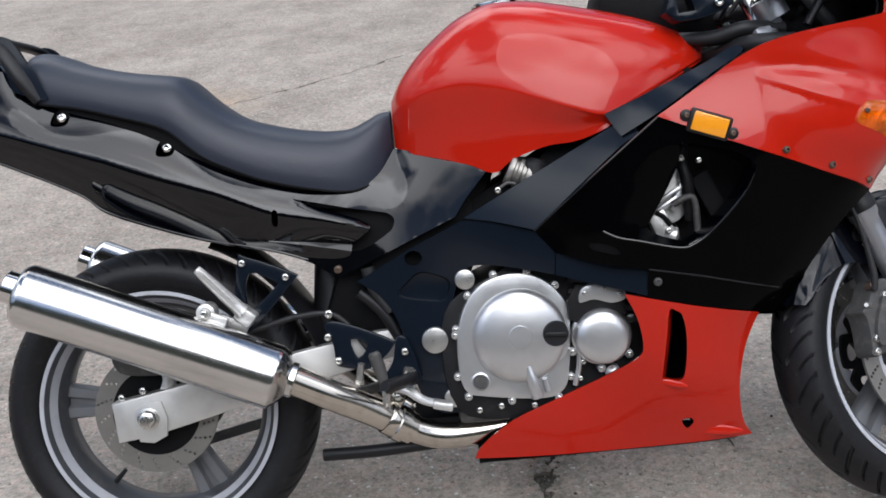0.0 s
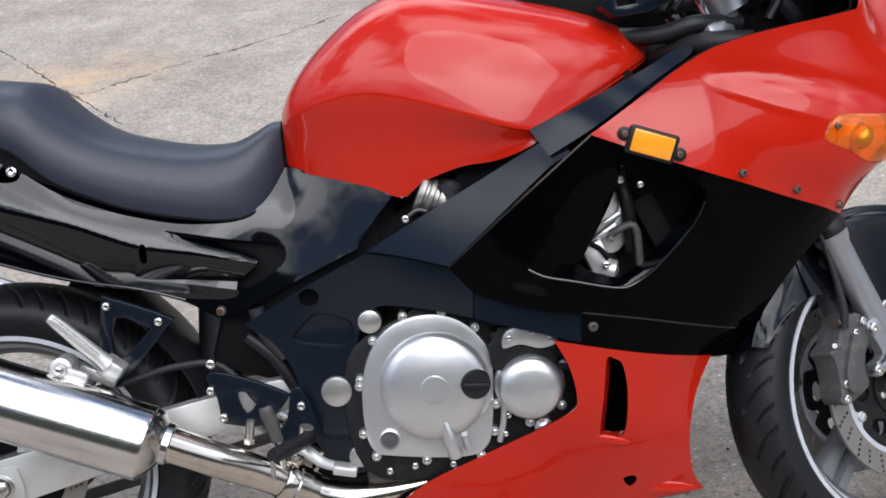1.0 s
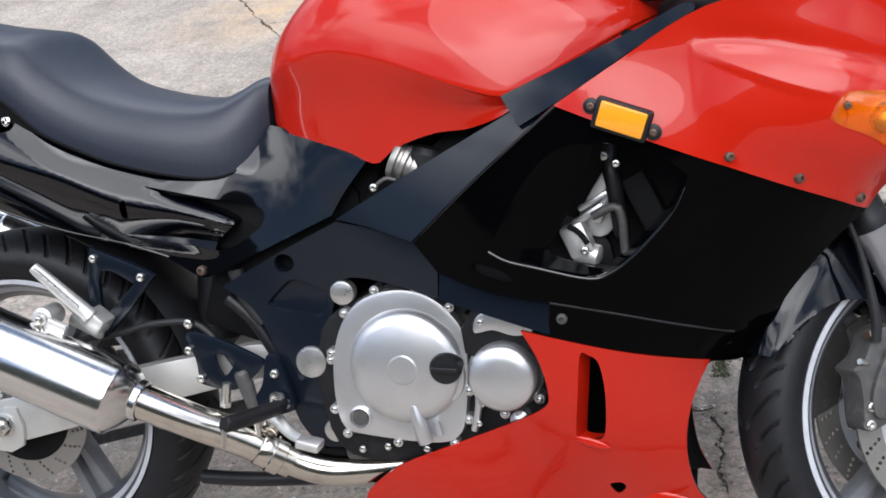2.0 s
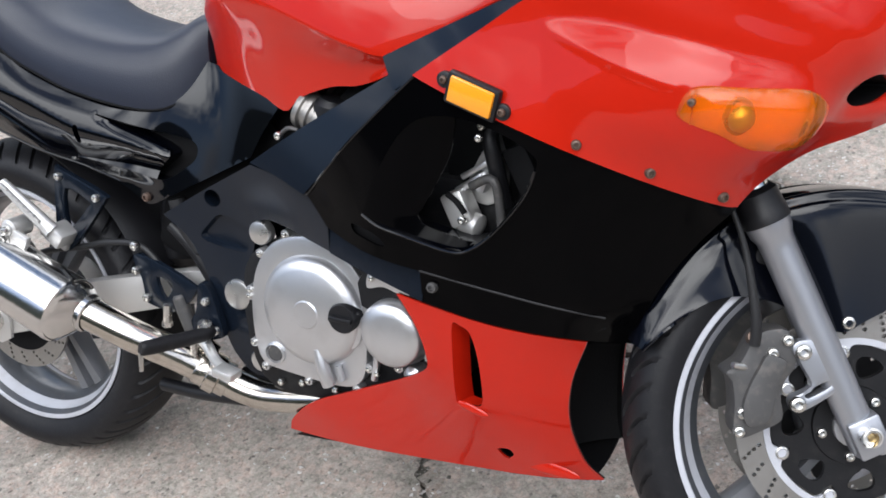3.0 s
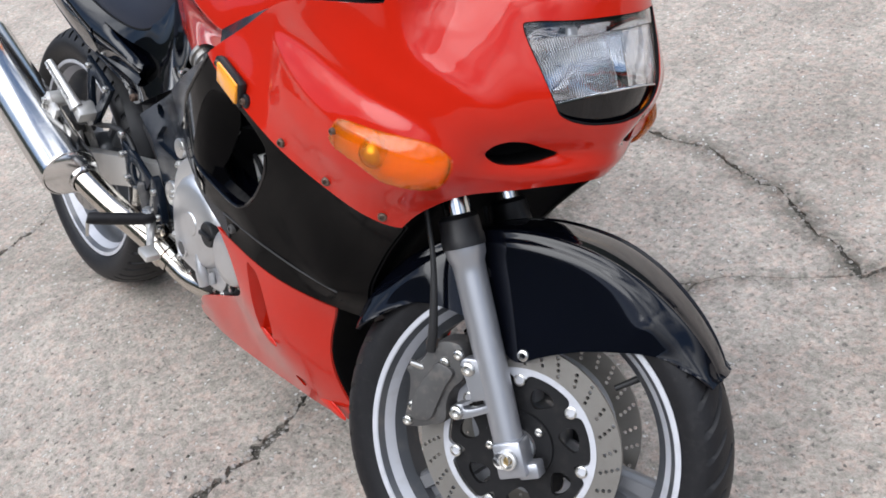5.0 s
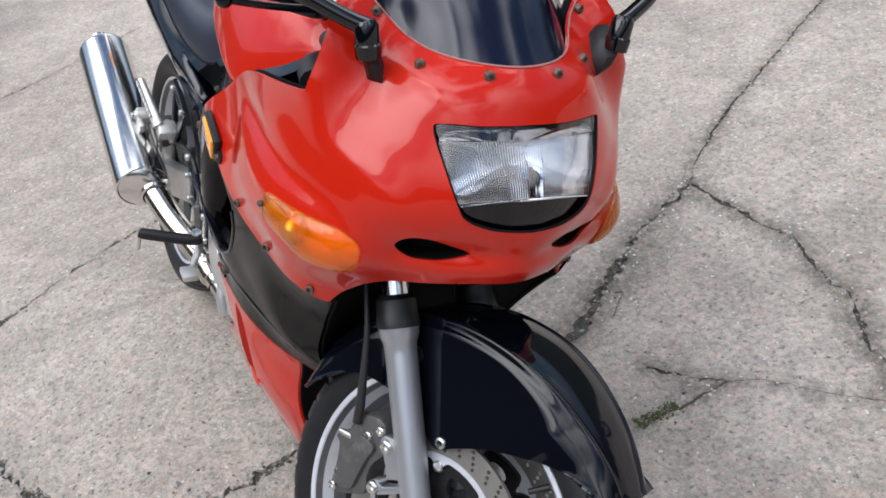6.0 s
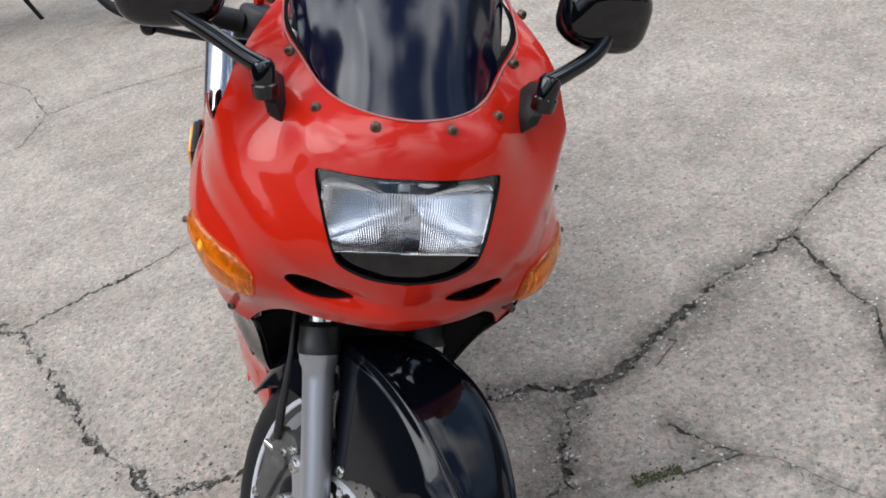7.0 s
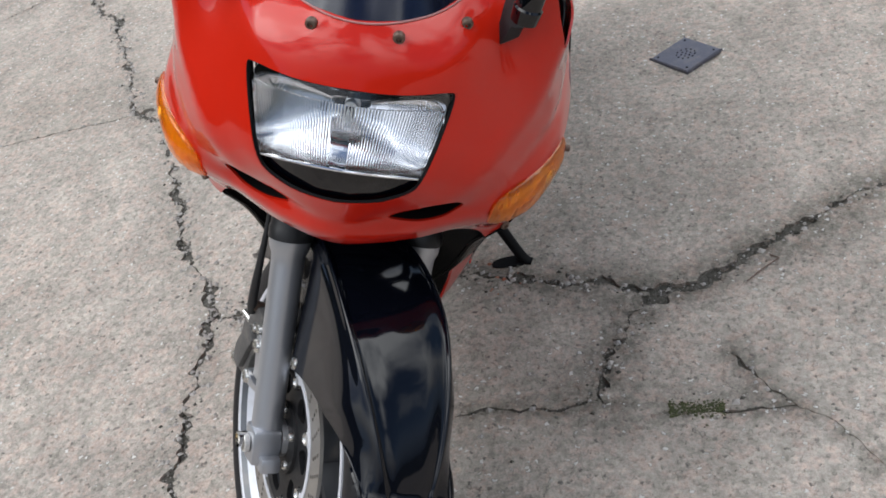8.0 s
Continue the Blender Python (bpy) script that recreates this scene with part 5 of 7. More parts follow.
# ---------- wheels ----------
def tyre_mesh(c, radius, width, grooves, seg=528):
    """A tyre with rounded tread and slanted grooves cut in."""
    prof = curve([(-0.36, 0.745), (-0.44, 0.775), (-0.50, 0.85), (-0.47, 0.915), (-0.36, 0.962), (-0.19, 0.990), (0, 1.0), (0.19, 0.990), (0.36, 0.962), (0.47, 0.915), (0.50, 0.85), (0.44, 0.775), (0.36, 0.745)], 4)
    rows = []
    for k in range(seg):
        row = []
        for w, r in prof:
            a = 2 * math.pi * (k / seg - 1.6 * abs(w) / grooves)
            cut = 0.0
            if 0.05 < abs(w) < 0.45 and r > 0.925:
                ph = (k / seg * grooves) % 1
                cut = 0.006 if ph < 0.085 or (0.52 < ph < 0.60 and abs(w) > 0.2) else 0.0
            rr = radius * r - cut
            row.append(c + Vector((rr * math.cos(a), w * width, rr * math.sin(a))))
        rows.append(row)
    return skin(rows, close_u=True)


def ring(c, profile, seg=96):
    """A ring about the wheel's axle from (y, radius) rows."""
    rows = [[c + Vector((r * math.cos(2 * math.pi * k / seg), y, r * math.sin(2 * math.pi * k / seg))) for y, r in profile] for k in range(seg)]
    return skin(rows, close_u=True, close_v=True)


def disc_mesh(c, y, r_out, r_in, thick=0.005, lobes=7, groups=14, rows=4):
    """A drilled brake disc with a waved inner edge."""
    n = 112
    o = [(r_out * math.cos(2 * math.pi * k / n), r_out * math.sin(2 * math.pi * k / n)) for k in range(n)]
    i = []
    for k in range(n):
        a = 2 * math.pi * k / n
        r = r_in - 0.006 * max(0, math.cos(lobes * a)) ** 3 + 0.003 * math.cos(lobes * a + 2)
        i.append((r * math.cos(a), r * math.sin(a)))
    drilled = []
    for k in range(groups):
        for j in range(rows if k % 2 == 0 else rows - 1):
            a = 2 * math.pi * (k + 0.14 * j) / groups
            r = r_in + (r_out - r_in) * (0.24 + 0.62 * (j + (0.5 if k % 2 else 0)) / (rows - 1))
            drilled.append([(r * math.cos(a) + 0.0030 * math.cos(q), r * math.sin(a) + 0.0030 * math.sin(q)) for q in np.linspace(0, 2 * math.pi, 7)[:-1]])
    return sheet(o, [i] + drilled, lambda u, v: c + Vector((u, y - thick / 2, v)), lambda u, v: c + Vector((u, y + thick / 2, v)), 0.03)


def spoke_mesh(c, angle, r0, r1, w0, w1, deep):
    """One cast spoke: a tapering bar with a sunk middle."""
    d, t = Vector((math.cos(angle), 0, math.sin(angle))), Vector((-math.sin(angle), 0, math.cos(angle)))
    rows = []
    for s in np.linspace(0, 1, 9):
        r, w = r0 + (r1 - r0) * s, w0 + (w1 - w0) * s ** 1.4
        h = deep * (1 - 0.25 * s)
        sec = [(-w, -h * 0.5), (-w * 0.86, -h), (-w * 0.32, -h), (-w * 0.2, -h * 0.1), (w * 0.2, -h * 0.1), (w * 0.32, -h), (w * 0.86, -h), (w, -h * 0.5), (w, h * 0.5), (w * 0.86, h), (w * 0.32, h), (w * 0.2, h * 0.1), (-w * 0.2, h * 0.1), (-w * 0.32, h), (-w * 0.86, h), (-w, h * 0.5)]
        rows.append([c + d * r + t * a + Vector((0, b, 0)) for a, b in sec])
    return skin(rows, close_v=True, caps=True)


def wheel(name, parent, c, radius, width, rim_w, start, m, label, grooves, spokes=3):
    w = group_part(name, parent, label)
    part("tyre", tyre_mesh(c, radius, width, grooves), RUBBER, w, "black road tyre with slanted tread grooves", m)
    h = rim_w / 2
    part("rim", ring(c, [(-h, 0.224), (-h, 0.216), (-h * 0.86, 0.210), (-h * 0.6, 0.200), (-h * 0.35, 0.188), (h * 0.35, 0.188), (h * 0.6, 0.200), (h * 0.86, 0.210), (h, 0.216), (h, 0.224), (h * 0.8, 0.222), (h * 0.4, 0.198), (-h * 0.4, 0.198), (-h * 0.8, 0.222)]), RIM, w, "dark painted alloy rim", m)
    for s in (-1, 1):
        part("rim_stripe", ring(c, [(s * (h + 0.0015), 0.2245), (s * (h + 0.0015), 0.2175), (s * (h * 0.93 + 0.0015), 0.2145), (s * (h * 0.91), 0.2155), (s * (h - 0.001), 0.2185), (s * (h - 0.001), 0.2245)]), RIMLIP, w, "bare silver rim edge", m)
        part("inner_edge", ring(c, [(s * (h * 0.84 + 0.001), 0.2095), (s * (h * 0.58 + 0.001), 0.1995), (s * h * 0.54, 0.2005), (s * h * 0.80, 0.2105)]), RIMLIP, w, "", m)
    part("hub", ring(c, [(-h * 0.75, 0.042), (-h * 0.75, 0.014), (h * 0.75, 0.014), (h * 0.75, 0.042), (h * 0.4, 0.055), (-h * 0.4, 0.055)], 40), RIM, w, "", m)
    for k in range(spokes):
        part("spoke", spoke_mesh(c, start + 2 * math.pi * k / spokes, 0.048, 0.194, 0.020, 0.036, 0.020), SPOKE, w, "", m)
    part("valve", tube([c + Vector((0.186 * math.cos(start + 1), -0.004, 0.186 * math.sin(start + 1))), c + Vector((0.152 * math.cos(start + 1.03), -0.018, 0.152 * math.sin(start + 1.03)))], (0.0055, 0.004), 3, 10), HOSE, w, "", m)
    return w


I4 = Matrix()
front = wheel("front_wheel", bike, AXLE_F, 0.282, 0.114, 0.107, radians(-14), TURNED, "front wheel with three spokes and drilled discs", 22)
rear = wheel("rear_wheel", bike, AXLE_R, 0.298, 0.158, 0.130, radians(174), I4, "rear wheel with three spokes and a drilled disc", 24)
BUTTON = radians(-4)
for s in (-1, 1):
    part("brake_disc", disc_mesh(AXLE_F, s * 0.052, 0.146, 0.1105, 0.005, 0, 30), STEEL, front, "drilled steel brake disc", TURNED)
    turns = np.linspace(0, 2 * math.pi, 168, endpoint=False)
    lobe = [max(0.0, math.cos(7 * (a - BUTTON))) ** 5 for a in turns]
    outer = [(0.1115 * math.cos(a), 0.1115 * math.sin(a)) for a in turns]
    inner = [((0.1035 - 0.0175 * k) * math.cos(a), (0.1035 - 0.0175 * k) * math.sin(a)) for a, k in zip(turns, lobe)]
    part("disc_inner_ring", sheet(outer, [inner], lambda u, v: AXLE_F + Vector((u, s * 0.0555, v)), lambda u, v: AXLE_F + Vector((u, s * 0.049, v)), 0.03), RIMLIP, front, "bright scalloped inner ring", TURNED)
    toothed = [((0.1015 - 0.020 * k) * math.cos(a), (0.1015 - 0.020 * k) * math.sin(a)) for a, k in zip(turns, lobe)]
    windows = []
    for k in range(7):
        m_ = BUTTON + 2 * math.pi * (k + 0.5) / 7
        windows.append(curve([(r * math.cos(m_ + d), r * math.sin(m_ + d)) for r, d in ((0.060, 0.05), (0.078, -0.20), (0.087, -0.08), (0.088, 0.14), (0.080, 0.24), (0.066, 0.22))], 4, True))
    part("disc_carrier", sheet(toothed, windows, lambda u, v: AXLE_F + Vector((u, s * 0.0515, v)), lambda u, v: AXLE_F + Vector((u, s * 0.044, v)), 0.02), ENGINE, front, "black toothed disc carrier", TURNED)
    part("hub_flange", ring(AXLE_F, [(s * 0.048, 0.052), (s * 0.056, 0.050), (s * 0.056, 0.022), (s * 0.048, 0.022)], 40), ENGINE, front, "", TURNED)
    for k in range(7):
        a = BUTTON + 2 * math.pi * k / 7
        p = AXLE_F + Vector((0.0945 * math.cos(a), s * 0.0545, 0.0945 * math.sin(a)))
        part("disc_button", turned([(-0.003, 0.0085), (0.003, 0.0085), (0.0035, 0.0065), (0.0005, 0.0050), (0.0005, 0)], p, (0, s, 0), 16), BOLT, front, "", TURNED)
    for k in range(5):
        a = 2 * math.pi * k / 5 + radians(49)
        q = TURNED @ (AXLE_F + Vector((0.040 * math.cos(a), s * 0.056, 0.040 * math.sin(a))))
        bolt(front, q, TURNED.to_3x3() @ Vector((0, s, 0)), 0.0065, BOLT)
part("brake_disc", disc_mesh(AXLE_R, -0.078, 0.115, 0.078, 0.005, 6, 18), STEEL, rear, "drilled steel brake disc")
part("disc_carrier", ring(AXLE_R, [(-0.075, 0.082), (-0.081, 0.082), (-0.081, 0.034), (-0.075, 0.034)], 48), DARK, rear)
part("sprocket", ring(AXLE_R, [(0.082, 0.100), (0.088, 0.100), (0.088, 0.05), (0.082, 0.05)], 60), CALIPER, rear)

# ---------- front fork, fender and brakes ----------
for s in (-1, 1):
    foot = AXLE_F + Vector((0, -0.081 if s < 0 else 0.106, 0))
    leg = group_part("fork_leg", bike, "grey telescopic fork leg with chrome upper tube" if s < 0 else "")
    part("slider", turned([(-0.030, 0.0), (-0.030, 0.016), (-0.02, 0.0205), (0.02, 0.0210), (0.250, 0.0222), (0.264, 0.0228), (0.274, 0.0270), (0.288, 0.0280)], foot, LEG, 32), FORK, leg, "grey painted slider", TURNED)
    part("dust_seal", turned([(0.286, 0.0298), (0.30, 0.0298), (0.303, 0.0285), (0.324, 0.0275), (0.330, 0.022), (0.331, 0.018)], foot, LEG, 32), PLASTIC, leg, "black dust seal", TURNED)
    part("tube", turned([(0.32, 0.0190), (0.735, 0.0190), (0.738, 0.017), (0.739, 0)], foot, LEG, 28), CHROME, leg, "chromed upper tube", TURNED)
    part("axle_clamp", box((0.041, 0.040, 0.050), foot + Vector((0.006, s * 0.004, -0.003)), Matrix.Rotation(-RAKE, 4, "Y"), 0.004), FORK, leg, "", TURNED)
    part("pinch_bolt_lug", box((0.03, 0.028, 0.022), foot + Vector((0.032, 0, -0.014)), Matrix.Rotation(-RAKE, 4, "Y"), 0.004), FORK, leg, "", TURNED)
    part("axle_end", turned([(0, 0.0125), (0.006, 0.0125), (0.007, 0.010), (0.003, 0.009), (0.003, 0.006), (-0.01, 0.005), (-0.01, 0)], foot + Vector((0.006, s * 0.026, -0.001)), (0, s, 0), 24), ALLOY, leg, "", TURNED)
    part("axle_bolt", turned([(0, 0.0065), (0.004, 0.006), (0.005, 0)], foot + Vector((0.006, s * 0.027, -0.001)), (0, s, 0), 6), GOLD, leg, "", TURNED)
    # caliper behind the leg
    cal = group_part("brake_caliper", bike, "dark grey four-bolt brake caliper" if s < 0 else "")
    co_ = AXLE_F + Vector((0, s * 0.052, 0))
    out_l = curve([(-0.132, 0.122), (-0.112, 0.131), (-0.092, 0.129), (-0.083, 0.110), (-0.081, 0.085), (-0.094, 0.066), (-0.099, 0.045), (-0.097, 0.018), (-0.120, 0.004), (-0.148, -0.006), (-0.158, 0.006), (-0.157, 0.035), (-0.160, 0.065), (-0.168, 0.077), (-0.149, 0.092)], 4, True)
    body = plate(out_l, -0.045, 0.0, (), 0.03, 0.006) if s < 0 else plate(out_l, 0.0, 0.045, (), 0.03, 0.006)
    bmesh.ops.translate(body, vec=co_ + Vector((0, -s * 0.003, 0)), verts=body.verts)
    part("body", body, CALIPER, cal, "", TURNED)
    part("piston_housing", plate(curve([(-0.118, 0.100), (-0.095, 0.092), (-0.102, 0.070), (-0.110, 0.040), (-0.118, 0.016), (-0.142, 0.012), (-0.148, 0.035), (-0.140, 0.062), (-0.128, 0.085)], 4, True), 0, 0.010, (), 0.05, 0.004), CALIPER, cal, "", TURNED @ Matrix.Translation(co_ + Vector((0, s * 0.040 - (0.010 if s < 0 else 0), 0))))
    for u, v in ((-0.147, 0.027), (-0.151, 0.004), (-0.093, 0.117), (-0.111, 0.101)):
        bolt(cal, TURNED @ (co_ + Vector((u, s * 0.041, v))), TURNED.to_3x3() @ Vector((0, s, 0)), 0.0075, BOLT)
    part("bleed_nipple", tube([co_ + Vector((-0.142, s * 0.036, 0.083)), co_ + Vector((-0.160, s * 0.046, 0.088))], (0.006, 0.004), 3, 10), BOLT, cal, "", TURNED)
    part("banjo", turned([(0, 0.008), (0.016, 0.008), (0.018, 0)], co_ + Vector((-0.134, s * 0.030, 0.118)), (0, s, 0.3), 14), DARKBOLT, cal, "", TURNED)
    bracket = curve([(-0.088, 0.106), (-0.080, 0.117), (-0.050, 0.118), (-0.042, 0.112), (-0.030, 0.085), (-0.028, 0.062), (-0.035, 0.052), (-0.077, 0.028), (-0.090, 0.036), (-0.087, 0.047), (-0.065, 0.060), (-0.077, 0.087)], 4, True)
    slit = curve([(-0.068, 0.046), (-0.042, 0.060), (-0.046, 0.066), (-0.070, 0.053)], 3, True)
    part("caliper_mount", plate(bracket, -0.004, 0.014, [slit], 0.05, 0.003), FORK, leg, "", TURNED @ Matrix.Translation(foot + Vector((0, s * 0.004 - (0.010 if s < 0 else 0), 0))))
    for u, v in ((-0.075, 0.103), (-0.081, 0.038)):
        bolt(leg, TURNED @ (foot + Vector((u, s * 0.014, v))), TURNED.to_3x3() @ Vector((0, s, 0)), 0.0105, BOLT)
    part("brake_hose", tube([co_ + Vector((-0.134, s * 0.045, 0.112)), co_ + Vector((-0.134, s * 0.05, 0.15)), co_ + Vector((-0.150, s * 0.05, 0.24)), co_ + Vector((-0.18, s * 0.045, 0.32)), co_ + Vector((-0.21, s * 0.03, 0.40)), co_ + Vector((-0.24, s * 0.02, 0.50))], (0.007, 0.0065, 0.004, 0.0037, 0.0037, 0.0037), 6, 10), HOSE, cal, "black brake hose", TURNED)
part("front_axle", turned([(-0.12, 0.011), (0.12, 0.011)], AXLE_F, (0, 1, 0), 20), CHROME, bike, "", TURNED)
for s in (-1, 1):
    part("wheel_spacer", turned([(0.04, 0.026), (0.064 if s < 0 else 0.088, 0.026), (0.065 if s < 0 else 0.089, 0.012)], AXLE_F, (0, s, 0), 24), CAST, bike, "", TURNED)
FEND = [(33, 0.290, 0.296), (39, 0.270, 0.298), (48, 0.241, 0.299), (58, 0.203, 0.300), (68, 0.173, 0.302), (78, 0.150, 0.304), (88, 0.133, 0.305), (97, 0.123, 0.307), (105, 0.128, 0.308), (114, 0.150, 0.309), (124, 0.195, 0.309), (135, 0.235, 0.308), (146, 0.258, 0.306), (158, 0.283, 0.303), (163, 0.292, 0.300)]
DECK = [(33, 0.029), (50, 0.046), (65, 0.058), (80, 0.065), (100, 0.062), (115, 0.055), (130, 0.063), (163, 0.050)]
rows = []
for a in np.linspace(33.5, 159, 84):
    lowr, crown = along(FEND, a) - np.array((0.0, 0.006))
    w = 0.054 + 0.021 * max(0.1, min(1, (a - 31) / 26, (168 - a) / 12)) - 0.014 * math.exp(-((a - 115) / 10) ** 2)
    crown = max(crown, lowr + 0.006)
    yr = float(along(DECK, a)[0])
    drop = clamp((crown - lowr) / 0.046)
    half = curve([(0, crown), (0.5 * yr, crown - 0.0006), (yr - 0.006, crown - 0.0035), (yr - 0.001, crown - 0.0015), (yr + 0.003, crown - 0.0035), (yr + 0.45 * (w - yr), crown - 0.004 - 0.009 * drop), (yr + 0.8 * (w - yr), crown - 0.005 - 0.021 * drop), (w, min(crown - 0.006 - 0.036 * drop, 0.5 * (crown + lowr))), (w * 1.03, min(lowr, crown - 0.008))], 4)
    d = Vector((math.cos(radians(a)), 0, math.sin(radians(a))))
    rows.append([AXLE_F + d * r + Vector((0, y + 0.007, 0)) for y, r in np.concatenate([half[::-1] * (-1, 1), half[1:]])])
fender = part("front_fender", thicken(skin(rows), 0.003), FENDER, bike, "glossy black front fender with a raised ridge", TURNED)
for s in (-1, 1):
    for u, v in ((-0.012, 0.133), (-0.075, 0.165)):
        bolt(fender, TURNED @ (AXLE_F + Vector((u, 0.007 + s * 0.072, v))), TURNED.to_3x3() @ Vector((0, s, 0)), 0.009, BOLT)
part("fork_bridge", box((0.05, 0.20, 0.03), AXLE_F + LEG * 0.36 + Vector((-0.02, 0, 0)), Matrix.Rotation(-RAKE, 4, "Y"), 0.006), PLASTIC, bike, "", TURNED)
for h_, n_ in ((0.46, "lower_triple_clamp"), (0.655, "upper_triple_clamp")):
    part(n_, merge(box((0.07, 0.24, 0.032), AXLE_F + LEG * h_ + Vector((-0.018, 0, -0.008)), Matrix.Rotation(-RAKE, 4, "Y"), 0.010)), SATIN if h_ < 0.5 else FORK, bike, "", TURNED)

# ---------- handlebars, controls and instruments ----------
head_at = AXLE_F + LEG * 0.66
for s in (-1, 1):
    bar = group_part("handlebar", bike, "black clip-on handlebar with rubber grip")
    a, b = head_at + Vector((-0.01, s * 0.115, 0.055)), head_at + Vector((-0.085, s * 0.310, 0.052))
    part("clamp", turned([(-0.02, 0.030), (0.018, 0.030), (0.02, 0.024)], head_at + Vector((0, s * 0.103, 0.03)), LEG, 24), FORK, bar, "grey alloy bar clamp", TURNED)
    part("bar", tube([a, a.lerp(b, 0.4), b], 0.011, 4, 14), SATIN, bar, "", TURNED)
    part("grip", tube([a.lerp(b, 0.45), a.lerp(b, 0.5), a.lerp(b, 0.98), b], (0.017, 0.0150, 0.0150, 0.016), 4, 18), RUBBER, bar, "ribbed rubber grip", TURNED)
    part("bar_end", turned([(0, 0.016), (0.022, 0.017), (0.026, 0.012), (0.027, 0)], b, b - a, 20), PLASTIC, bar, "", TURNED)
    part("switch_box", box((0.05, 0.05, 0.05), a.lerp(b, 0.33), Matrix.Rotation(radians(-18 * s), 4, "Z"), 0.008), PLASTIC, bar, "", TURNED)
    part("lever_mount", box((0.05, 0.035, 0.04), a.lerp(b, 0.22) + Vector((0.035, 0, 0)), Matrix.Rotation(radians(-18 * s), 4, "Z"), 0.008), FORK if s < 0 else PLASTIC, bar, "", TURNED)
    l0 = a.lerp(b, 0.25) + Vector((0.055, 0, 0.0))
    part("lever", tube([l0, l0 + Vector((0.012, s * 0.05, -0.004)), l0 + Vector((-0.012, s * 0.12, -0.012)), l0 + Vector((-0.035, s * 0.175, -0.015))], (0.009, 0.0075, 0.006, 0.006), 6, 12, 0.7), SATIN, bar, "black lever with a ball end", TURNED)
    part("lever_ball", blob(l0 + Vector((-0.037, s * 0.18, -0.015)), (0.021, 0.021, 0.021), None, 2), SATIN, bar, "", TURNED)
    if s < 0:
        part("fluid_reservoir", turned([(0, 0.022), (0.035, 0.024), (0.036, 0.027), (0.044, 0.027), (0.046, 0.02), (0.046, 0)], l0 + Vector((0.01, 0.01, 0.02)), (0.1, 0, 1), 24), PLASTIC, bar, "ribbed black brake fluid reservoir", TURNED)
        part("kill_switch", box((0.012, 0.012, 0.012), a.lerp(b, 0.33) + Vector((-0.02, 0, 0.028)), None, 0.003), RED, bar, "small red switch", TURNED)
part("yoke_shroud", box((0.30, 0.20, 0.085), (1.03, 0.075, 0.945), Matrix.Rotation(radians(18), 4, "Y"), 0.02), DARK, bike, "black cockpit parts behind the tank")
part("bar_riser", plate(curve([(0.99, 0.945), (0.99, 0.945), (1.005, 0.985), (1.005, 0.985), (1.06, 0.995), (1.10, 0.975), (1.115, 0.95), (1.115, 0.95), (1.06, 0.93), (1.01, 0.928), (1.01, 0.928)], 3, True), -0.125, -0.075, [curve([(1.013, 0.970), (1.013, 0.970), (1.035, 0.972), (1.035, 0.972), (1.043, 0.945), (1.043, 0.945), (1.015, 0.943), (1.015, 0.943)], 2, True)], 0.05, 0.004), SATIN, bike, "grey cast handlebar riser")
bolt(bike, (1.085, -0.128, 0.955), OUT, 0.009, CHROME)
part("dash_cowl", blob((1.265, 0.03, 0.915), (0.18, 0.24, 0.15), Matrix.Rotation(radians(-20), 4, "Y"), 3.2, 28), DARK, bike, "black cowl round the instruments")
part("wiring_loom", tube([(1.02, -0.06, 0.90), (1.08, -0.10, 0.895), (1.13, -0.12, 0.905), (1.20, -0.10, 0.90)], 0.014, 6, 12), HOSE, bike)
part("wiring_loom", tube([(1.04, 0.05, 0.90), (1.09, 0.0, 0.93), (1.15, -0.06, 0.94), (1.22, -0.08, 0.93)], 0.012, 6, 12), HOSE, bike)
part("wiring_loom", tube([(1.06, -0.02, 0.86), (1.10, -0.09, 0.87), (1.14, -0.15, 0.875), (1.20, -0.17, 0.87)], 0.017, 6, 12), HOSE, bike)
part("ignition_lock", turned([(0, 0.024), (0.02, 0.024), (0.022, 0.016), (0.026, 0.016), (0.027, 0)], head_at + Vector((-0.01, 0, 0.02)), LEG, 24), CHROME, bike, "", TURNED)
part("cockpit_tray", skin([[Vector((x, y * w, z + 0.03 * y * y)) for y in np.linspace(-1, 1, 9)] for x, w, z in ((1.12, 0.20, 0.80), (1.22, 0.21, 0.83), (1.31, 0.20, 0.87), (1.38, 0.12, 0.915))]), DARK, bike, "dark cockpit lining")
dash = group_part("instrument_panel", bike, "black instrument panel behind the windscreen")
part("panel", box((0.03, 0.24, 0.085), (1.262, 0, 0.925), Matrix.Rotation(radians(-38), 4, "Y"), 0.012), PLASTIC, dash)
for y in (-0.075, 0.0, 0.075):
    part("dial", turned([(0, 0.034), (0.008, 0.034), (0.009, 0.030), (0.005, 0.029), (0.005, 0)], (1.243, y, 0.935), (-0.72, 0, 0.6), 28), DARK, dash)
part("screen_stay", tube([(1.235, -0.13, 0.90), (1.285, -0.115, 0.985), (1.25, -0.10, 1.04)], 0.008, 5, 10), PLASTIC, bike)
part("screen_stay", tube([(1.235, 0.13, 0.90), (1.285, 0.115, 0.985), (1.25, 0.10, 1.04)], 0.008, 5, 10), PLASTIC, bike)
for k, (y, dz) in enumerate(((-0.06, 0), (-0.03, 0.02), (0.05, 0.01))):
    part("control_cable", tube([(1.10, y * 2, 0.93), (1.16, y * 2.5, 0.99 + dz), (1.22, y * 1.4, 0.95 + dz), (1.20, y, 0.86)], 0.0045, 6, 8), HOSE, bike)

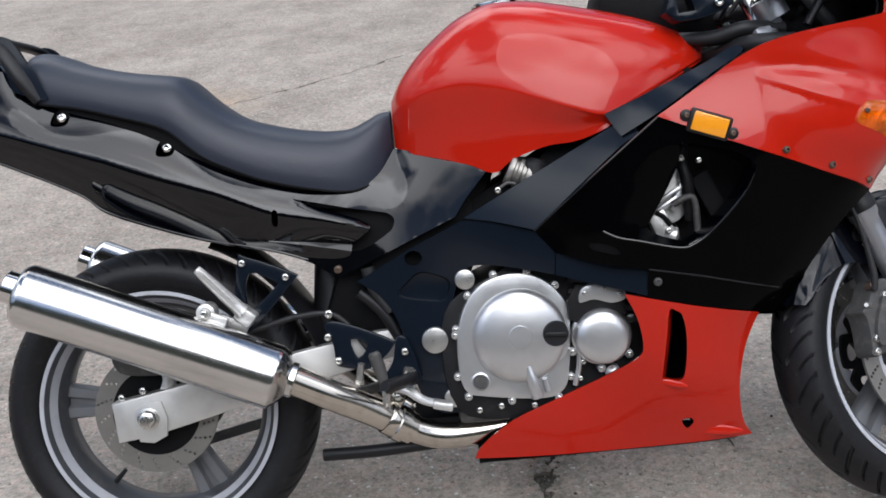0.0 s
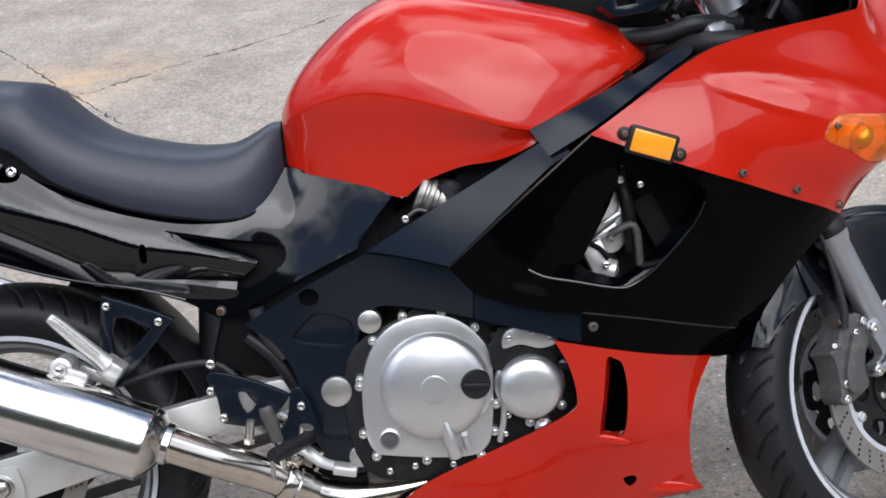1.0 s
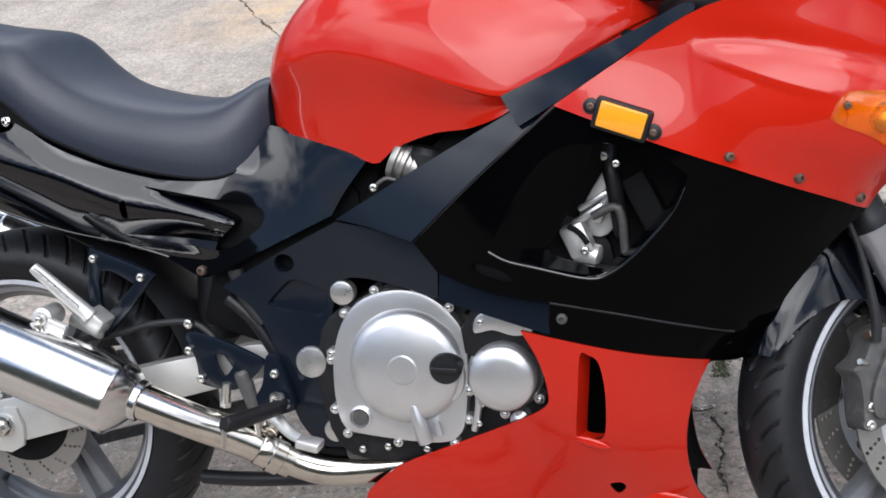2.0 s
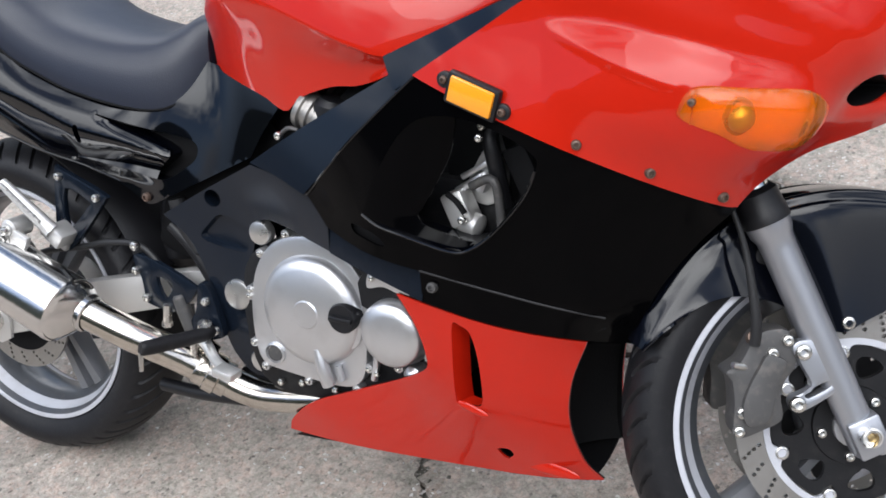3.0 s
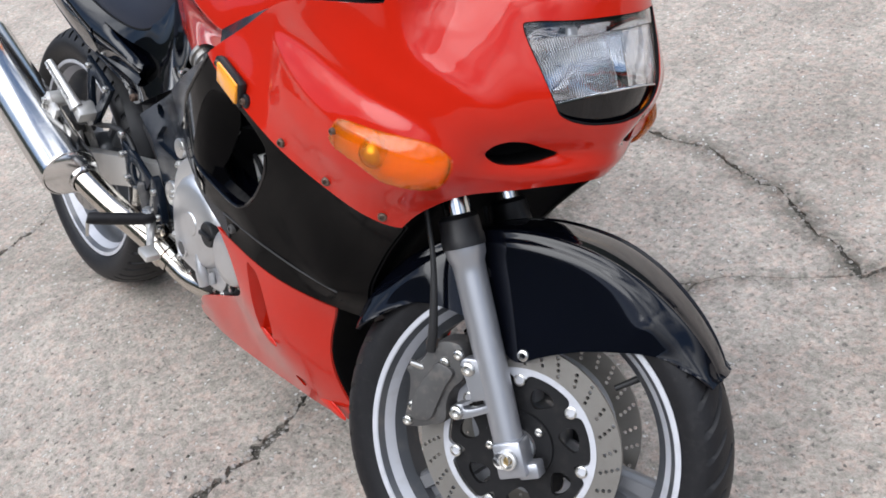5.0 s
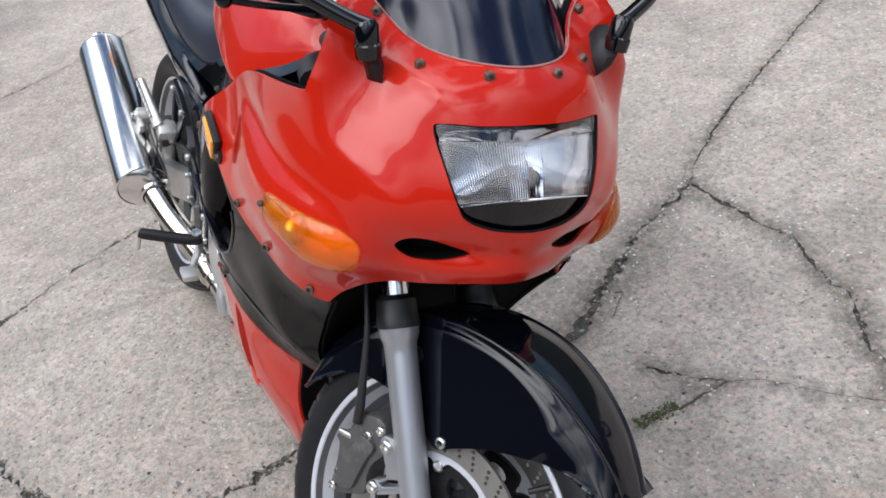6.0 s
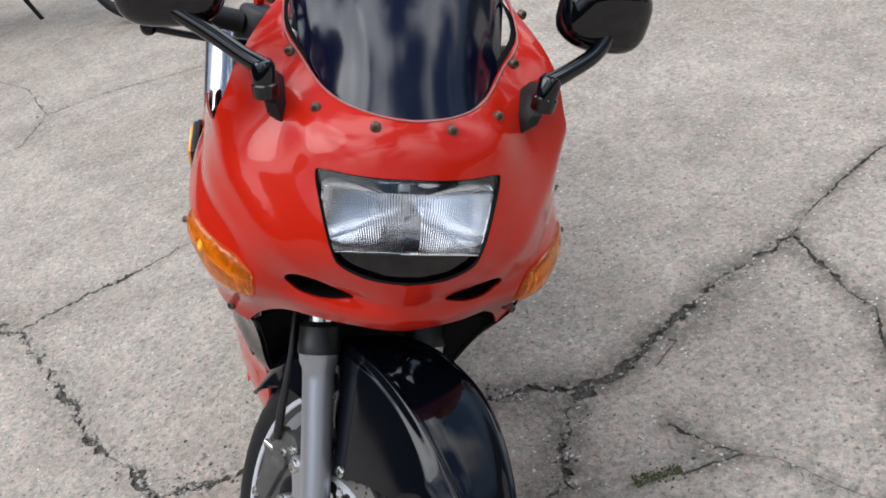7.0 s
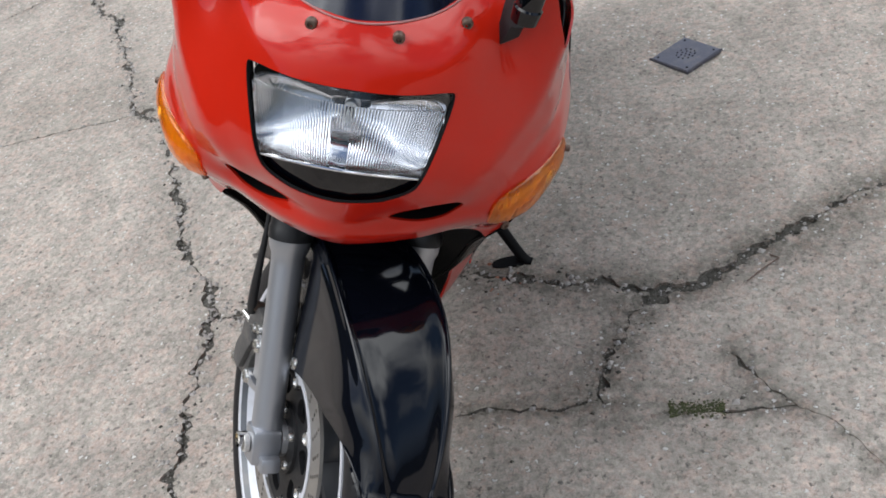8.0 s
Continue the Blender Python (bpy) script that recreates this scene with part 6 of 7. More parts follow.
# ---------- exhaust ----------
for s in (-1, 1):
    mf = group_part("muffler", bike, "long polished steel silencer" if s < 0 else "polished steel silencer on the far side")
    a, b = Vector((0.250, s * 0.202, 0.378)), Vector((-0.174, s * 0.203, 0.565 if s < 0 else 0.575))
    way = (b - a).normalized()
    L = (b - a).length
    part("can", turned([(-0.004, 0.0535), (-0.002, 0.0565), (0.002, 0.0575), (L - 0.012, 0.0575), (L - 0.006, 0.0565), (L + 0.001, 0.052), (L + 0.004, 0.044), (L + 0.004, 0.02)], a, way, 48), CAN, mf)
    inlet = Vector((0.272, s * 0.180, 0.368))
    e1 = way.orthogonal().normalized()
    e2 = way.cross(e1)
    lid = [[a.lerp(inlet, k) + (e1 * math.cos(q) + e2 * math.sin(q)) * (0.0555 + (0.0285 - 0.0555) * k ** 1.6) for q in np.linspace(0, 2 * math.pi, 40, endpoint=False)] for k in (0, 0.2, 0.45, 0.7, 0.9, 1.0)]
    part("front_cone", skin(lid, close_v=True), CAN, mf)
    part("outlet", turned([(L, 0.029), (L + 0.026, 0.029), (L + 0.028, 0.027), (L + 0.004, 0.026)], a + Vector((0, 0, 0.006)), way, 32), CHROME, mf)
    part("outlet_dark", turned([(L + 0.010, 0.026), (L + 0.0102, 0)], a + Vector((0, 0, 0.006)), way, 24), DARK, mf)
    part("front_collar", turned([(-0.010, 0.0285), (-0.008, 0.032), (0.006, 0.032), (0.008, 0.029)], inlet, way, 36), CAN, mf)
    part("hanger", merge(box((0.05, 0.012, 0.022), (0.150, s * 0.185, 0.488), Matrix.Rotation(radians(25), 4, "Y"), 0.004), turned([(-0.025, 0.0165), (0.012, 0.0165), (0.014, 0.011), (0.018, 0.010), (0.019, 0)], (0.137, s * 0.176, 0.500), (0, s, 0), 24)), ALLOY, mf)
    bolt(mf, (0.137, s * 0.196, 0.500), (0, s, 0), 0.007, BOLT)
    part("rivet", turned([(0, 0.012), (0.004, 0.011), (0.006, 0)], Vector((0.125, s * 0.20, 0.478)), (0.2, s * 0.3, 1), 16), BOLT, mf)
    lk = group_part("exhaust_pipe", bike, "polished exhaust link pipe with clamp")
    part("pipe", tube([inlet, (0.34, s * 0.155, 0.326), (0.40, s * 0.123, 0.287), (0.455, s * 0.097, 0.249)], 0.0275, 8, 24), PIPE, lk)
    c = Vector((0.448, s * 0.100, 0.254))
    part("clamp", turned([(-0.028, 0.0300), (-0.026, 0.0315), (-0.008, 0.0315), (-0.006, 0.034), (0.012, 0.034), (0.014, 0.030), (0.03, 0.030)], c, Vector((0.45, -s * 0.2, -0.33)), 28), PIPE, lk)
    part("clamp_lug", box((0.028, 0.016, 0.024), c + Vector((0.0, 0, 0.042)), Matrix.Rotation(radians(35), 4, "Y"), 0.003), PIPE, lk)
    bolt(lk, c + Vector((0.005, s * 0.01, 0.05)), (0, s, 0), 0.007, BOLT)
    part("pipe_bend", tube([(0.452, s * 0.098, 0.251), (0.487, s * 0.088, 0.230), (0.53, s * 0.080, 0.217), (0.59, s * 0.070, 0.216), (0.67, s * 0.062, 0.222), (0.80, s * 0.058, 0.225)], 0.0255, 8, 24), PIPE, lk)
part("collector_box", box((0.16, 0.20, 0.06), (0.55, 0.02, 0.225), None, 0.02), DARK, bike)

# ---------- swing arm, foot pegs, pedal, guards ----------
arm_line = curve([(-0.066, 0.343), (-0.066, 0.343), (-0.061, 0.270), (-0.061, 0.270), (0.03, 0.283), (0.285, 0.340), (0.46, 0.378), (0.47, 0.41), (0.44, 0.425), (0.354, 0.413), (0.26, 0.399), (0.07, 0.366)], 4, True)
for s in (-1, 1):
    sw = group_part("swing_arm", bike, "satin aluminium box-section swing arm" if s < 0 else "")
    beam = plate(arm_line, s * 0.132, s * 0.098, (), 0.05, 0.004)
    for w_ in beam.verts:
        w_.co.y *= 1 - 0.30 * min(1, max(0, w_.co.x / 0.42))
    part("beam", beam, ALLOY, sw)
    part("adjuster_plate", plate(curve([(-0.02, 0.270), (0.03, 0.277), (0.026, 0.34), (-0.022, 0.33)], 2, True), s * 0.136, s * 0.130, (), 0.1, 0.001), ALLOY, sw)
    part("axle_nut", merge(turned([(0, 0.020), (0.004, 0.020), (0.005, 0.016)], (0, s * 0.136, 0.312), (0, s, 0), 24), turned([(0.004, 0.0155), (0.016, 0.0155), (0.018, 0.012), (0.018, 0)], (0, s * 0.136, 0.312), (0, s, 0), 6), turned([(0.01, 0.009), (0.024, 0.009), (0.025, 0)], (0, s * 0.136, 0.312), (0, s, 0), 16)), BOLT, sw, "zinc axle nut")
rc = group_part("rear_caliper", bike, "grey rear brake caliper above the disc")
part("body", plate(curve([(-0.05, 0.395), (-0.06, 0.43), (-0.01, 0.445), (0.035, 0.43), (0.04, 0.39), (0.0, 0.385)], 5, True), -0.115, -0.055, (), 0.05, 0.008), CALIPER, rc)
part("stay", tube([(0.02, -0.095, 0.33), (0.035, -0.095, 0.37), (0.03, -0.095, 0.40)], (0.018, 0.014, 0.012), 4, 14, 0.6), ALLOY, rc)
for x, z in ((-0.03, 0.42), (-0.01, 0.36), (-0.05, 0.35)):
    bolt(rc, (x, -0.116, z), OUT, 0.007, BOLT)
part("chain_run", box((0.50, 0.012, 0.02), (0.25, 0.075, 0.40), Matrix.Rotation(radians(-3), 4, "Y"), 0.003), CALIPER, bike)
part("chain_run", box((0.50, 0.012, 0.02), (0.25, 0.075, 0.255), Matrix.Rotation(radians(-12), 4, "Y"), 0.003), CALIPER, bike)
rows = []
for a in np.linspace(16, 66, 16):
    d = Vector((math.cos(radians(a)), 0, math.sin(radians(a))))
    rows.append([AXLE_R + d * (0.345 - 0.02 * abs(k) ** 3) + Vector((0, 0.085 * k, 0)) for k in np.linspace(-1, 1, 11)])
part("rear_inner_fender", thicken(skin(rows), 0.003), PLASTIC, bike, "black inner fender over the rear tyre")
pb = part("pillion_bracket", plate(curve([(0.188, 0.590), (0.200, 0.594), (0.285, 0.556), (0.283, 0.540), (0.205, 0.462), (0.180, 0.460), (0.170, 0.485)], 4, True), -0.122, -0.112, [curve([(0.205, 0.562), (0.252, 0.543), (0.250, 0.533), (0.207, 0.497), (0.196, 0.503)], 3, True)], 0.05, 0.002), SATIN, bike, "satin black pillion peg bracket", Matrix.Translation((0.002, 0, -0.006)))
for x, z in ((0.198, 0.576), (0.274, 0.544)):
    bolt(pb, (x, -0.123, z), OUT, 0.0068, BOLT)
pp = group_part("pillion_peg", bike, "folded alloy pillion foot peg")
a, b = Vector((0.128, -0.178, 0.578)), Vector((0.196, -0.154, 0.492))
part("peg", tube([a, a.lerp(b, 0.1), a.lerp(b, 0.85), b], (0.006, 0.0095, 0.013, 0.015), 4, 12, 0.8), ALLOY, pp)
for k in range(7):
    p = a.lerp(b, 0.12 + 0.10 * k)
    part("rib", box((0.018 + k * 0.001, 0.006, 0.004), p + Vector((0.004, -0.010, 0.003)), Matrix.Rotation(radians(40), 4, "Y"), 0.001), ALLOY, pp)
part("hinge", box((0.035, 0.04, 0.03), (0.198, -0.138, 0.482), Matrix.Rotation(radians(40), 4, "Y"), 0.005), ALLOY, pp)
part("stay", box((0.06, 0.012, 0.018), (0.17, -0.125, 0.470), Matrix.Rotation(radians(28), 4, "Y"), 0.003), ALLOY, pp)
hg = part("heel_guard", plate(curve([(0.330, 0.452), (0.345, 0.462), (0.395, 0.445), (0.448, 0.418), (0.452, 0.408), (0.43, 0.385), (0.40, 0.368), (0.355, 0.376), (0.345, 0.385), (0.342, 0.42)], 4, True), -0.130, -0.122, [curve([(0.375, 0.425), (0.405, 0.414), (0.385, 0.39)], 3, True)], 0.05, 0.003), SATIN, bike, "satin black heel guard plate", Matrix.Translation((0.004, 0.005, -0.006)))
for x, z in ((0.339, 0.428), (0.354, 0.383)):
    bolt(hg, (x, -0.126, z), OUT, 0.007, BOLT)
fp = group_part("foot_peg", bike, "black rubber rider foot peg on its bracket")
part("bracket", plate(curve([(0.462, 0.415), (0.482, 0.408), (0.500, 0.340), (0.485, 0.325), (0.44, 0.318), (0.425, 0.335), (0.45, 0.37)], 4, True), -0.126, -0.112, (), 0.05, 0.003), SATIN, fp)
for x, z in ((0.475, 0.389), (0.488, 0.341)):
    bolt(fp, (x, -0.127, z), OUT, 0.007, BOLT)
part("peg", tube([(0.484, -0.135, 0.345), (0.480, -0.155, 0.343), (0.447, -0.235, 0.350), (0.441, -0.248, 0.352)], (0.012, 0.0135, 0.0135, 0.011), 4, 14, 0.85), RUBBER, fp)
part("hinge_bolt", turned([(-0.012, 0.011), (0.012, 0.011), (0.013, 0)], (0.478, -0.142, 0.348), (0.3, -0.2, 0.9), 16), BOLT, fp)
part("feeler_pin", tube([(0.441, -0.248, 0.345), (0.439, -0.250, 0.316)], (0.004, 0.003), 3, 8), BOLT, fp)
mc = group_part("master_cylinder", bike, "rear brake master cylinder with hose and switch")
part("body", turned([(0, 0.010), (0.03, 0.012), (0.055, 0.012), (0.06, 0.008)], (0.432, -0.122, 0.335), (-0.25, 0, 1), 16), CALIPER, mc)
part("push_rod", turned([(0, 0.0045), (0.035, 0.0055), (0.05, 0.003)], (0.435, -0.125, 0.335), (0.02, 0, -1), 12), BOLT, mc)
part("switch", merge(turned([(0, 0.007), (0.03, 0.007), (0.032, 0)], (0.388, -0.125, 0.345), (0.2, 0, 1), 12), turned([(-0.008, 0.009), (0.0, 0.009)], (0.388, -0.125, 0.345), (0.2, 0, 1), 6)), BOLT, mc)
part("hose", tube([(0.42, -0.115, 0.38), (0.36, -0.118, 0.462), (0.29, -0.12, 0.470), (0.22, -0.115, 0.455), (0.15, -0.115, 0.445), (0.09, -0.112, 0.43), (0.03, -0.1, 0.435)], 0.0055, 6, 10), HOSE, mc)
bolt(mc, (0.345, -0.126, 0.470), OUT, 0.008, BOLT)
part("small_tank", tube([(0.42, -0.10, 0.545), (0.43, -0.10, 0.50), (0.455, -0.10, 0.46)], (0.013, 0.011, 0.009), 4, 14), HOSE, mc, "black hose to the fluid tank")
bp = group_part("brake_pedal", bike, "bright alloy brake pedal")
part("lever", tube([(0.440, -0.118, 0.325), (0.470, -0.135, 0.322), (0.500, -0.152, 0.303), (0.530, -0.165, 0.296)], (0.011, 0.010, 0.0085, 0.008), 6, 14, 0.7), ALLOY, bp)
part("pad", box((0.036, 0.030, 0.014), (0.536, -0.172, 0.295), Matrix.Rotation(radians(14), 4, "Y"), 0.003), ALLOY, bp)
stand = group_part("side_stand", bike, "black folding side stand with a flat foot")
part("leg", tube([(0.64, 0.10, 0.235), (0.675, 0.18, 0.185), (0.70, 0.262, 0.108), (0.705, 0.285, 0.098)], (0.014, 0.012, 0.0105, 0.0105), 5, 12), DARK, stand)
part("foot", plate(curve([(0.69, 0.0), (0.715, 0.0), (0.72, 0.055), (0.70, 0.06), (0.688, 0.03)], 4, True), 0, 0.008, (), 0.1, 0.0), DARK, stand, "", Matrix.Translation((0, 0.268, 0.100)) @ Matrix.Rotation(radians(LEAN), 4, "X") @ Matrix.Rotation(radians(-90), 4, "X") @ Matrix.Scale(-1, 4, (0, 0, 1)))
part("centre_stand_bar", tube([(0.30, -0.06, 0.195), (0.40, -0.075, 0.198), (0.52, -0.08, 0.205)], 0.012, 4, 12), PLASTIC, bike, "black lower stand bar")


# ---------- ground: one cracked concrete sheet ----------
NEAR_Z, FAR_Z = 0.011, -0.0155


def ground_z(x, y):
    """The yard sinks a little away from the line on which the wheels stand."""
    dx = max(0.0, abs(x - 0.7) - 0.95)
    d = math.hypot(dx, y - 0.03)
    s = min(1.0, max(0.0, (d - 0.16) / 0.5))
    return NEAR_Z + (FAR_Z - NEAR_Z) * s * s * (3 - 2 * s) + 0.003 * noise.noise(Vector((x * 1.3, y * 1.3, 0))) * s


rng = np.random.default_rng(5)


def smooth_noise(n, reach):
    """Random values between about -1 and 1 that change over the given number of steps."""
    v = np.convolve(rng.normal(0, 1, n + 2 * reach), np.hanning(reach + 2)[1:-1], "same")[reach:reach + n]
    return v / (np.abs(v).max() + 1e-9)


def crack(pts, width, rough=0.5, step=0.007):
    """An open joint along a run of places: it wanders, opens and closes, and its two edges crumble apart."""
    p = np.array(pts, float)
    seg = np.r_[0, np.cumsum(np.linalg.norm(np.diff(p, axis=0), axis=1))]
    s = np.arange(0, seg[-1], step)
    n = len(s)
    run = np.stack([np.interp(s, seg, p[:, 0]), np.interp(s, seg, p[:, 1])], 1)
    d = np.gradient(run, axis=0)
    nrm = np.stack([-d[:, 1], d[:, 0]], 1) / np.linalg.norm(d, axis=1)[:, None]
    wide = max(width, 0.008)
    run = run + nrm * (0.45 * wide * smooth_noise(n, 12) + 0.28 * wide * smooth_noise(n, 4) + 0.0018 * smooth_noise(n, 2))[:, None]
    gap = width * np.clip(0.42 + 0.45 * smooth_noise(n, 18) + 0.35 * smooth_noise(n, 5), 0.06, 1.4)
    gap *= np.minimum(1, 0.25 + np.minimum(np.arange(n), np.arange(n)[::-1]) / 5)
    sides = [gap / 2 + 0.42 * rough * width * np.clip(smooth_noise(n, 2) + 0.6 * smooth_noise(n, 6) - 0.15, -0.2, 1) for _ in range(2)]
    sides = [np.maximum(v, 0.0006) for v in sides]
    return np.concatenate([run + nrm * sides[0][:, None], (run - nrm * sides[1][:, None])[::-1]])


CRACKS = [
    (((0.708, 0.115), (0.745, 0.239), (0.767, 0.343), (0.789, 0.454), (0.802, 0.535), (0.783, 0.617), (0.716, 0.710), (0.630, 0.835), (0.527, 0.996), (0.450, 1.161)), 0.026, 1.0),
    (((0.450, 1.161), (0.365, 1.250), (0.204, 1.470), (-0.060, 1.930), (-0.414, 2.551)), 0.010, 0.6),
    (((0.450, 1.161), (0.650, 1.161), (0.813, 1.170), (0.946, 1.126), (1.054, 1.115), (1.185, 1.035), (1.287, 0.997), (1.365, 0.950), (1.437, 1.046)), 0.012, 0.8),
    (((0.806, 0.537), (0.850, 0.522), (0.890, 0.506), (0.976, 0.460), (1.061, 0.432), (1.104, 0.436)), 0.022, 1.0),
    (((1.120, 0.548), (1.121, 0.636), (1.119, 0.759)), 0.006, 0.6),
    (((1.119, 0.759), (1.047, 0.701), (0.975, 0.663)), 0.0065, 0.9),
    (((1.120, 0.759), (1.160, 0.809), (1.239, 0.860), (1.365, 0.950)), 0.002, 0.6),
    (((1.121, 0.194), (1.112, 0.244), (1.110, 0.380), (1.092, 0.437)), 0.008, 0.9),
    (((-1.114, -1.389), (-0.924, -1.280), (-0.854, -1.199), (-0.627, -1.099), (-0.470, -1.009), (-0.287, -0.946), (-0.174, -0.882), (-0.126, -0.799), (0.096, -0.692), (0.251, -0.619), (0.422, -0.557), (0.587, -0.483), (0.681, -0.396), (0.777, -0.365), (0.933, -0.346), (1.050, -0.337), (1.209, -0.313), (1.377, -0.281)), 0.025, 1.2),
    (((-0.126, -0.789), (-0.234, -0.597), (-0.282, -0.462), (-0.351, -0.305), (-0.420, -0.148), (-0.437, -0.058), (-0.560, 0.136)), 0.019, 1.1),
    (((-0.162, -0.858), (-0.139, -1.021), (-0.076, -1.287)), 0.007, 0.8),
    (((0.774, -0.368), (0.801, -0.293), (0.803, -0.213), (0.801, -0.148), (0.789, -0.051), (0.761, 0.030), (0.710, 0.115)), 0.024, 1.2),
    (((-2.319, 0.161), (-2.178, -0.105), (-2.094, -0.362), (-2.073, -0.770), (-1.992, -0.988), (-1.681, -1.043), (-1.587, -1.239), (-1.366, -1.468), (-1.161, -1.575), (-0.993, -1.712), (-0.783, -1.937)), 0.010, 0.9),
    (((-2.736, -1.351), (-2.439, -1.139), (-1.992, -0.988)), 0.007, 0.8),
    (((-2.319, 0.161), (-2.567, 0.664), (-2.446, 1.298)), 0.008, 0.6),
    (((-0.735, 3.105), (-0.66, 3.135), (-0.40, 3.37), (-0.09, 3.58), (0.16, 3.77), (0.47, 4.05), (0.80, 4.50)), 0.026, 0.8),
    (((-1.50, 4.25), (-1.217, 3.839), (-0.837, 3.252), (-0.735, 3.105), (-0.62, 2.93), (-0.44, 2.66)), 0.018, 0.4),
]
ribbons = [crack(np.array(p), w * 1.25, r) for p, w, r in CRACKS]
# spalled patches where corners have crumbled away
for cx_, cy_, r_ in ((0.758, 0.285, 0.022), (0.72, 0.135, 0.024), (0.827, 0.54, 0.020), (-0.184, -0.851, 0.018)):
    a = np.linspace(0, 2 * math.pi, 22, endpoint=False)
    rr = rng.random(24)
    rr = r_ * (0.45 + 0.9 * (rr[:-2] + 2 * rr[1:-1] + rr[2:]) / 4)
    ribbons.append(np.stack([cx_ + rr * np.cos(a), cy_ + 1.3 * rr * np.sin(a)], 1))
outline = np.array([(-300, -300), (300, -300), (300, 300), (-300, 300)], float)
pts, edges = [tuple(p) for p in outline], [(0, 1), (1, 2), (2, 3), (3, 0)]
for r_ in (4, 8, 20, 60):
    for a in np.linspace(0, 2 * math.pi, 28, endpoint=False):
        pts.append((r_ * math.cos(a), r_ * math.sin(a)))
for x in np.arange(-2.4, 2.4, 0.045):
    for y in np.arange(-2.0, 2.2, 0.045):
        pts.append((x + 0.01 * math.sin(9 * y), y + 0.01 * math.cos(7 * x)))
for lp in ribbons:
    k = len(pts)
    pts += [tuple(q) for q in lp]
    edges += [(k + i, k + (i + 1) % len(lp)) for i in range(len(lp))]
v2, _, f2, *_ = delaunay_2d_cdt([Vector(q) for q in pts], edges, [], 0, 1e-6)
v2 = np.array([tuple(q) for q in v2])
mids = np.array([v2[list(t)].mean(0) for t in f2])
sunk = np.zeros(len(f2), bool)
for lp in ribbons:
    lo, hi = lp.min(0), lp.max(0)
    near = np.where(((mids >= lo) & (mids <= hi)).all(1))[0]
    if len(near):
        sunk[near] |= inside(lp, mids[near])
verts, faces, idx = [], [], {}
bed_v, bed_f, bed_idx = [], [], {}


def top_vert(i):
    if i not in idx:
        idx[i] = len(verts)
        x, y = v2[i]
        verts.append((x, y, ground_z(x, y)))
    return idx[i]


def low_vert(i):
    if i not in bed_idx:
        bed_idx[i] = len(bed_v)
        x, y = v2[i]
        bed_v.append((x, y, ground_z(x, y) - 0.008 - 0.007 * noise.noise(Vector((x * 23, y * 23, 3)))))
    return bed_idx[i]


half_edges = {}
for k, t in enumerate(f2):
    for a, b in zip(t, (*t[1:], t[0])):
        half_edges[(a, b)] = k
for k, t in enumerate(f2):
    if sunk[k]:
        bed_f.append([low_vert(i) for i in t])
    else:
        faces.append([top_vert(i) for i in t])
walls = []
for (a, b), k in half_edges.items():
    o = half_edges.get((b, a))
    if o is not None and not sunk[k] and sunk[o]:
        walls.append((a, b))
for a, b in walls:
    ta, tb = top_vert(a), top_vert(b)
    la, lb = len(verts), len(verts) + 1
    for i in (a, b):
        x, y, z = verts[idx[i]]
        verts.append((x, y, z - 0.028))
    faces.append([tb, ta, la, lb])
me = bpy.data.meshes.new("ground")
me.from_pydata(verts, [], faces)
me.materials.append(CONCRETE)
# soil has spread unevenly to both sides of the wider cracks
runs = np.concatenate([np.c_[curve(p, 12), np.full(len(curve(p, 12)), w)] for p, w, r_ in CRACKS])
soil = me.attributes.new("stain", "FLOAT_COLOR", "POINT")
for i, (x, y, z) in enumerate(verts):
    k = 0.0
    if -2.4 < x < 2.4 and -2.0 < y < 2.2:
        d = np.hypot(runs[:, 0] - x, runs[:, 1] - y)
        reach = runs[:, 2] * (2.8 + 1.8 * noise.noise(Vector((x * 5, y * 5, 7))))
        k = float(np.clip(1.25 - d / np.maximum(reach, 1e-3), 0, 1).max()) * min(1.0, max(0.3, 0.3 + 2.2 * (y + 0.05)))
    soil.data[i].color = (k, k, k, 1)
ground = tagged(new("ground", me), "cracked weathered grey concrete yard", "ground", kind="structure")
me = bpy.data.meshes.new("crack_bed")
me.from_pydata(bed_v, [], bed_f)
me.materials.append(DIRT)
bed = new("crack_bed", me)
bed.parent = ground
tagged(bed, "dark dirt in the open cracks")


# ---------- rubble, moss, a rusty wire and the drain cover ----------
def pebbles(name, places, lo, hi, material, label, seed):
    r = np.random.default_rng(seed)
    vs, fs = [], []
    base = [(1, 0, 0), (-1, 0, 0), (0, 1, 0), (0, -1, 0), (0, 0, 1), (0, 0, -1)]
    tri = [(0, 2, 4), (2, 1, 4), (1, 3, 4), (3, 0, 4), (2, 0, 5), (1, 2, 5), (3, 1, 5), (0, 3, 5)]
    for x, y, dz in places:
        s = lo * (hi / lo) ** (r.random() ** 2.2)
        a = r.random() * 6.3
        k = len(vs)
        z = ground_z(x, y) + dz + s * 0.3
        for b in base:
            q = np.array(b) * s * (0.6 + 0.6 * r.random(3)) * (1, 1, 0.7)
            vs.append((x + q[0] * math.cos(a) - q[1] * math.sin(a), y + q[0] * math.sin(a) + q[1] * math.cos(a), z + q[2]))
        fs += [tuple(k + i for i in t) for t in tri]
    m = bpy.data.meshes.new(name)
    m.from_pydata(vs, [], fs)
    m.materials.append(material)
    return tagged(new(name, m), label, "gravel", kind="stuff")


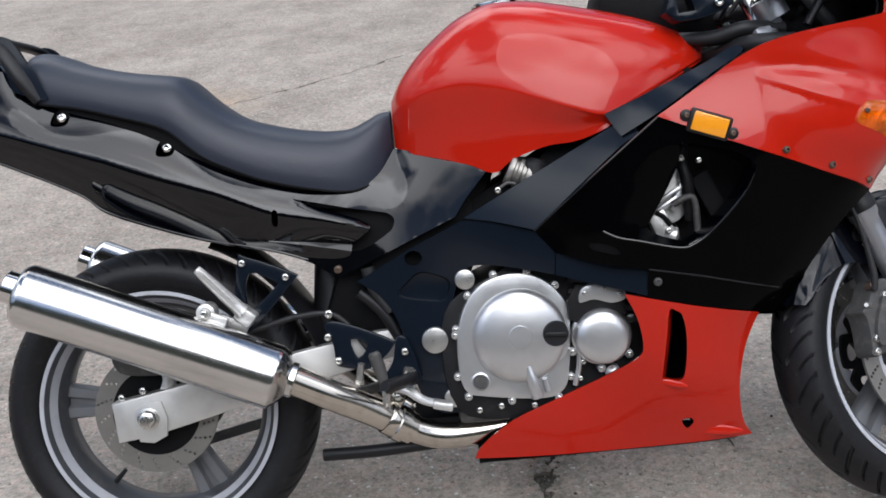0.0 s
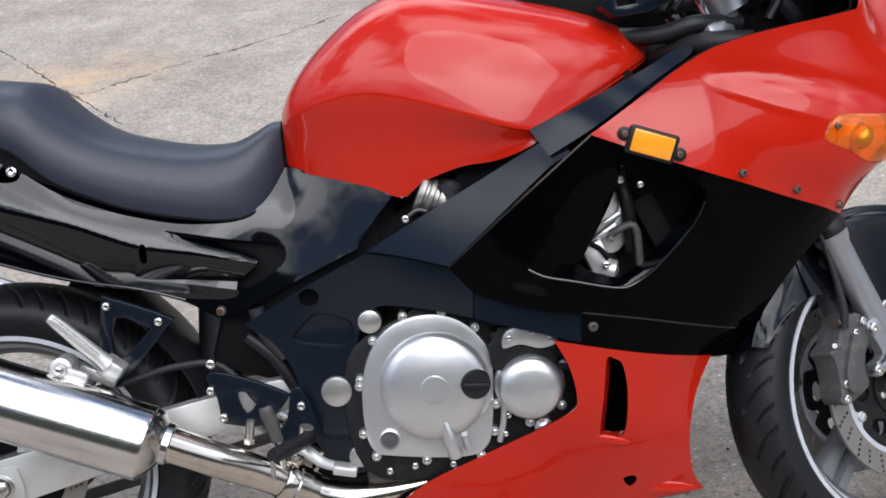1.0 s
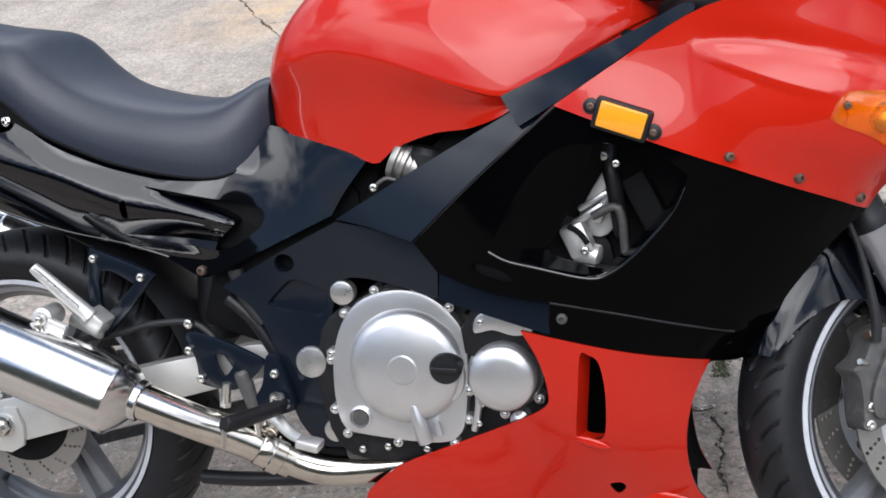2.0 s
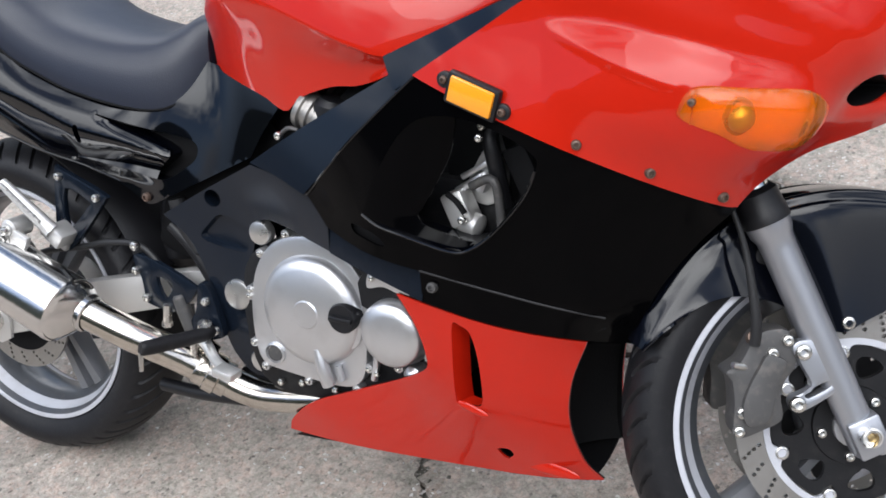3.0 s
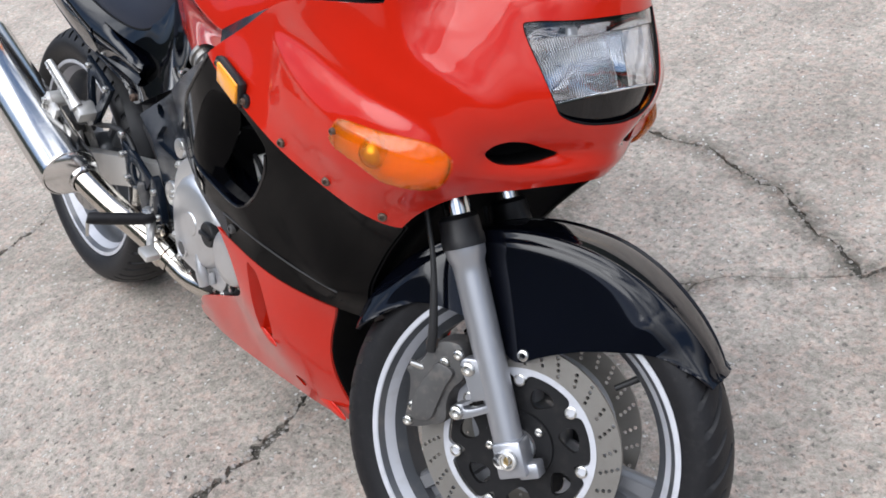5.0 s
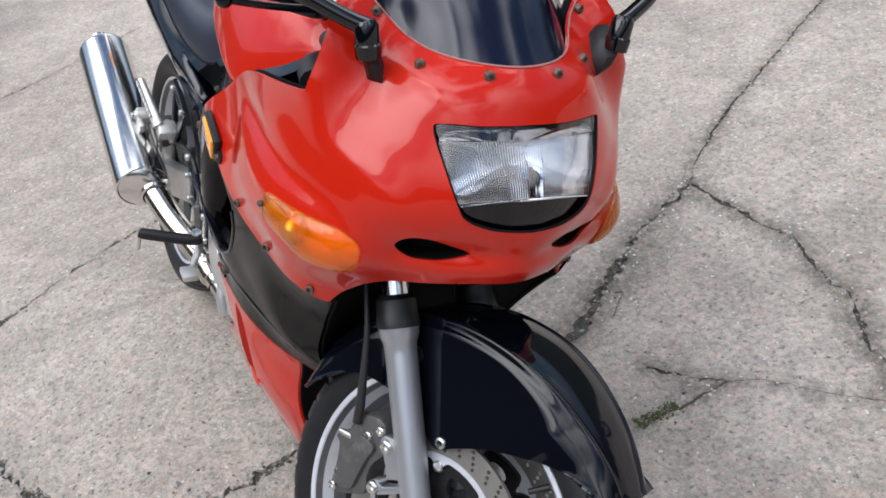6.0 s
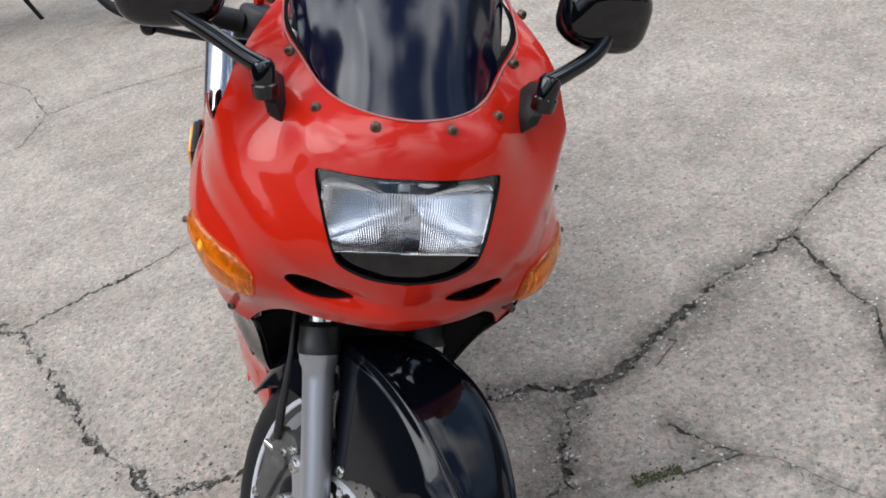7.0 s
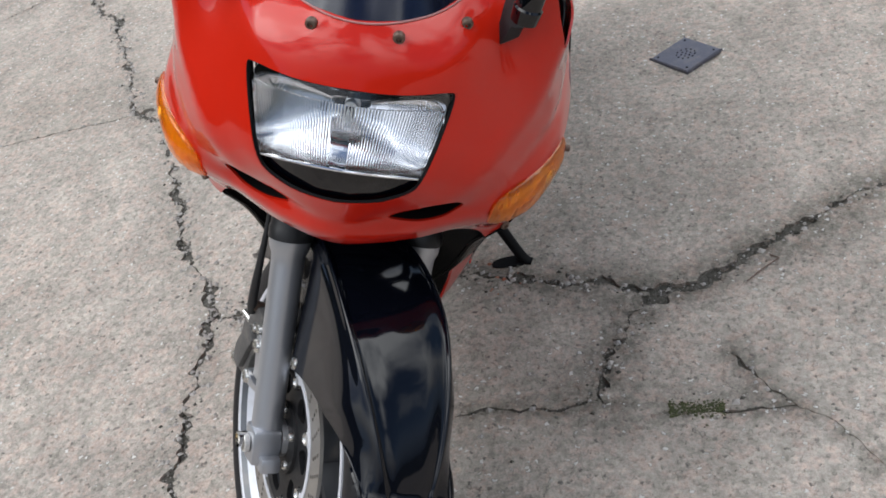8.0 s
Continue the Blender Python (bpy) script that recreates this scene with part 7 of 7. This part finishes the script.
spots = []
for (p, w, r_) in CRACKS:
    p = np.array(p)
    L = np.linalg.norm(np.diff(p, axis=0), axis=1).sum()
    if w < 0.0065 or np.abs(p).max() > 3:
        continue
    seg = np.r_[0, np.cumsum(np.linalg.norm(np.diff(p, axis=0), axis=1))]
    for s in rng.random(int(L * 620 * w / 0.02)) * L:
        spots.append((np.interp(s, seg, p[:, 0]) + rng.normal(0, w * 0.6), np.interp(s, seg, p[:, 1]) + rng.normal(0, w * 0.6), -0.006 * rng.random()))
for cx_, cy_, sx, count in ((0.77, 0.315, 0.05, 110), (0.795, -0.292, 0.045, 120), (1.097, 0.664, 0.035, 60), (1.062, -0.319, 0.05, 90), (0.72, 0.135, 0.04, 70), (-1.99, -0.99, 0.05, 40), (1.114, 0.333, 0.06, 50), (0.975, 0.479, 0.03, 40), (0.783, -0.272, 0.05, 130), (0.66, -0.40, 0.05, 60), (1.16, -0.322, 0.06, 120), (-0.25, -0.87, 0.06, 60)):
    for _ in range(count):
        spots.append((cx_ + rng.normal(0, sx), cy_ + rng.normal(0, sx * 1.3), -0.005 * rng.random()))
pebbles("rubble", [q for k, q in enumerate(spots) if k % 3 == 0 or (q[1] < 0.05 and k % 3 == 1)], 0.0014, 0.0095, STONE, "crumbs of broken concrete along the cracks", 2)
pebbles("soil_crumbs", [q for k, q in enumerate(spots) if k % 3 == 2 or (q[1] >= 0.05 and k % 3 == 1)], 0.0015, 0.006, DIRT, "dark soil crumbs in and along the cracks", 8)
loose = [(x, y, 0.0) for x, y in zip(rng.uniform(-1.8, 1.8, 420), rng.uniform(-1.6, 1.7, 420))]
pebbles("grit", loose, 0.001, 0.0035, STONE, "scattered small grit on the concrete", 3)
pebbles("brick_crumbs", [(0.751 + rng.normal(0, 0.02), 0.258 + rng.normal(0, 0.02), -0.003) for _ in range(12)], 0.003, 0.008, mat("brick_crumb", (0.28, 0.10, 0.06), 0.9, vary=0.3, scale=50), "reddish brick crumbs beside the crack", 4)
moss_spots = [(1.113 + rng.normal(0, 0.009), 0.598 + rng.uniform(-0.045, 0.045), -0.001) for _ in range(900)]
moss = pebbles("moss", moss_spots, 0.0014, 0.004, MOSS, "patch of dry green moss in a crack", 6)
tagged(moss, "", "moss")
wire = tube([(0.796, 0.709, ground_z(0.8, 0.7) + 0.003), (0.767, 0.740, ground_z(0.8, 0.7) + 0.006), (0.742, 0.768, ground_z(0.8, 0.7) + 0.005), (0.734, 0.772, ground_z(0.8, 0.7) + 0.003), (0.724, 0.758, ground_z(0.8, 0.7) + 0.003)], 0.0014, 5, 8)
tagged(new("wire", finish(wire, DARKBOLT, "wire")), "bent rusty wire lying on the concrete", "wire")
gz = ground_z(0, 0.6)
cover = new("drain_cover")
cover.location = (-0.097, 0.645, gz)
cover.rotation_euler = (radians(2), 0, radians(44))
cover.scale = (0.84, 0.84, 1)
tagged(cover, "small grey square drain cover with round holes", "drain cover")
holes = []
for r_, n_ in ((0.0, 1), (0.014, 6), (0.027, 11)):
    for k in range(n_):
        a = 2 * math.pi * k / n_
        holes.append([(r_ * math.cos(a) + 0.0036 * math.cos(q), r_ * math.sin(a) + 0.0036 * math.sin(q)) for q in np.linspace(0, 2 * math.pi, 8)[:-1]])
for sx in (-1, 1):
    for sy in (-1, 1):
        holes.append([(0.057 * sx + 0.0045 * math.cos(q), 0.057 * sy + 0.0045 * math.sin(q)) for q in np.linspace(0, 2 * math.pi, 8)[:-1]])
sq = curve([(-0.066, -0.070), (0.066, -0.070), (0.070, -0.066), (0.070, 0.066), (0.066, 0.070), (-0.066, 0.070), (-0.070, 0.066), (-0.070, -0.066)], 3, True)
part("plate", sheet(sq, holes, lambda u, v: Vector((u, v, 0.010)), lambda u, v: Vector((u, v, 0.004)), 0.03), IRON, cover)
part("rim", merge(*[box((0.146 if k % 2 == 0 else 0.006, 0.006 if k % 2 == 0 else 0.134, 0.008), (0 if k % 2 == 0 else 0.070 * (k - 2), 0 if k % 2 else 0.070 * (k - 1), 0.004), None, 0.001) for k in range(4)]), IRON, cover)
part("pit", box((0.13, 0.13, 0.002), (0, 0, 0.0015), None, 0), DARK, cover)

# ---------- other machines parked in the yard ----------
def parked_motorcycle(m, label):
    root = new("parked_motorcycle")
    tagged(root, label, "motorcycle", group="parked motorcycles")
    fa, ra = Vector((1.40, 0, 0.295)), Vector((0, 0, 0.31))
    fw = wheel("front_wheel", root, fa, 0.295, 0.12, 0.094, 0.3, I4, "", 20, 5)
    wheel("rear_wheel", root, ra, 0.31, 0.17, 0.13, 0.9, I4, "", 20, 5)
    for s in (-1, 1):
        part("brake_disc", disc_mesh(fa, s * 0.066, 0.15, 0.10), STEEL, fw)
        part("fork_leg", tube([fa + Vector((0, s * 0.1, 0)), fa + Vector((-0.27, s * 0.1, 0.62))], (0.026, 0.022), 3, 16), PLASTIC, root)
        part("swing_arm", tube([ra + Vector((0, s * 0.12, 0)), ra + Vector((0.45, s * 0.09, 0.07))], (0.028, 0.032), 3, 12), PLASTIC, root)
        part("handlebar", tube([(1.12, s * 0.06, 0.98), (1.08, s * 0.25, 1.03), (1.0, s * 0.38, 1.02)], (0.013, 0.013, 0.017), 4, 12), PLASTIC, root)
    part("engine", blob((0.68, 0, 0.42), (0.55, 0.36, 0.40), None, 3.4), CALIPER, root)
    part("fuel_tank", blob((0.80, 0, 0.84), (0.55, 0.34, 0.27), Matrix.Rotation(radians(8), 4, "Y"), 2.6), BLACK, root)
    part("seat", blob((0.28, 0, 0.80), (0.70, 0.27, 0.13), Matrix.Rotation(radians(4), 4, "Y"), 2.8), VINYL, root)
    part("tail", blob((-0.15, 0, 0.82), (0.45, 0.22, 0.16), Matrix.Rotation(radians(10), 4, "Y"), 2.4), BLACK, root)
    part("frame", tube([(0.48, 0, 0.36), (0.55, 0, 0.62), (0.95, 0, 0.78), (1.12, 0, 0.92)], (0.07, 0.06, 0.06, 0.05), 5, 14), PLASTIC, root)
    part("headlight", blob((1.24, 0, 0.86), (0.18, 0.19, 0.19), None, 2.2), BLACK, root)
    part("muffler", tube([(0.30, -0.16, 0.33), (-0.18, -0.20, 0.42)], (0.045, 0.055), 3, 20), CALIPER, root)
    part("stand", tube([(0.5, 0.12, 0.30), (0.56, 0.26, 0.012)], (0.014, 0.012), 3, 10), PLASTIC, root)
    root.matrix_basis = m
    return root


lean = Matrix.Rotation(radians(-9), 4, "X")
parked_motorcycle(Matrix.Translation((-3.13, -0.64, -0.012)) @ Matrix.Rotation(radians(62), 4, "Z") @ Matrix.Translation((-1.40, 0, 0)) @ lean, "black motorcycle parked across the yard")
parked_motorcycle(Matrix.Translation((1.05, 5.85, -0.012)) @ Matrix.Rotation(radians(6), 4, "Z") @ lean, "black motorcycle parked behind, in the distance")

# ---------- unseen dark ring round the yard ---
# added out of view to darken low reflections; tallest towards -y
bm = bmesh.new()
ringv = [[], []]
n_ = 144
for k in range(n_):
    a = 2 * math.pi * k / n_
    h = 5.0 + 14.0 * max(0.0, -math.sin(a)) ** 4 + 1.2 * noise.noise(Vector((math.cos(a) * 3, math.sin(a) * 3, 1)))
    ringv[0].append(bm.verts.new((34 * math.cos(a), 34 * math.sin(a), -0.05)))
    ringv[1].append(bm.verts.new((34 * math.cos(a), 34 * math.sin(a), h)))
for k in range(n_):
    bm.faces.new((ringv[0][k], ringv[0][(k + 1) % n_], ringv[1][(k + 1) % n_], ringv[1][k]))
tagged(new("backdrop", finish(bm, BACKDROP, "backdrop")), "unseen dark ring added round the yard for reflections", "backdrop", kind="structure")
